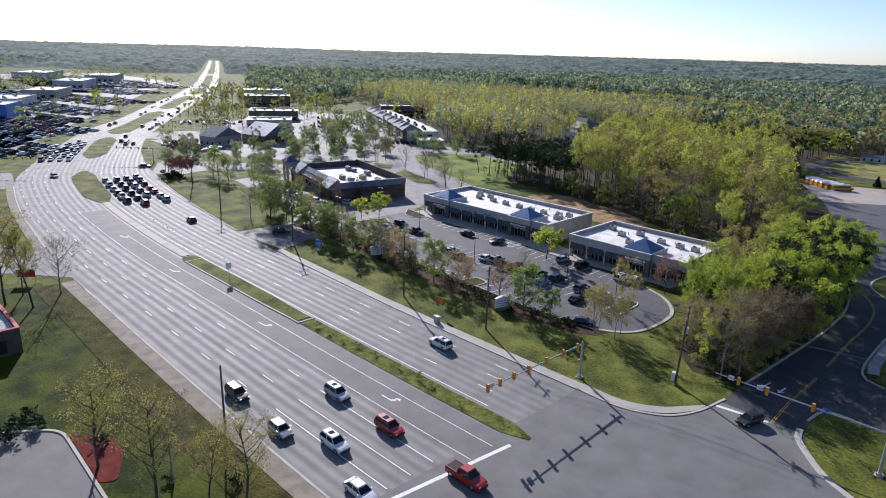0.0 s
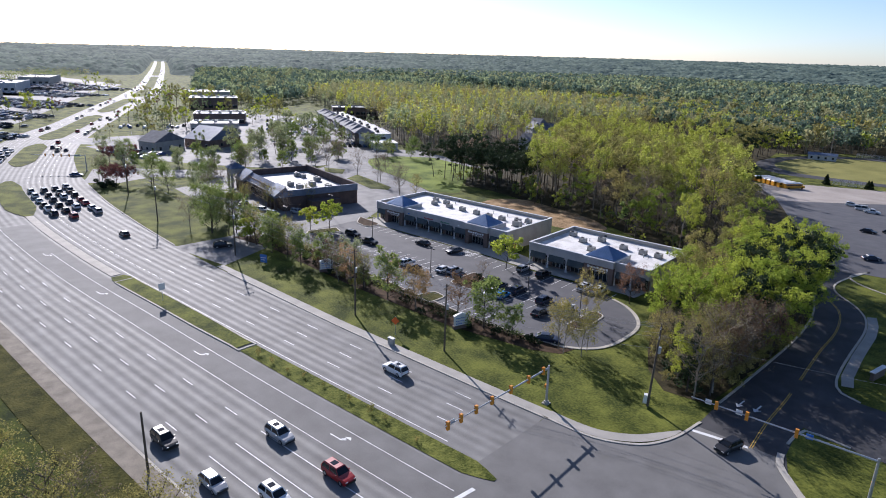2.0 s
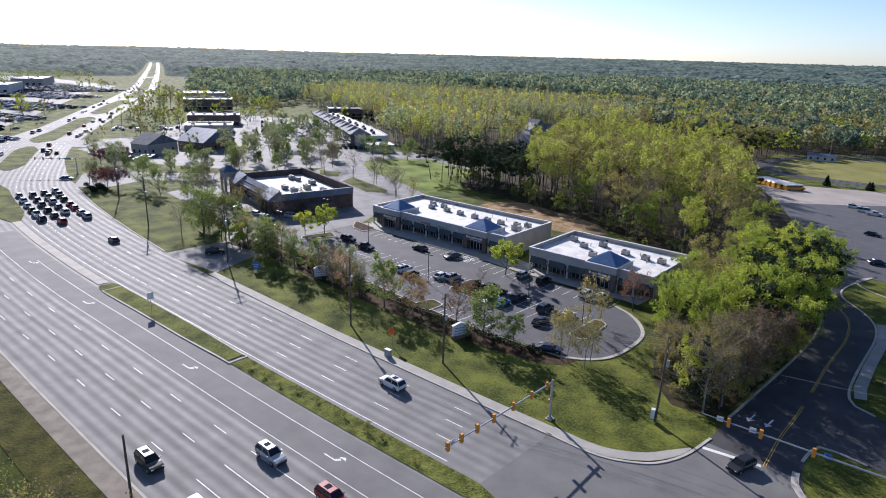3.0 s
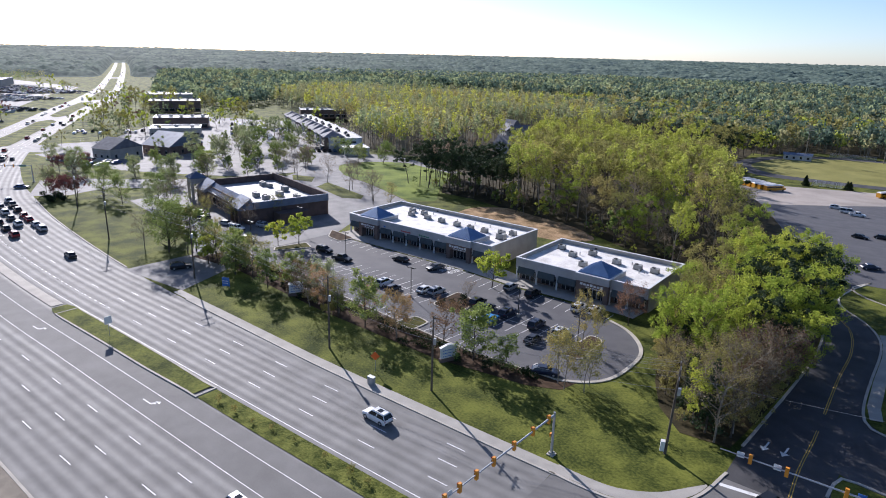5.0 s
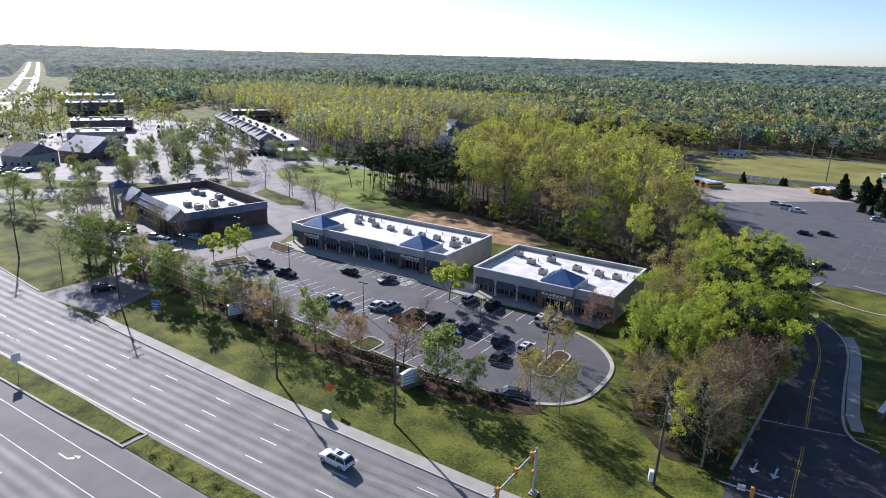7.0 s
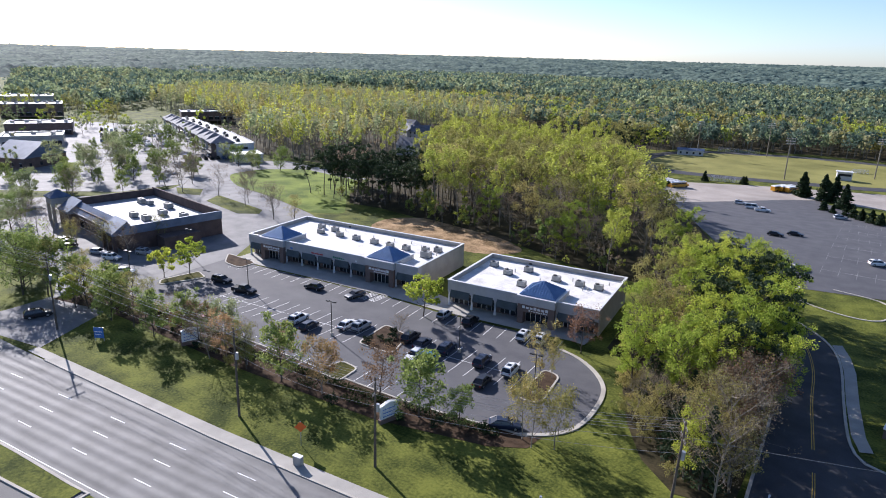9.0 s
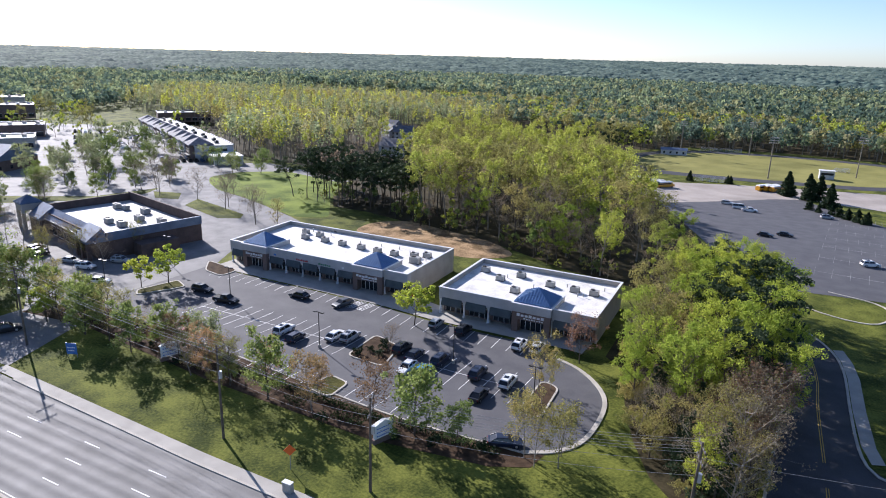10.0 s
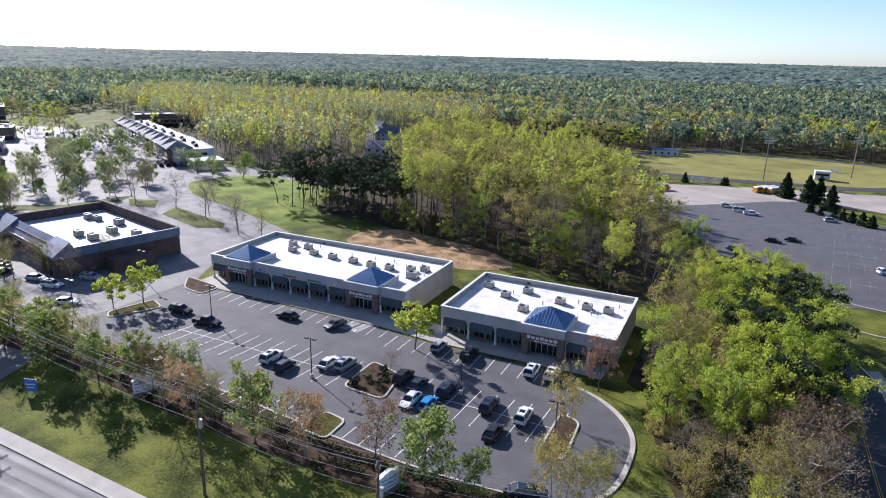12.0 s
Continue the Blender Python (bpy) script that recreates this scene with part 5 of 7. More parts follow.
# young trees along the grass bank and the car park
for k, x, y, s in (("street", -48.7, 8.0, 0.95), ("tanny", -40.9, 9.2, 1.0), ("tanny", -42.6, 12, 0.75), ("reddy", -33.5, 13.8, 1.05), ("street", -25.5, 13.1, 1.05), ("street", -19.6, 14.6, 0.6),
                   ("willowy", -11.2, 17.6, 1.0), ("willowy", -9.2, 16.4, 0.9), ("willowy", -6.6, 18.2, 0.95), ("willowy", -7.4, 21, 0.8), ("willowy", -13.4, 20.5, 0.8), ("yellow", -48.5, 45.0, 1.0), ("reddy", -15.9, 48.8, 0.95), ("willowy", -16.6, 33, 1.0), ("willowy", -16, 37, 0.75),
                   ("yellow", -109.0, 26.2, 0.8), ("yellow", -106.6, 31.2, 0.95), ("linden", -118.5, 0.5, 0.85), ("linden", -124, 3, 0.65), ("sapling", -114.5, 3.5, 0.8), ("street", -115, 6, 1.2), ("street", -128, 6, 1.0), ("bare", -125, -3, 0.6), ("sapling", -137.6, 28.5, 0.62), ("sapling", -133.4, 40.8, 0.6), ("sapling", -143, 22, 0.55), ("sapling", -151, 26, 0.5),
                   ("bare", -135.3, 81.5, 0.7), ("bare", -156.1, 88.1, 0.6), ("bare", -170, 102, 0.55), ("sapling", -122, 78, 0.6), ("tanny", -60.6, 6.9, 0.9), ("bare", -57.5, 8.5, 0.45), ("street", -75.4, 9.7, 0.85), ("reddy", -70.5, 8.5, 0.85), ("pale", -66.2, 10.8, 0.7), ("street", -107.9, 6.8, 0.85), ("yellow", -103, 3.5, 0.85), ("street", -94, 7.5, 0.75), ("sapling", -88, 9, 0.55), ("sapling", -98, 11, 0.5), ("bare", -82, 10.5, 0.4), ("sapling", -112, 9, 0.6), ("tanny", -52.5, 12.5, 0.7), ("bare", -45.5, 33, 0.35)):
    tree(k, x, y, s * 1.2)
for x, y in ((-172.8, 88.4), (-154.1, 85.2), (-131.5, 78.2), (-202.3, 86.3), (-199, 90), (-199.1, 95.7), (-188, 84)):
    tree("bare", x, y, 0.85)
for x, y in ((-258.5, 101.5), (-305, 139.8), (-321, 154.4), (-255, 70.6), (-233, 74.2), (-221, 84.5), (-245, 92), (-285, 112), (-228, 98), (-340, 150)):
    tree("pale" if x < -230 else "street", x, y, 1.15)
for x, y in ((-150, 27), (-145, 30), (-156, 24), (-139, 27), (-163, 20), (-128, 29), (-170, 26), (-186, 30)):
    tree("bare", x, y, 0.7)
RB = random.Random(21)
for i in range(30):
    x = RB.uniform(-108, -56)
    tree(RB.choice(["bush", "bush", "reddy", "sapling", "street"]) if i % 2 else "bush", x, RB.uniform(5.5, 12.5), RB.uniform(0.5, 0.75))
for x, y, k, sc in ((-92, 4.5, "street", 1.2), (-86, 5.5, "sapling", 0.8), (-79, 5.2, "street", 1.0), (-101, 5, "sapling", 0.85), (-64, 6, "bare", 0.6), (-97, 7.5, "street", 1.15)):
    tree(k, x, y, sc)
# trees on the bank south of the highway
for k, x, y, s in (("oak", -81.4, -65.3, 0.78), ("bare", -86.8, -59.7, 0.95), ("oak", -86.0, -69.4, 0.95), ("oak", -93, -72, 0.9), ("oak", -90, -66, 0.6), ("sapling", -20.0, -66.5, 1.15), ("sapling", -9.5, -62.6, 1.15), ("sapling", -3.1, -54.7, 1.0), ("sapling", -6.2, -57.8, 0.75), ("bare", -11.4, -60.2, 0.8), ("sapling", -94, -76, 1.2), ("street", -104, -88, 1.2), ("sapling", -110, -92, 1.2)):
    tree(k, x, y, s)
for x, y, s in ((-34, -71, 1.2), (-36, -73, 1.0), (-37.6, -71.4, 0.9), (-24.8, -65.2, 0.9), (-33, -74, 1.3), (-7, -54.5, 0.8), (-12, -60.5, 0.6)):
    tree("shrub", x, y, s)
# cluster between the shops and the side road
RC = random.Random(11)


def clump_edge(y):
    """Where the cluster begins and ends across, at a distance y up the side road."""
    return (float(np.interp(y, [19, 24, 31, 40, 51, 64, 90, 100], [9.5, 4.0, -0.5, -4.0, -8.0, -10.5, -12.0, -10.0])),
            float(np.interp(y, [19, 30, 45, 62, 80, 100], [14.8, 14.8, 15.0, 14.4, 11.5, 5.0])))


spots = []
while len(spots) < 84:
    y = RC.uniform(20, 100)
    x0, x1 = clump_edge(y)
    x = RC.uniform(x0, x1)
    if x0 < x < x1 and all((x - a) ** 2 + (y - b) ** 2 > 6.5 for a, b in spots):
        spots.append((x, y))
for x, y in spots:
    x0, x1 = clump_edge(y)
    u = (x - x0) / (x1 - x0)
    if y < 33:
        k = RC.choice(["bare", "greenpine", "bush", "sapling", "bright", "sapling"])
    elif y < 42:
        k = RC.choice(["bright", "bright", "bare", "greenpine"]) if u < 0.6 else RC.choice(["bare", "bare", "reddy"])
    elif y < 62:
        k = RC.choice(["bare", "oak", "bright"]) if u < 0.3 else RC.choice(["bright", "bright", "bright", "pine"]) if u < 0.85 else RC.choice(["pine", "reddy", "bright"])
    else:
        k = RC.choice(["bare", "oak", "bare"]) if u < 0.22 else RC.choice(["bright", "bright", "pine", "bright"])
    sc = {"bright": RC.uniform(0.78, 1.02), "bare": RC.uniform(0.55, 0.85), "oak": RC.uniform(0.5, 0.7), "pine": RC.uniform(0.7, 0.85), "reddy": RC.uniform(1.0, 1.4), "greenpine": RC.uniform(0.6, 0.9), "bush": RC.uniform(1.0, 1.6), "sapling": RC.uniform(0.6, 0.8)}[k]
    if y < 34 and u > 0.4 and k in ("bare", "sapling"):
        sc *= 1.3
    if y < 34 and k == "bright":
        sc *= 0.7
    tree(k, x, y, sc, 1.0, "trees by the side road" if k != "bush" else "")
for x, y, k, sc in ((13.4, 19.8, "bare", 0.95), (11.4, 21.5, "greenpine", 0.95), (14.2, 24.5, "bare", 1.0), (9.2, 22.5, "bare", 0.85), (13.0, 27.5, "reddy", 1.5), (14.2, 31, "bare", 0.95), (11.5, 25, "sapling", 0.95), (13.8, 35, "reddy", 1.6), (12.2, 31, "sapling", 0.9), (7.4, 25.5, "greenpine", 0.8), (14.0, 39, "bare", 0.95), (14.0, 44, "reddy", 1.5), (14.4, 50, "pine", 0.8), (14.2, 55, "bright", 0.9), (14.0, 60, "pine", 0.85), (13.2, 66, "bright", 0.95), (12.4, 72, "bright", 0.9)):
    tree(k, x, y, sc, 1.0, "trees by the side road")
for i in range(34):
    y = RC.uniform(19, 60)
    x0, x1 = clump_edge(y)
    x = RC.choice([x0 + RC.uniform(-1, 2), x1 - RC.uniform(-0.6, 2)])
    tree("bush", x, y, RC.uniform(0.6, 1.2))
for x, y in ((35, 52), (37, 60), (36, 36), (42, 46)):
    tree("bush" if y < 50 else "oak", x + 2, y, 0.6 if y > 50 else 1.2)


# ---- woods ----
def inside(x, y, pts):
    c = False
    for (x1, y1), (x2, y2) in zip(pts, pts[1:] + pts[:1]):
        if (y1 > y) != (y2 > y) and x < (x2 - x1) * (y - y1) / (y2 - y1) + x1:
            c = not c
    return c


WOOD = [(-97, 112), (-64, 107), (-40, 98), (-20, 95), (-14, 112), (-42, 165), (-66, 214), (-84, 262), (-112, 316), (-126, 400), (-200, 420), (-228, 330), (-188, 250), (-152, 195), (-122, 150)]
PINES = [(-152, 113), (-98, 114), (-108, 136), (-160, 142)]
RW = random.Random(5)
spots = []
tries = 0
while len(spots) < 300 and tries < 60000:
    tries += 1
    x, y = RW.uniform(-230, 0), RW.uniform(94, 330)
    near = 30 if y < 190 else 55
    if inside(x, y, WOOD) and all((x - a) ** 2 + (y - b) ** 2 > near for a, b in spots):
        spots.append((x, y))
for x, y in spots:
    edge = y < 110
    k = RW.choices(["poplar", "oak", "bare", "bright", "pine"], [4, 5, 1.2, 1.2, 0.3] if x < -55 else [3, 3, 1.2, 5, 0.3])[0]
    (tree if y < 122 else far_tree)(k, x, y, RW.uniform(0.8, 1.08) * (0.8 if edge else 1) * {"bare": 1.2, "bright": 0.95}.get(k, 1.0), 1.1)
spots = []
while len(spots) < 48:
    x, y = RW.uniform(-160, -98), RW.uniform(113, 142)
    if inside(x, y, PINES) and all((x - a) ** 2 + (y - b) ** 2 > 12 for a, b in spots):
        spots.append((x, y))
for x, y in spots:
    tree("pine", x, y, RW.uniform(0.72, 0.92), 1.15, "pines")
for i in range(26):
    x, y = RW.uniform(-250, -160), RW.uniform(165, 300)
    far_tree(RW.choice(["poplar", "bare", "poplar"]), x, y, RW.uniform(0.6, 0.95))
for i in range(46):
    y = RW.uniform(300, 412)
    x = float(np.interp(y, [300, 340, 380, 412], [-104, -112, -112, -96])) + RW.uniform(-16, 3)
    far_tree(RW.choice(["pine", "oak", "pine", "bright"]), x, y, RW.uniform(0.8, 1.05), 1.15)
for i in range(70):
    u = RW.random()
    x = -150 + 140 * u
    y = float(np.interp(x, [-150, -118, -64, -40, -16, 0], [112, 113, 105, 96, 92, 108])) + RW.uniform(-2, 10)
    far_tree(RW.choice(["bare", "street", "yellow", "shrub", "street"]), x, y, RW.uniform(0.3, 0.6) if i % 3 else RW.uniform(0.7, 1.3))
# street trees round the shops and drives
RS = random.Random(3)
for i in range(60):
    for _ in range(40):
        x, y = RS.uniform(-300, -150), RS.uniform(-4, 150)
        if (-178 < x < -122 and 26 < y < 72) or (-302 < x < -262 and 30 < y < 92) or x - y * 0.1 > -150 or y > 40 and x > -195 and y < 150:
            continue
        if y < -6 - 0.4 * (x + 220) and x < -215:
            continue
        break
    tree(RS.choice(["pale", "street", "street", "street", "pale", "bare", "linden"]), x, y, RS.uniform(0.7, 1.0))
for x, y in ((-203, -2), (-206, 2), (-200, 4), (-255, 14), (-259, 20), (-250, 18), (-262, 26)):
    tree("plum", x, y, 0.95)
for i in range(34):
    x, y = RS.uniform(-420, -255), RS.uniform(60, 240)
    far_tree(RS.choice(["pale", "street", "bright"]), x, y, RS.uniform(0.7, 1.0) if i % 4 else 0.6)
for i in range(14):
    tree("shrub", -206 + RS.uniform(-5, 9), -3 + RS.uniform(-2, 3), 1.0)
for i in range(70):
    x = RS.uniform(-900, -270)
    y = float(np.interp(x, [-1036, -559, -351, -270], [304, 108, 11, -15])) + RS.choice([-1, 1]) * RS.uniform(26, 70)
    far_tree(RS.choice(["pale", "street", "bright", "plum", "sapling"]), x, y, RS.uniform(0.7, 1.2))
for i in range(120):
    far_tree(RS.choice(["pale", "street", "bright", "sapling", "pine"]), RS.uniform(-900, -330), RS.uniform(-260, -70), RS.uniform(0.5, 1.0))
for i in range(110):
    x = RS.uniform(-680, -330)
    y = float(np.interp(x, [-1036, -559, -351, -270], [304, 108, 11, -15])) + RS.uniform(24, 150)
    far_tree(RS.choice(["pale", "street", "bright", "sapling", "oak"]), x, y, RS.uniform(0.6, 1.0))
join_far_trees("spring woodland trees with olive and yellow green leaves")
# evergreens by the school
for x, y, s in ((-6.6, 284, 1.15), (2.4, 279, 1.2), (6, 282, 1.0), (11.5, 262, 1.05)):
    tree("cedar", x, y, s, 1.15)
for x, y, s in ((4.8, 251, 2.6), (8.5, 246, 2.0), (13, 244, 2.2), (16, 240, 2.4), (19, 236, 2.8), (22, 232, 3.2), (25, 229, 3.0), (-53.3, 296.2, 2.8), (-34.3, 300.3, 2.6), (-35.6, 301, 2.2)):
    tree("cedar", x, y, s * 0.16, 1.5)


def forest(name, polygon, spacing, h, mats, label, leaves, size, seed, crown=(0.42, 0.9), wide=0.3, tall=1.1):
    """Far woodland in one mesh per colour: crowns of leaf clumps on thin trunks."""
    rng = np.random.default_rng(seed)
    px, py = [p[0] for p in polygon], [p[1] for p in polygon]
    pts = []
    x = min(px)
    while x < max(px):
        y = min(py)
        while y < max(py):
            q = (x + rng.uniform(-0.5, 0.5) * spacing, y + rng.uniform(-0.5, 0.5) * spacing)
            if inside(*q, polygon):
                pts.append(q)
            y += spacing
        x += spacing
    groups = {m: [] for m in mats}
    for x, y in pts:
        nz = noise.noise(Vector((x * 0.012, y * 0.012, seed))) + rng.normal() * 0.4
        m = mats[min(len(mats) - 1, max(0, int((nz + 0.8) / 1.6 * len(mats))))]
        groups[m].append((x, y))
    trunks = []
    for m, ps in groups.items():
        if not ps:
            continue
        vs, fs, base = [], [], 0
        for x, y in ps:
            hh = h * rng.uniform(0.82, 1.1)
            z = gz(x, y)
            cs = []
            for k in range(6):
                u = rng.random()
                cs.append((x + rng.normal() * spacing * 0.22 * (1.2 - u), y + rng.normal() * spacing * 0.22 * (1.2 - u), z + hh * (crown[0] + (crown[1] - crown[0]) * u), spacing * wide * rng.uniform(0.75, 1.25) * (1.1 - 0.3 * u), tall))
            v, f = leaf_quads(rng, cs, leaves, size)
            vs.append(v)
            fs.append(f + base)
            base += len(v)
            t = 0.22
            trunks.append(np.array([(x - t, y, z - 1), (x + t, y, z - 1), (x + t * 0.5, y + 0.1, z + hh * 0.85), (x - t * 0.5, y + 0.1, z + hh * 0.85)]))
        ob = new(name, raw_mesh(name, np.concatenate(vs), np.concatenate(fs), L[m]))
        tagged(ob, label, "woods", kind="stuff")
    if trunks:
        ob = new(name + "_trunks", raw_mesh(name + "_trunks", np.concatenate(trunks), np.arange(len(trunks) * 4).reshape(-1, 4), M["palebark"]))
        tagged(ob, "thin grey trunks of far woodland trees", "woods", kind="stuff")


forest("woods", [(-205, 165), (-262, 168), (-330, 235), (-450, 285), (-620, 330), (-700, 480), (-420, 560), (-230, 440), (-230, 380), (-330, 360), (-350, 310), (-250, 300), (-225, 240)], 7.5, 22, ["olive", "farolive", "yellowgreen", "farolive", "farwood"], "tall thin spring woodland behind the terrace", 85, 0.58, 21, (0.5, 0.95), 0.26, 1.8)
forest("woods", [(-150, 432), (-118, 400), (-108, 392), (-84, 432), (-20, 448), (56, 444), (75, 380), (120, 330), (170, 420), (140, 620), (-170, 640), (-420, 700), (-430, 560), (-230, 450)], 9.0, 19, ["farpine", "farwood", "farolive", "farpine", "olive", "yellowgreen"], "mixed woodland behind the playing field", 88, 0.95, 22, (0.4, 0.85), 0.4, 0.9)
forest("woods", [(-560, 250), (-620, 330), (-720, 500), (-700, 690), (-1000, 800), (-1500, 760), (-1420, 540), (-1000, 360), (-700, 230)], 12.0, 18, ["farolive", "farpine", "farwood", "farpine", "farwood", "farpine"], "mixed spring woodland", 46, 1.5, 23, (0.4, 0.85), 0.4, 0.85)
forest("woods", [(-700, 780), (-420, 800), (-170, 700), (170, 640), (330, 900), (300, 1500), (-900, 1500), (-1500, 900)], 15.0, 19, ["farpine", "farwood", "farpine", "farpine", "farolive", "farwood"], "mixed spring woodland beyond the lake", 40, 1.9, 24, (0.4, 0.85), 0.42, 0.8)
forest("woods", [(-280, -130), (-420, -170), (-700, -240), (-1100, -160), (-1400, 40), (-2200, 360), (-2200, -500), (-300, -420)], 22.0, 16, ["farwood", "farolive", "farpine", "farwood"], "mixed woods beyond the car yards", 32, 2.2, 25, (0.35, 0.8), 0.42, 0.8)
forest("woods", [(-640, -40), (-760, 30), (-1000, 140), (-1400, 320), (-1400, 260), (-1000, 80), (-800, -20)], 26.0, 10, ["fresh", "farolive"], "scattered trees among the car yards", 60, 0.9, 26)


def canopy():
    """Unbroken forest canopy out to the skyline, as a lumpy surface."""
    rs = []
    r = 1350.0
    while r < 4850:
        rs.append(r)
        r += 9 + (r - 1350) * 0.012
    az = np.radians(np.linspace(78, 192, 760))
    vs = []
    hx, hy = np.array([-p.x for p in AX]), np.array([p.y for p in AX])
    for r in rs:
        for a in az:
            x, y = r * math.cos(a), r * math.sin(a)
            rise = 38 * smooth(1500, 4700, r) + 5 * noise.noise(Vector((x * 0.0009, y * 0.0009, 3)))
            h = 13 + rise + 9 * noise.noise(Vector((x * 0.075, y * 0.075, 1))) + 5 * noise.noise(Vector((x * 0.02, y * 0.02, 9)))
            yc = np.interp(-x, hx, hy)
            if abs(y - yc) < 80:
                k = smooth(20, 46, abs(y - yc))
                h = -6 + (h + 6) * (k + (1 - k) * smooth(2500, 3300, r))
            if r < 1550 and (y < 500 or y < 900 and x < -900):
                h = -6 + (h + 6) * smooth(1350, 1550, r)
            vs.append((x, y, gz(x, y) + h))
    n = len(az)
    f = np.array([(i * n + j, i * n + j + 1, (i + 1) * n + j + 1, (i + 1) * n + j) for i in range(len(rs) - 1) for j in range(n - 1)])
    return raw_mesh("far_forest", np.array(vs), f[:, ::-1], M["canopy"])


# bluish canopy green: the haze of distance is put into the base colour
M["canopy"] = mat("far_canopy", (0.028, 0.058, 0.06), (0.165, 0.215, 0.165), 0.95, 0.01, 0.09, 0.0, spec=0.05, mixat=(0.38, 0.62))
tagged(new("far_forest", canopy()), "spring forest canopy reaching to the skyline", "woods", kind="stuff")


# ---- hedges ----
def hedge(x0, y0, x1, y1, w, h, label):
    rng = np.random.default_rng(int(abs(x0 * 10)))
    n = max(2, int(math.hypot(x1 - x0, y1 - y0) / 0.7))
    cs = []
    for i in range(n):
        u = i / (n - 1)
        x, y = x0 + (x1 - x0) * u, y0 + (y1 - y0) * u
        cs.append((x, y, gz(x, y) + h * 0.5, w * rng.uniform(0.5, 0.65), h / w))
    v, f = leaf_quads(rng, cs, n * 70, 0.13)
    tagged(new("hedge", raw_mesh("hedge", v, f, M["hedge"])), label, "hedge")


for a in ((-50, 12.2, -31, 13.2), (-29, 14.0, -14.5, 15.8), (-62, 11.6, -52, 12.0), (-94, 12.8, -64, 13.0), (-37, 10.2, -33, 10.8), (-46, 9.5, -43.6, 9.6)):
    hedge(*a, 1.5, 1.1, "dark clipped hedge along the car park edge")
for x, y in ((-48, 35), (-46.5, 33), (-45.8, 30.5), (-48.2, 31.2), (-49, 28.6), (-78, 8.5), (-82, 8.4), (-84.5, 9.4), (-38, 8.2), (-28, 11.5), (-27, 10.6), (-72.5, 7.4), (-69, 7.0), (-16.5, 16.0), (-22, 12.5)):
    tree("shrub", x, y, RS.uniform(0.6, 0.95))
for k in range(9):
    p = at(s_of(-6 - k * 4.6 + RS.uniform(-1.2, 1.2)), RS.uniform(-0.5, 0.6))
    tree("bush", p.x, p.y, RS.uniform(0.2, 0.42), 0.8)


# ---- vehicles ----
PROFILES = {
    # length, width, height, bonnet z, cabin (rear foot, rear top, front top, front foot) from the rear, wheel radius
    "sedan": (4.8, 1.82, 1.46, 0.92, (0.35, 1.15, 2.75, 3.55), 0.33),
    "suv": (4.75, 1.9, 1.74, 1.08, (0.06, 0.45, 2.75, 3.45), 0.37),
    "hatch": (4.3, 1.8, 1.52, 0.96, (0.08, 0.6, 2.5, 3.25), 0.33),
    "pickup": (5.7, 1.98, 1.85, 1.12, (2.0, 2.2, 3.55, 4.2), 0.41),
    "van": (5.3, 2.0, 2.1, 1.15, (0.04, 0.2, 3.9, 4.7), 0.36),
}
COLOURS = {"white": (0.75, 0.75, 0.74), "black": (0.012, 0.012, 0.014), "silver": (0.42, 0.43, 0.44), "grey": (0.10, 0.105, 0.11), "red": (0.36, 0.012, 0.015), "blue": (0.03, 0.07, 0.17), "cyan": (0.01, 0.24, 0.55), "navy": (0.012, 0.02, 0.045)}
PAINTS = {k: paint("car_paint_" + k, v, 0.38, 0.2 if k in ("silver", "grey") else 0.0, 0.2) for k, v in COLOURS.items()}
M["lamp_white"] = paint("headlamp", (0.6, 0.6, 0.58), 0.15)
M["lamp_red"] = paint("tail_lamp", (0.4, 0.01, 0.01), 0.2)
CARS = {}


def loft(bm, sections):
    """Skin a row of cross sections (lists of points of one length), closed at both ends."""
    rows = [[bm.verts.new(p) for p in s] for s in sections]
    n = len(rows[0])
    for a, b in zip(rows, rows[1:]):
        for i in range(n):
            j = (i + 1) % n
            bm.faces.new((a[i], a[j], b[j], b[i]))
    bm.faces.new(rows[0][::-1])
    bm.faces.new(rows[-1])
    bmesh.ops.recalc_face_normals(bm, faces=bm.faces[:])
    return bm


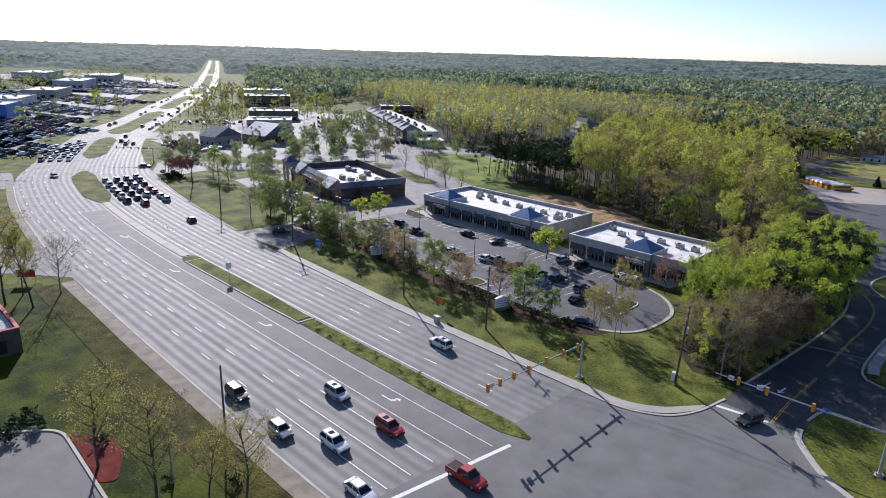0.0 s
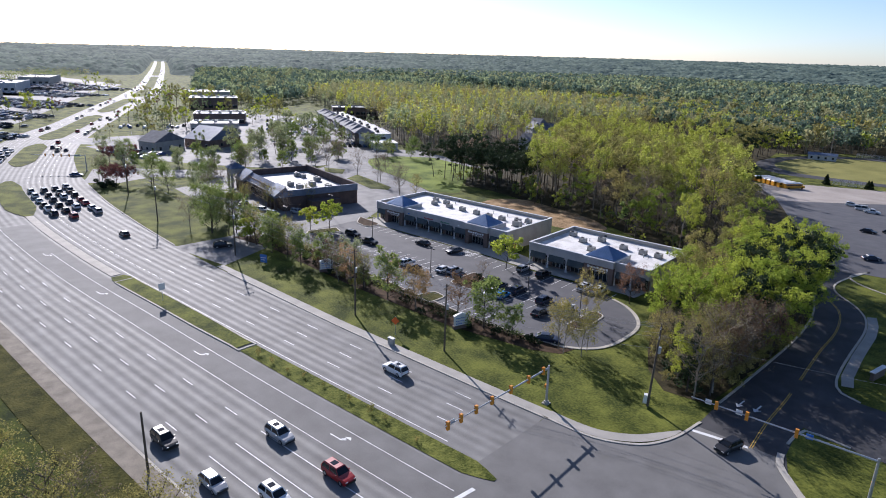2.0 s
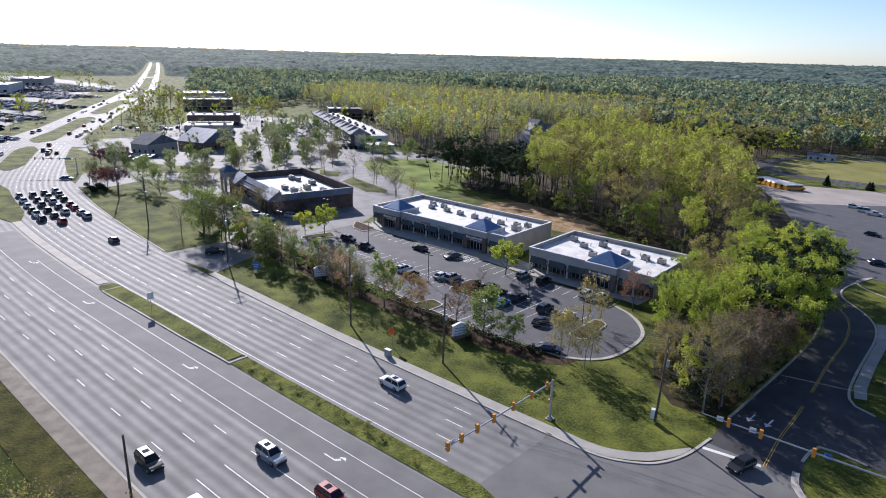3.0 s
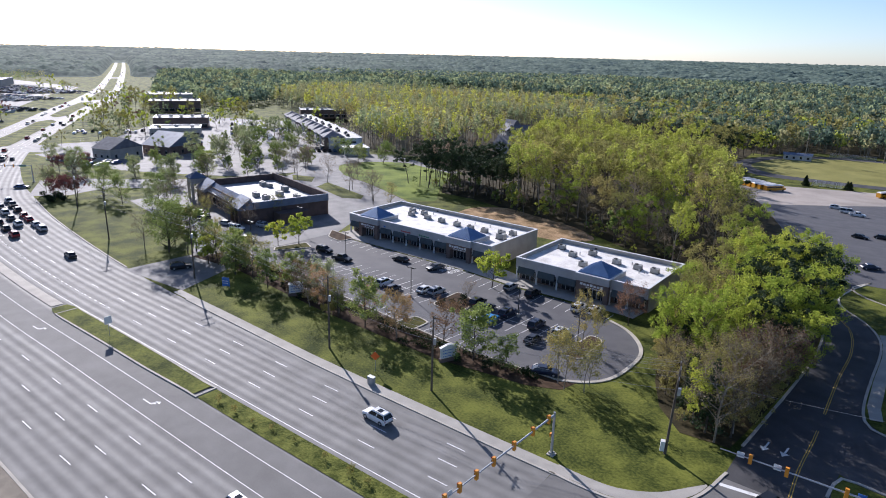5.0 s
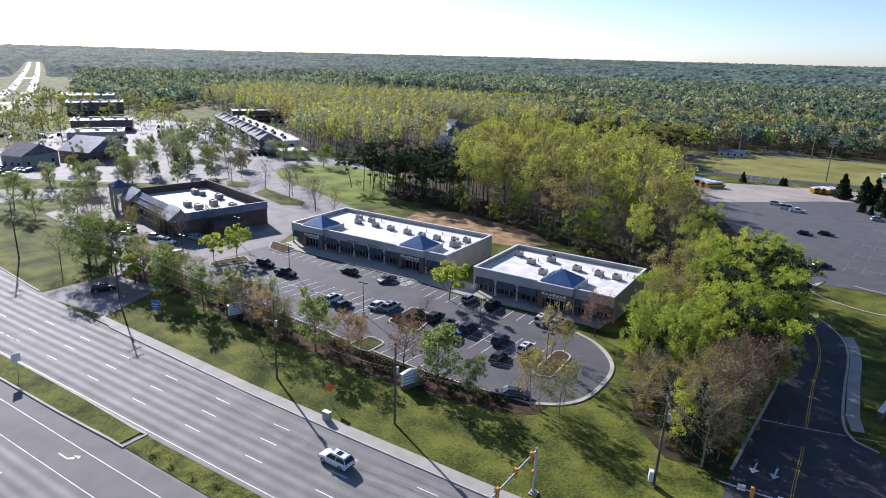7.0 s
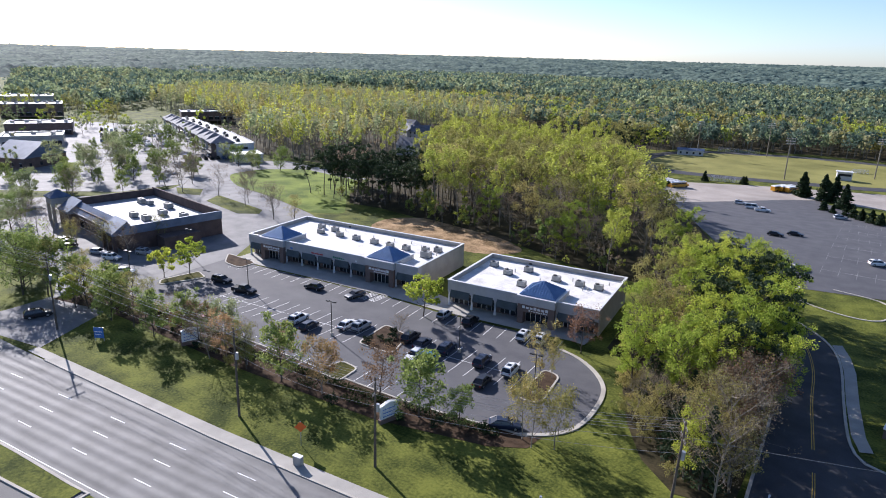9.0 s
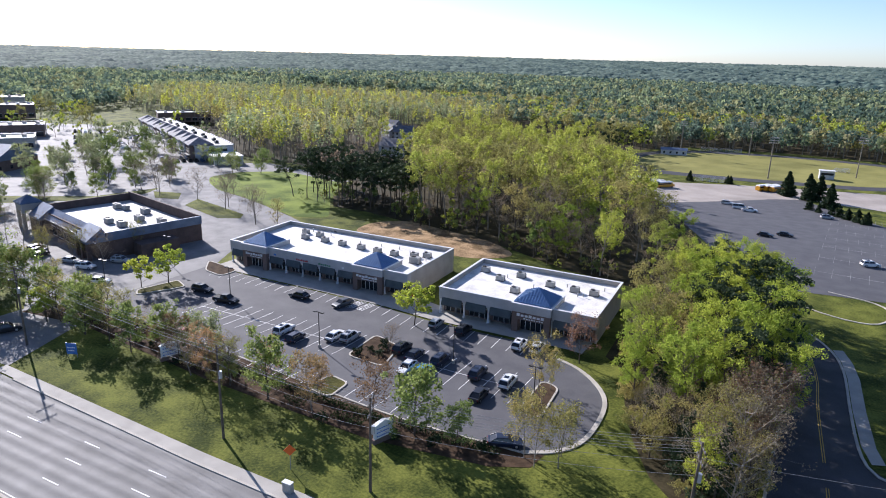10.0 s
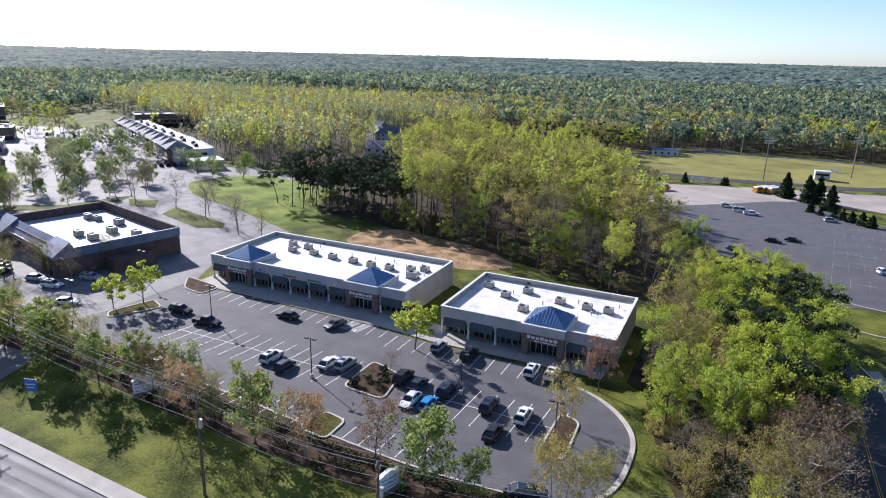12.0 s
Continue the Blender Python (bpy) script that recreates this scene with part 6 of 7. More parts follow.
def build_car(kind, colour, far=False):
    ln, w, h, bz, (c0, c1, c2, c3), wr = PROFILES[kind]
    e = thing("pickup_truck" if kind == "pickup" else "van" if kind == "van" else "car", Matrix(), "%s %s standing on asphalt" % (colour if colour != "cyan" else "bright blue", {"suv": "sport utility car", "hatch": "hatchback car", "sedan": "saloon car", "pickup": "pickup truck with an open bed", "van": "van"}[kind]), "car" if kind != "pickup" else "truck")
    hw = w / 2

    def ring(x, top, half, low=0.22):
        return [(x, -half * 0.92, low), (x, -half, low + 0.25), (x, -half, top - 0.16), (x, -half * 0.9, top), (x, half * 0.9, top), (x, half, top - 0.16), (x, half, low + 0.25), (x, half * 0.92, low)]
    x0 = -ln / 2
    tail = bz if kind != "pickup" else bz - 0.02
    secs = [ring(x0, tail - 0.22, hw * 0.86, 0.4), ring(x0 + 0.12, tail - 0.03, hw * 0.95, 0.28), ring(x0 + 0.6, tail, hw), ring(x0 + c3 - 0.2, bz, hw), ring(x0 + c3 + 0.35, bz - 0.04, hw), ring(x0 + ln - 0.35, bz - 0.16, hw * 0.96), ring(x0 + ln - 0.08, bz - 0.26, hw * 0.88, 0.3), ring(x0 + ln, bz - 0.4, hw * 0.8, 0.4)]
    part("body", loft(bmesh.new(), secs), PAINTS[colour], e, "%s painted body" % colour)

    g = hw * 0.9
    t = hw * 0.72
    pts = [(x0 + c0, -g, bz - 0.03), (x0 + c0, g, bz - 0.03), (x0 + c1, -t, h - 0.1), (x0 + c1, t, h - 0.1), (x0 + c2, -t, h - 0.1), (x0 + c2, t, h - 0.1), (x0 + c3, -g, bz - 0.03), (x0 + c3, g, bz - 0.03)]
    for nm, f in (("rear_window", (0, 2, 3, 1)), ("windscreen", (4, 6, 7, 5)), ("side_window", (0, 6, 4, 2)), ("side_window", (1, 3, 5, 7))):
        bm = bmesh.new()
        q = [Vector(pts[k]) for k in f]
        c = (Vector((x0 + (c0 + c3) / 2, 0, bz + 0.1)) - sum(q, Vector()) / 4).normalized() * 0.03
        a, b = [bm.verts.new(p) for p in q], [bm.verts.new(p + c) for p in q]
        bm.faces.new(a)
        bm.faces.new(b[::-1])
        for k in range(4):
            bm.faces.new((a[k], b[k], b[(k + 1) % 4], a[(k + 1) % 4]))
        part(nm, bm, M["carglass"], e, "dark car glass")
    bm = bmesh.new()
    box(bm, x0 + c1 - 0.05, -t - 0.02, h - 0.12, x0 + c2 + 0.08, t + 0.02, h, 0, 0.1)
    roof = part("roof", bm, PAINTS[colour], e)
    for a, b in () if far else (((c0, g, bz - 0.03), (c1, t, h - 0.06)), ((c3, g, bz - 0.03), (c2, t, h - 0.06)), (((c0 + c3) / 2, g + 0.01, bz - 0.03), ((c1 + c2) / 2, t + 0.01, h - 0.06))):
        for s in (-1, 1):
            part("pillar", tube(bmesh.new(), (x0 + a[0], a[1] * s, a[2]), (x0 + b[0], b[1] * s, b[2]), 0.05, 0.045, 5), PAINTS[colour], e)
    if kind in ("suv", "van") and not far:
        part("sunroof", boxes((x0 + c1 + 0.8, -0.4, h + 0.001, x0 + c1 + 1.6, 0.4, h + 0.012)), M["carglass"], e)
        for s in (-1, 1):
            bm = bmesh.new()
            tube(bm, (x0 + c1 + 0.1, s * (t - 0.06), h + 0.05), (x0 + c2 - 0.1, s * (t - 0.06), h + 0.05), 0.02, 0.02, 5)
            part("roof_rail", bm, M["darksteel"], e)
    if kind == "pickup":
        part("bed", boxes((x0 + 0.15, -hw * 0.8, bz - 0.016, x0 + c0 - 0.1, hw * 0.8, bz - 0.012), ), M["tyre"], e, "dark open load bed")
        for s in (-1, 1):
            part("bed_rail", boxes((x0 + 0.1, s * hw * 0.86 - 0.06, bz - 0.03, x0 + c0, s * hw * 0.86 + 0.06, bz + 0.05)), PAINTS[colour], e)
    for s in (-1, 1):
        for x in (x0 + ln * 0.19, x0 + ln * 0.81) if far else ():
            part("wheel", tube(bmesh.new(), (x, s * (hw - 0.2), wr), (x, s * (hw + 0.02), wr), wr, wr, 10), M["tyre"], e, "black tyre")
        if far:
            continue
        part("headlamp", boxes((x0 + ln - 0.14, s * hw * 0.66 - 0.16, bz - 0.42, x0 + ln - 0.02, s * hw * 0.66 + 0.16, bz - 0.27)), M["lamp_white"], e)
        part("tail_lamp", boxes((x0 + 0.01, s * hw * 0.72 - 0.13, bz - 0.4, x0 + 0.13, s * hw * 0.72 + 0.13, bz - 0.14)), M["lamp_red"], e)
        part("mirror", boxes((x0 + c3 - 0.35, s * (hw + 0.1) - 0.09, bz - 0.02, x0 + c3 - 0.2, s * (hw + 0.1) + 0.09, bz + 0.13)), PAINTS[colour], e)
        for x in (x0 + ln * 0.19, x0 + ln * 0.81):
            bm = bmesh.new()
            tube(bm, (x, s * (hw - 0.2), wr), (x, s * (hw + 0.02), wr), wr, wr, 14)
            wh = part("wheel", bm, M["tyre"], e, "black tyre")
            bm = bmesh.new()
            tube(bm, (x, s * (hw + 0.015), wr), (x, s * (hw + 0.035), wr), wr * 0.62, wr * 0.55, 10)
            part("rim", bm, M["rim"], wh)
    if far:
        return e
    part("front_bumper", boxes((x0 + ln - 0.1, -hw * 0.78, 0.32, x0 + ln + 0.03, hw * 0.78, 0.52)), M["darksteel"], e)
    part("rear_bumper", boxes((x0 - 0.03, -hw * 0.84, 0.38, x0 + 0.1, hw * 0.84, 0.55)), M["darksteel"], e)
    return e


def car(kind, colour, x, y, heading, lift=0.05, far=False):
    """heading: degrees from +x in which the bonnet points."""
    m = pose(x, y, gz(x, y) + lift, 0, 0, heading)
    key = (kind, colour, far)
    if key not in CARS:
        CARS[key] = build_car(*key)
        CARS[key].matrix_world = m
        return CARS[key]
    return copy_thing(CARS[key], m)


UP = 96.2
for k, c, x, y, a in (("suv", "black", -96.2, 32.4, 12), ("pickup", "black", -87.2, 31.4, 12), ("suv", "white", -66.2, 27.8, UP), ("hatch", "navy", -62.0, 26.6, UP), ("sedan", "white", -56.8, 31.6, UP), ("suv", "silver", -54.2, 32.8, UP),
                      ("suv", "black", -43.6, 34.6, UP), ("sedan", "navy", -40.3, 33.8, UP), ("suv", "navy", -35.6, 34.8, UP), ("sedan", "white", -38.6, 29.2, UP + 180), ("hatch", "cyan", -35.8, 29.8, UP), ("suv", "navy", -27.9, 34.4, UP), ("suv", "white", -22.4, 34.6, UP), ("sedan", "black", -24.2, 28.4, UP),
                      ("sedan", "navy", -14.6, 18.8, 30), ("hatch", "silver", -44.9, 47.4, UP), ("suv", "black", -38.9, 47.8, UP), ("suv", "white", -27.2, 48.3, UP), ("suv", "white", -23.9, 49.0, UP), ("sedan", "silver", -137.9, 26.2, 20), ("suv", "white", -130.5, 25.8, 20), ("suv", "silver", -128.7, 33.4, 20),
                      ("sedan", "red", -78.5, 15.4, UP), ("sedan", "black", -77.0, 42.4, 186), ("sedan", "grey", -66.5, 44.5, 260), ("sedan", "black", -148, 24, 110), ("suv", "blue", -151, 25, 110), ("suv", "grey", -154, 26, 110), ("sedan", "white", -118, 22, 30)):
    car(k, c, x, y, a)
# waiting and passing traffic near the junction
for k, c, x, y, a in (("suv", "black", -26.0, -46.6, 5), ("suv", "silver", -17.5, -34.6, 5), ("suv", "white", -6.6, -41.2, 5), ("hatch", "silver", -13.6, -45.5, 5), ("suv", "red", -5.4, -33.4, 5), ("pickup", "red", 9.0, -31.9, 6), ("sedan", "white", 3.6, -43.6, 5), ("suv", "white", -22.0, -11.3, 184), ("hatch", "black", 23.4, 9.5, 258), ("sedan", "black", -130, -19.0, 180)):
    car(k, c, x, y, a, 0.06)
RV = random.Random(9)
cols = ["white", "black", "silver", "grey", "navy", "silver", "grey", "white", "red"]
kinds = ["sedan", "suv", "suv", "hatch", "sedan", "pickup"]


def on_road(s, off, away):
    p, q = at(s, off), at(s + 3, off)
    a = math.degrees(math.atan2(q.y - p.y, q.x - p.x))
    car(RV.choice(kinds), RV.choice(cols), p.x, p.y, a if away else a + 180, 0.07, p.x < -250)


for off in (6.0, 9.8, 13.4, 17.0):
    s = s_of(-158 - RV.uniform(0, 16))
    while s < s_of(-208):
        on_road(s, off, True)
        s += RV.uniform(6.2, 9.5)
for off in (-8, -11.5, -15, -18.5):
    s = s_of(-258)
    while s < s_of(-300):
        on_road(s, off, False)
        s += RV.uniform(7, 12)
for i in range(96):
    s = s_of(-300) + (RV.random() ** 1.4) * 1500
    off = RV.choice([-14.5, -11, -8, 8, 11, 14.5])
    on_road(s, off, off > 0)
for k, c, x, y, a in (("sedan", "blue", -228, -6, 60), ("sedan", "blue", -222, -40, 5), ("sedan", "grey", -230, 8, 60), ("suv", "black", -104, -3, 70)):
    car(k, c, x, y, a, 0.07)
for k, c, x, y, a in (("suv", "white", -24.3, 234.5, 10), ("van", "white", -18.3, 226, 10), ("pickup", "white", -13.8, 221.5, 15), ("suv", "silver", 12.2, 231, 25), ("sedan", "black", 3, 176, 0), ("sedan", "black", -2, 170, 0), ("suv", "white", 26, 150, 30), ("sedan", "navy", 9, 130, 40), ("sedan", "grey", -10, 150, 0)):
    car(k, c, x, y, a, 0.08)


def parked_field(name, blocks, label):
    """Packed rows of parked cars, too far to pick apart: joined low car shapes."""
    for colour in ("white", "black", "silver", "grey", "navy", "blue"):
        bm = bmesh.new()
        for x, y, w, d, a in blocks:
            rm = Matrix.Rotation(radians(a), 3, "Z")
            for i in range(int(w / 2.8)):
                for j in range(int(d / 9)):
                    if RV.random() < 1 / 6:
                        c = Vector((x, y, 0)) + rm @ Vector((i * 2.8, j * 9, 0))
                        n = len(bm.verts)
                        z = gz(c.x, c.y) + 0.1
                        box(bm, -0.9, -2.3, 0.2, 0.9, 2.3, 0.95, 0, 0.06)
                        box(bm, -0.8, -1.3, 0.95, 0.8, 1.5, 1.5, 0, 0.3)
                        bm.verts.ensure_lookup_table()
                        for v in bm.verts[n:]:
                            v.co = rm @ v.co + Vector((c.x, c.y, z))
        tagged(new(name, finish(name, bm, PAINTS[colour])), colour + " cars in packed rows on an asphalt yard", "parked cars", kind="stuff")


parked_field("parked_cars", [(-470, -50, 80, 50, 22), (-560, -30, 110, 50, 22), (-660, 0, 130, 60, 22), (-800, 40, 150, 60, 22), (-980, 100, 180, 60, 22), (-330, -60, 60, 30, 22), (-300, 150, 40, 30, 154), (-420, -90, 100, 80, 22), (-330, -110, 70, 60, 22), (-620, -110, 130, 90, 22), (-720, -50, 140, 60, 22), (-930, 60, 180, 80, 22), (-330, 130, 26, 90, 62), (-250, 128, 24, 18, 62), (-355, 160, 60, 40, 62), (-300, 20, 40, 20, 20), (-390, 60, 40, 24, 62)], "packed rows")
# school buses
for x, y, a in ((-17.5, 293, 60), (-11.5, 294.5, 60), (-14.5, 295, 60), (-60.9, 264.4, 55), (-64, 266, 55), (-67, 268, 55), (-70, 270, 55), (-57.5, 263, 55), (-73, 272, 55), (-76, 274, 55)):
    e = thing("school_bus", pose(x, y, gz(x, y) + 0.05, 0, 0, a), "yellow school bus with a white roof in the bus yard", "bus", "school buses")
    part("body", boxes((-5, -1.2, 0.45, 4.0, 1.2, 2.5), (4.0, -1.05, 0.45, 5.4, 1.05, 1.5)), M["busyellow"], e)
    part("roof", boxes((-5, -1.2, 2.5, 4.0, 1.2, 2.95, 0, 0.25)), M["signwhite"], e, "white roof")
    part("window_band", boxes((-4.7, -1.22, 1.65, 3.4, 1.22, 2.3), (3.95, -1.0, 1.6, 4.04, 1.0, 2.4)), M["carglass"], e)
    for s in (-1, 1):
        for wx in (-3, 3.9):
            bm = bmesh.new()
            tube(bm, (wx, s * 0.9, 0.48), (wx, s * 1.22, 0.48), 0.48, 0.48, 12)
            part("wheel", bm, M["tyre"], e)


# ---- poles, wires, signals, signs ----
def utility_pole(x, y, h, along, lean=0.0, arms=2, box_low=False):
    e = thing("utility_pole", pose(x, y, gz(x, y), 0, lean, along), "weathered wooden utility pole with crossarms", "utility pole", "utility poles")
    bm = bmesh.new()
    tube(bm, (0, 0, -0.5), (0, 0, h), 0.19, 0.12, 10)
    part("pole", bm, M["wood"], e)
    for k in range(arms):
        z = h - 0.6 - 1.5 * k
        part("crossarm", boxes((-0.06, -1.25, z, 0.06, 1.25, z + 0.13)), M["wood"], e)
        for yy in (-1.1, -0.55, 0.55, 1.1):
            bm = bmesh.new()
            tube(bm, (0, yy, z + 0.13), (0, yy, z + 0.35), 0.05, 0.03, 6)
            part("insulator", bm, M["steel"], e)
    bm = bmesh.new()
    tube(bm, (0.32, 0, h - 4.6), (0.32, 0, h - 3.6), 0.24, 0.24, 10)
    part("transformer", bm, M["steel"], e)
    if box_low:
        part("meter_box", boxes((-0.75, -0.35, 0.5, -0.2, 0.35, 1.9)), M["signwhite"], e)
        part("bracket", boxes((-0.2, -0.05, 1.0, 0.0, 0.05, 1.1)), M["steel"], e)
    return e


POLES = [(-182, -1.5, 14.2), (-140, -6.6, 14.2), (-95.5, -3.6, 14.2), (-45.6, -2.5, 13.6), (-22.7, 0.2, 12.5), (10.2, 11.5, 13.5)]
for i, (x, y, h) in enumerate(POLES):
    utility_pole(x, y, h, 4 if i < 4 else 25, 2.0 if i == 5 else 0.4, 2 if i != 3 else 1, i == 5)


def wire(a, b, sag, name="power_line"):
    cu = bpy.data.curves.new(name, "CURVE")
    cu.dimensions = "3D"
    cu.bevel_depth = 0.016
    sp = cu.splines.new("POLY")
    sp.points.add(20)
    for i, p in enumerate(sp.points):
        u = i / 20
        q = Vector(a).lerp(Vector(b), u)
        p.co = (q.x, q.y, q.z - 4 * sag * u * (1 - u), 1)
    cu.materials.append(M["wire"])
    tagged(new(name, cu), "thin sagging overhead power line", "power line", "power lines")


for (x0, y0, h0), (x1, y1, h1) in zip(POLES, POLES[1:]):
    for dy, dz in ((-1.1, -0.25), (-0.5, -0.25), (0.5, -0.25), (1.1, -0.25), (-0.9, -1.75), (0.9, -1.75), (0.15, -4.0)):
        wire((x0, y0 + dy, gz(x0, y0) + h0 + dz), (x1, y1 + dy, gz(x1, y1) + h1 + dz), 0.9)
wire((10.2, 11.5, 11.5), (60, 30, 12), 0.8)
wire((-182, -1.5, 13.8), (-250, 22, 13.5), 1.5)
wire((-182, -0.5, 13.8), (-250, 23, 13.5), 1.5)


def signal_head(bm_parent, x, z):
    g = part("signal_head", boxes((x - 0.2, -0.16, z - 0.62, x + 0.2, 0.16, z + 0.55)), M["orange"], bm_parent, "orange yellow traffic signal housing")
    for k, m in enumerate(("lamp_red", "fan", "fan")):
        for s in (-1,):
            bm = bmesh.new()
            tube(bm, (x, s * 0.16, z + 0.34 - k * 0.37), (x, s * 0.3, z + 0.34 - k * 0.37), 0.15, 0.15, 10)
            part("lens_hood", bm, M["fan"] if k else M["lamp_red"], g)


def mast_arm(x, y, along, h, reach, heads, signs, label):
    e = thing("traffic_signal", pose(x, y, gz(x, y), 0, 0, along), label, "traffic signal", "traffic signals")
    bm = bmesh.new()
    tube(bm, (0, 0, 0.3), (0, 0, h + 0.4), 0.2, 0.15, 12)
    part("post", bm, M["steel"], e)
    part("base", boxes((-0.5, -0.5, -0.2, 0.5, 0.5, 0.15), (-0.3, -0.3, 0.15, 0.3, 0.3, 0.45)), M["concrete"], e)
    bm = bmesh.new()
    tube(bm, (0.1, 0, h), (reach, 0, h + 0.45), 0.14, 0.06, 10)
    part("arm", bm, M["steel"], e)
    for u in heads:
        signal_head(e, u, h + 0.45 * u / reach)
    for u, m, w in signs:
        part("sign_plate", boxes((u - w, -0.2, h + 0.45 * u / reach - 0.35, u + w, -0.16, h + 0.45 * u / reach + 0.35)), M[m], e)
    part("pedestrian_signal", boxes((-0.2, -0.42, 2.6, 0.2, -0.18, 3.1)), M["orange"], e)
    return e


mast_arm(0, 0, 275.2, 5.9, 22.9, (5.2, 9.4, 13.6, 16.9, 19.9, 22.4, 1.4), ((21.4, "signwhite", 0.4),), "galvanised traffic signal mast with an arm over the highway")
mast_arm(39.4, 11.2, 189.5, 6.1, 21.5, (8.6, 14.4, 18.2), ((7.2, "signblue", 0.4), (15.4, "signwhite", 0.4), (19.3, "signwhite", 0.4)), "galvanised traffic signal mast with an arm over the side road")
mast_arm(-237.5, 0.2, -125, 6.2, 20.3, (6, 9, 12, 15), ((3, "signgreen", 1.2),), "galvanised traffic signal mast at the far junction")
mast_arm(-238, -56, 60, 6.2, 15, (6, 9, 12), ((3, "signgreen", 1.2),), "galvanised traffic signal mast at the far junction")

e = thing("wooden_post", pose(-21.0, -50.4, 0), "bare wooden post at the footpath edge", "post")
bm = bmesh.new()
tube(bm, (0, 0, -0.3), (0, 0, 8.5), 0.16, 0.12, 10)
part("post", bm, M["wood"], e)


def post_sign(x, y, turn, w, h, low, plate, label, posts=1, name="road_sign", diamond=False):
    e = thing(name, pose(x, y, gz(x, y), 0, 0, turn), label, "sign")
    for k in range(posts):
        px = 0 if posts == 1 else (-w / 2 + 0.1 if k == 0 else w / 2 - 0.1)
        bm = bmesh.new()
        tube(bm, (px, 0.04, -0.3), (px, 0.04, low + h), 0.05, 0.05, 6)
        part("post", bm, M["steel"], e)
    bm = bmesh.new()
    if diamond:
        box(bm, -w / 2, -0.03, -w / 2, w / 2, 0.0, w / 2)
        bmesh.ops.rotate(bm, verts=bm.verts, cent=(0, 0, 0), matrix=Matrix.Rotation(radians(45), 3, "Y"))
        bmesh.ops.translate(bm, verts=bm.verts, vec=(0, 0, low + h / 2))
    else:
        box(bm, -w / 2, -0.03, low, w / 2, 0.0, low + h)
    part("plate", bm, M[plate], e)
    return e


post_sign(-75.7, -28.6, 96, 1.3, 1.4, 2.6, "signwhite", "white road sign on a post in the median")
post_sign(-33.4, -2.2, 40, 1.1, 1.6, 2.0, "signorange", "orange diamond warning sign on a post", diamond=True)
post_sign(-97.5, -64.3, 60, 3.6, 1.7, 1.4, "red", "red sign board beside the drive", 2)
e = post_sign(-84.8, -1.5, 30, 1.8, 2.0, 0.6, "signblue", "blue estate sign board between two white posts", 2, "sign_board")
bm = bmesh.new()
bars(bm, -0.7, 0.7, -0.035, 1.7, 0.2, 5)
bars(bm, -0.6, 0.5, -0.035, 1.2, 0.15, 6)
part("lettering", bm, M["signwhite"], e)


def shop_sign(x, y, turn):
    e = thing("monument_sign", pose(x, y, gz(x, y), 0, 0, turn), "white shop directory sign with a small gable on a brick base", "sign")
    part("base", boxes((-1.7, -0.35, -0.2, 1.7, 0.35, 0.7)), M["brick"], e)
    part("panel", boxes((-1.5, -0.2, 0.7, 1.5, 0.2, 2.7)), M["signwhite"], e)
    bm = bmesh.new()
    pts = [(-1.7, -0.3, 2.7), (1.7, -0.3, 2.7), (0, -0.3, 3.2), (-1.7, 0.3, 2.7), (1.7, 0.3, 2.7), (0, 0.3, 3.2)]
    for f in ((0, 1, 2), (5, 4, 3), (0, 2, 5, 3), (1, 4, 5, 2), (0, 3, 4, 1)):
        bm.faces.new([bm.verts.new(pts[k]) for k in f])
    part("gable", bm, M["signwhite"], e)
    bm = bmesh.new()
    for r in range(3):
        bars(bm, -1.2, 0.9, -0.205, 1.0 + r * 0.55, 0.14, 6)
    part("lettering", bm, M["signblue"], e)


shop_sign(-71.5, 7.6, 70)
shop_sign(-28.2, 9.6, 75)
e = thing("utility_cabinet", pose(-30.5, -5.4, gz(-30.5, -5.4) + 0.1, 0, 0, 6), "pale grey utility cabinet beside the footpath", "cabinet")
part("housing", boxes((-0.6, -0.3, 0, 0.6, 0.3, 1.25)), M["unit"], e)
part("lid", boxes((-0.65, -0.35, 1.25, 0.65, 0.35, 1.32)), M["steel"], e)
e = thing("street_furniture", pose(-33, -71.4, 0), "small grey box on the grass bank", "box")
part("housing", boxes((-0.4, -0.3, 0, 0.4, 0.3, 0.9)), M["unit"], e)


def lot_lamp(x, y):
    e = thing("car_park_lamp", pose(x, y, gz(x, y), 0, 0, 6), "dark bronze lamp post with two heads in the car park", "lamp post", "car park lamps")
    bm = bmesh.new()
    tube(bm, (0, 0, 0), (0, 0, 0.7), 0.3, 0.3, 12)
    part("base", bm, M["concrete"], e)
    bm = bmesh.new()
    tube(bm, (0, 0, 0.7), (0, 0, 7.0), 0.09, 0.07, 8)
    part("post", bm, M["darksteel"], e)
    for s in (-1, 1):
        part("arm", boxes((min(0, s * 0.5), -0.03, 6.85, max(0, s * 0.5), 0.03, 6.92)), M["darksteel"], e)
        part("lamp_head", boxes((s * 0.75 - 0.32, -0.22, 6.82, s * 0.75 + 0.32, 0.22, 7.02)), M["darksteel"], e)


for x, y in ((-56.2, 26.8), (-88.3, 33.5), (-33.6, 35.8), (-16, 30.5), (-119, 40), (-112, 20)):
    lot_lamp(x, y)


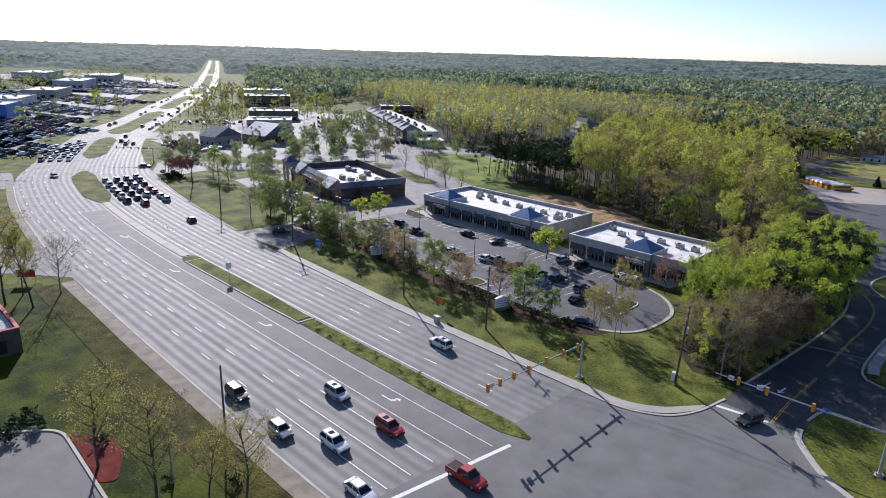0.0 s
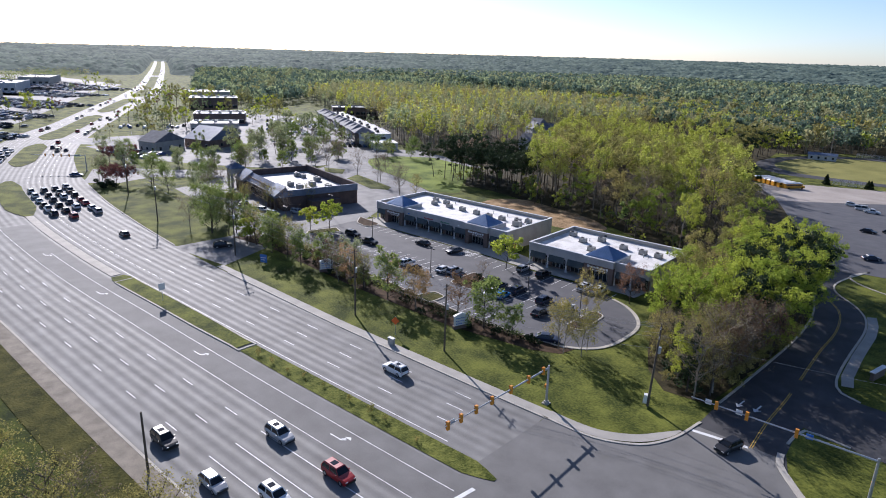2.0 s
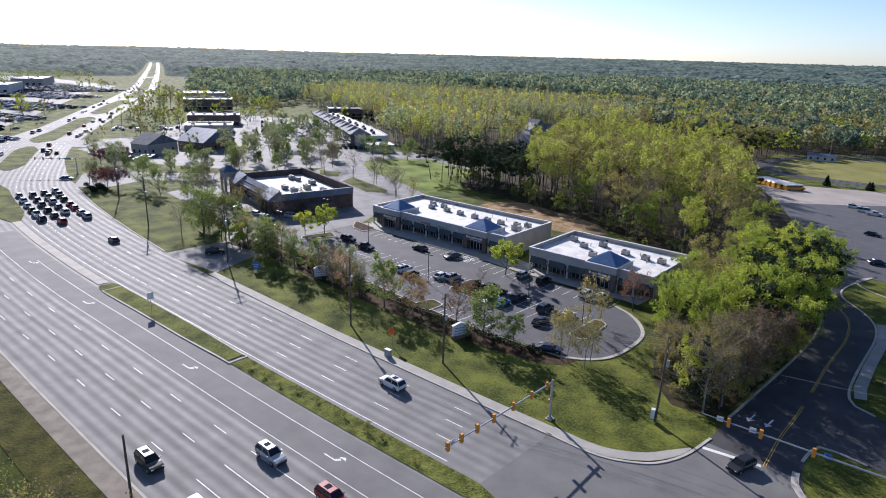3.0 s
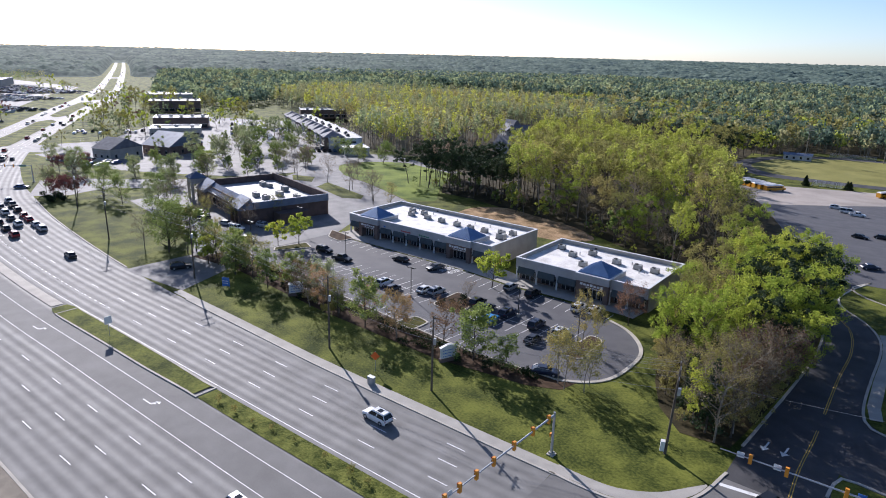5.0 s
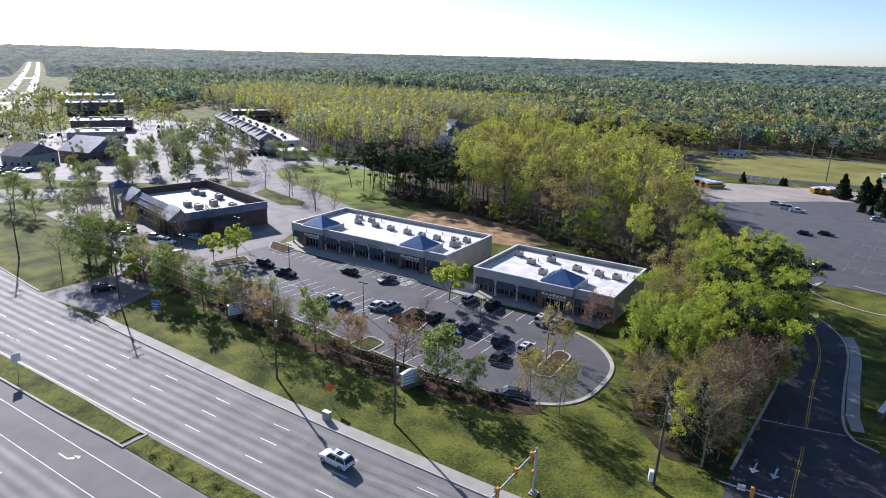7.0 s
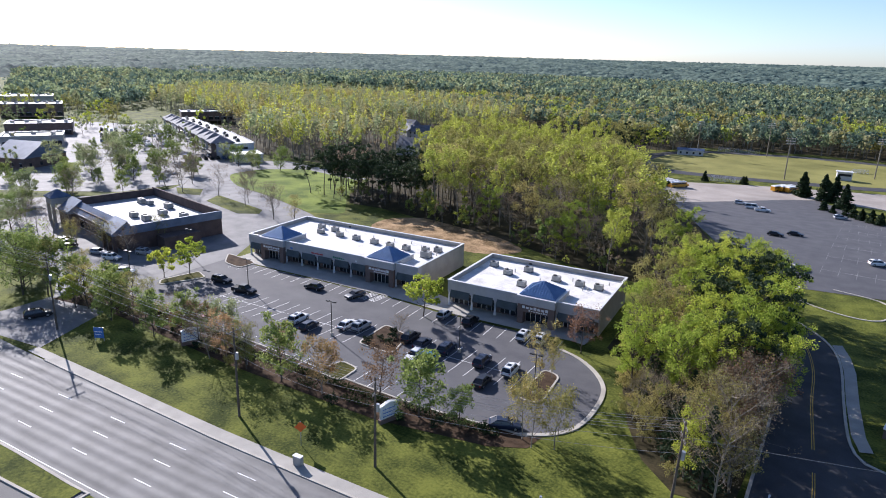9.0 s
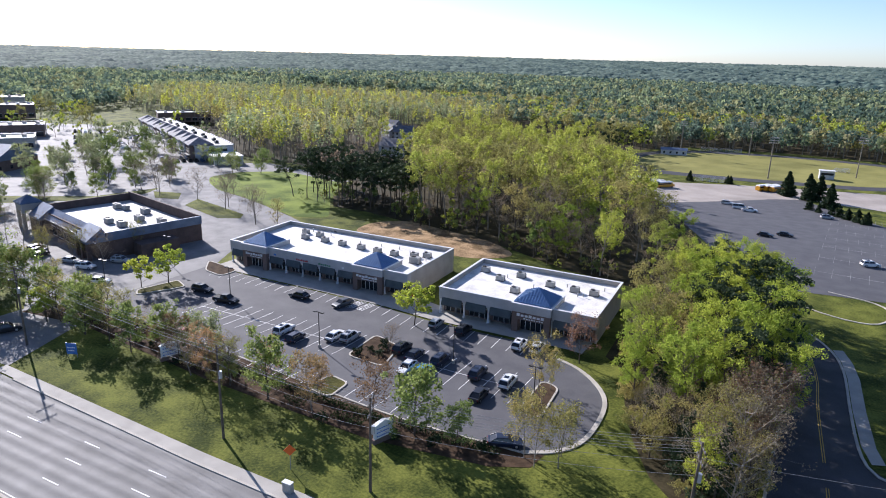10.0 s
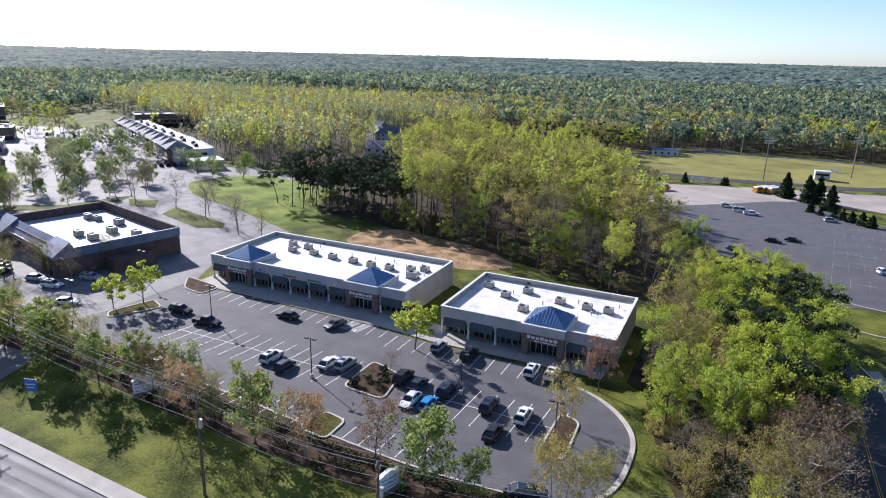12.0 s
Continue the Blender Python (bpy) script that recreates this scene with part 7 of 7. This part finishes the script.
# ---- school field ----
def floodlight(x, y, h):
    e = thing("floodlight_mast", pose(x, y, gz(x, y), 0, 0, 20), "tall grey floodlight mast with three rows of lamps", "floodlight", "floodlights")
    bm = bmesh.new()
    tube(bm, (0, 0, -0.5), (0, 0, h), 0.35, 0.18, 10)
    part("mast", bm, M["palebark"], e)
    for r in range(3):
        part("crossbar", boxes((-2.2, -0.08, h - 0.4 - r * 1.3, 2.2, 0.08, h - 0.25 - r * 1.3)), M["steel"], e)
        for k in range(6):
            bm = bmesh.new()
            x0 = -2 + k * 0.8
            tube(bm, (x0, -0.1, h - 0.1 - r * 1.3), (x0, -0.5, h - 0.3 - r * 1.3), 0.2, 0.38, 8)
            part("lamp", bm, M["unit"], e)


for x, y in ((-81, 391), (-43.2, 418), (-20.7, 331), (18.8, 367.6), (34, 330), (70, 350)):
    floodlight(x, y, 22)
e = thing("press_box", pose(5.2, 352, -9.5, 0, 0, 10), "small white press box beside the track", "press box")
part("wall", boxes((-3.5, -2, 0, 3.5, 2, 4.5)), M["siding"], e)
part("roof", boxes((-3.9, -2.4, 4.5, 3.9, 2.4, 4.8)), M["cap"], e)
part("window", boxes((-3, -2.05, 2.4, 3, -1.98, 3.6)), M["glass"], e)
gable_house("field_house", Matrix.Translation((-92, 385, -9.5)) @ pose(0, 0, 0, 0, 0, 15), 16, 6, 3.2, 1.4, M["siding"], M["slateblue"], "low white field house with a blue roof", cat="field house")
for x, y, a, w in ((-44, 299, 8, 14), (-62, 424, 8, 26), (10, 388, 200, 8)):
    e = thing("bleachers", pose(x, y, -9.5, 0, 0, a), "grey metal bleachers beside the playing field", "bleachers")
    for k in range(6):
        part("bench", boxes((-w / 2, k * 0.75, 0.35 + k * 0.4, w / 2, k * 0.75 + 0.4, 0.42 + k * 0.4)), M["steel"], e)
    for k in range(5):
        part("frame", boxes((-w / 2 + k * w / 4 - 0.06, 0, 0, -w / 2 + k * w / 4 + 0.06, 4.2, 0.3)), M["steel"], e)
        part("upright", boxes((-w / 2 + k * w / 4 - 0.06, 3.7, 0.3, -w / 2 + k * w / 4 + 0.06, 3.9, 2.3)), M["steel"], e)
# south-west forecourt with mulch bed
sheet("forecourt", rounded([(-36, -76.5), (-31.5, -68.6), (-9, -66.8), (-6, -88), (-36, -94)], 2.5), 0.06, M["turn"], "grey asphalt forecourt with a rounded kerb", "car park")
structure("kerb", kerb_strip(bmesh.new(), rounded([(-36, -76.5), (-31.5, -68.6), (-9, -66.8), (-6, -88), (-36, -94)], 2.5), 0.4, 0.2, True), M["concrete"], "concrete kerb round the forecourt", "kerb")
sheet("mulch_bed", rounded([(-30.2, -68.1), (-25.6, -63.6), (-21.4, -63.2), (-15.8, -65.2), (-16.4, -67.1)], 1.5), 0.09, M["redmulch"], "red mulch bed at the forecourt edge", "bed")
sheet("pavement", [(27.2, 43.6), (25.9, 48), (24.6, 58.4), (23.5, 70.4), (22.4, 76.6), (20.8, 81.6), (22.4, 82.6), (24.1, 77.2), (25.3, 70.8), (26.4, 58.8), (27.7, 48.4), (28.8, 44.4)], 0.12, M["walk"], "concrete footpath beside the side road", "pavement")
e = thing("entrance_wall", pose(30.2, 52, gz(30, 52), 0, 0, 82), "low brown brick entrance wall with pale capping", "wall")
part("wall", boxes((-2.2, -0.3, -0.3, 2.2, 0.3, 1.5)), M["brick"], e)
part("capping", boxes((-2.4, -0.4, 1.5, 2.4, 0.4, 1.65)), M["cap"], e)
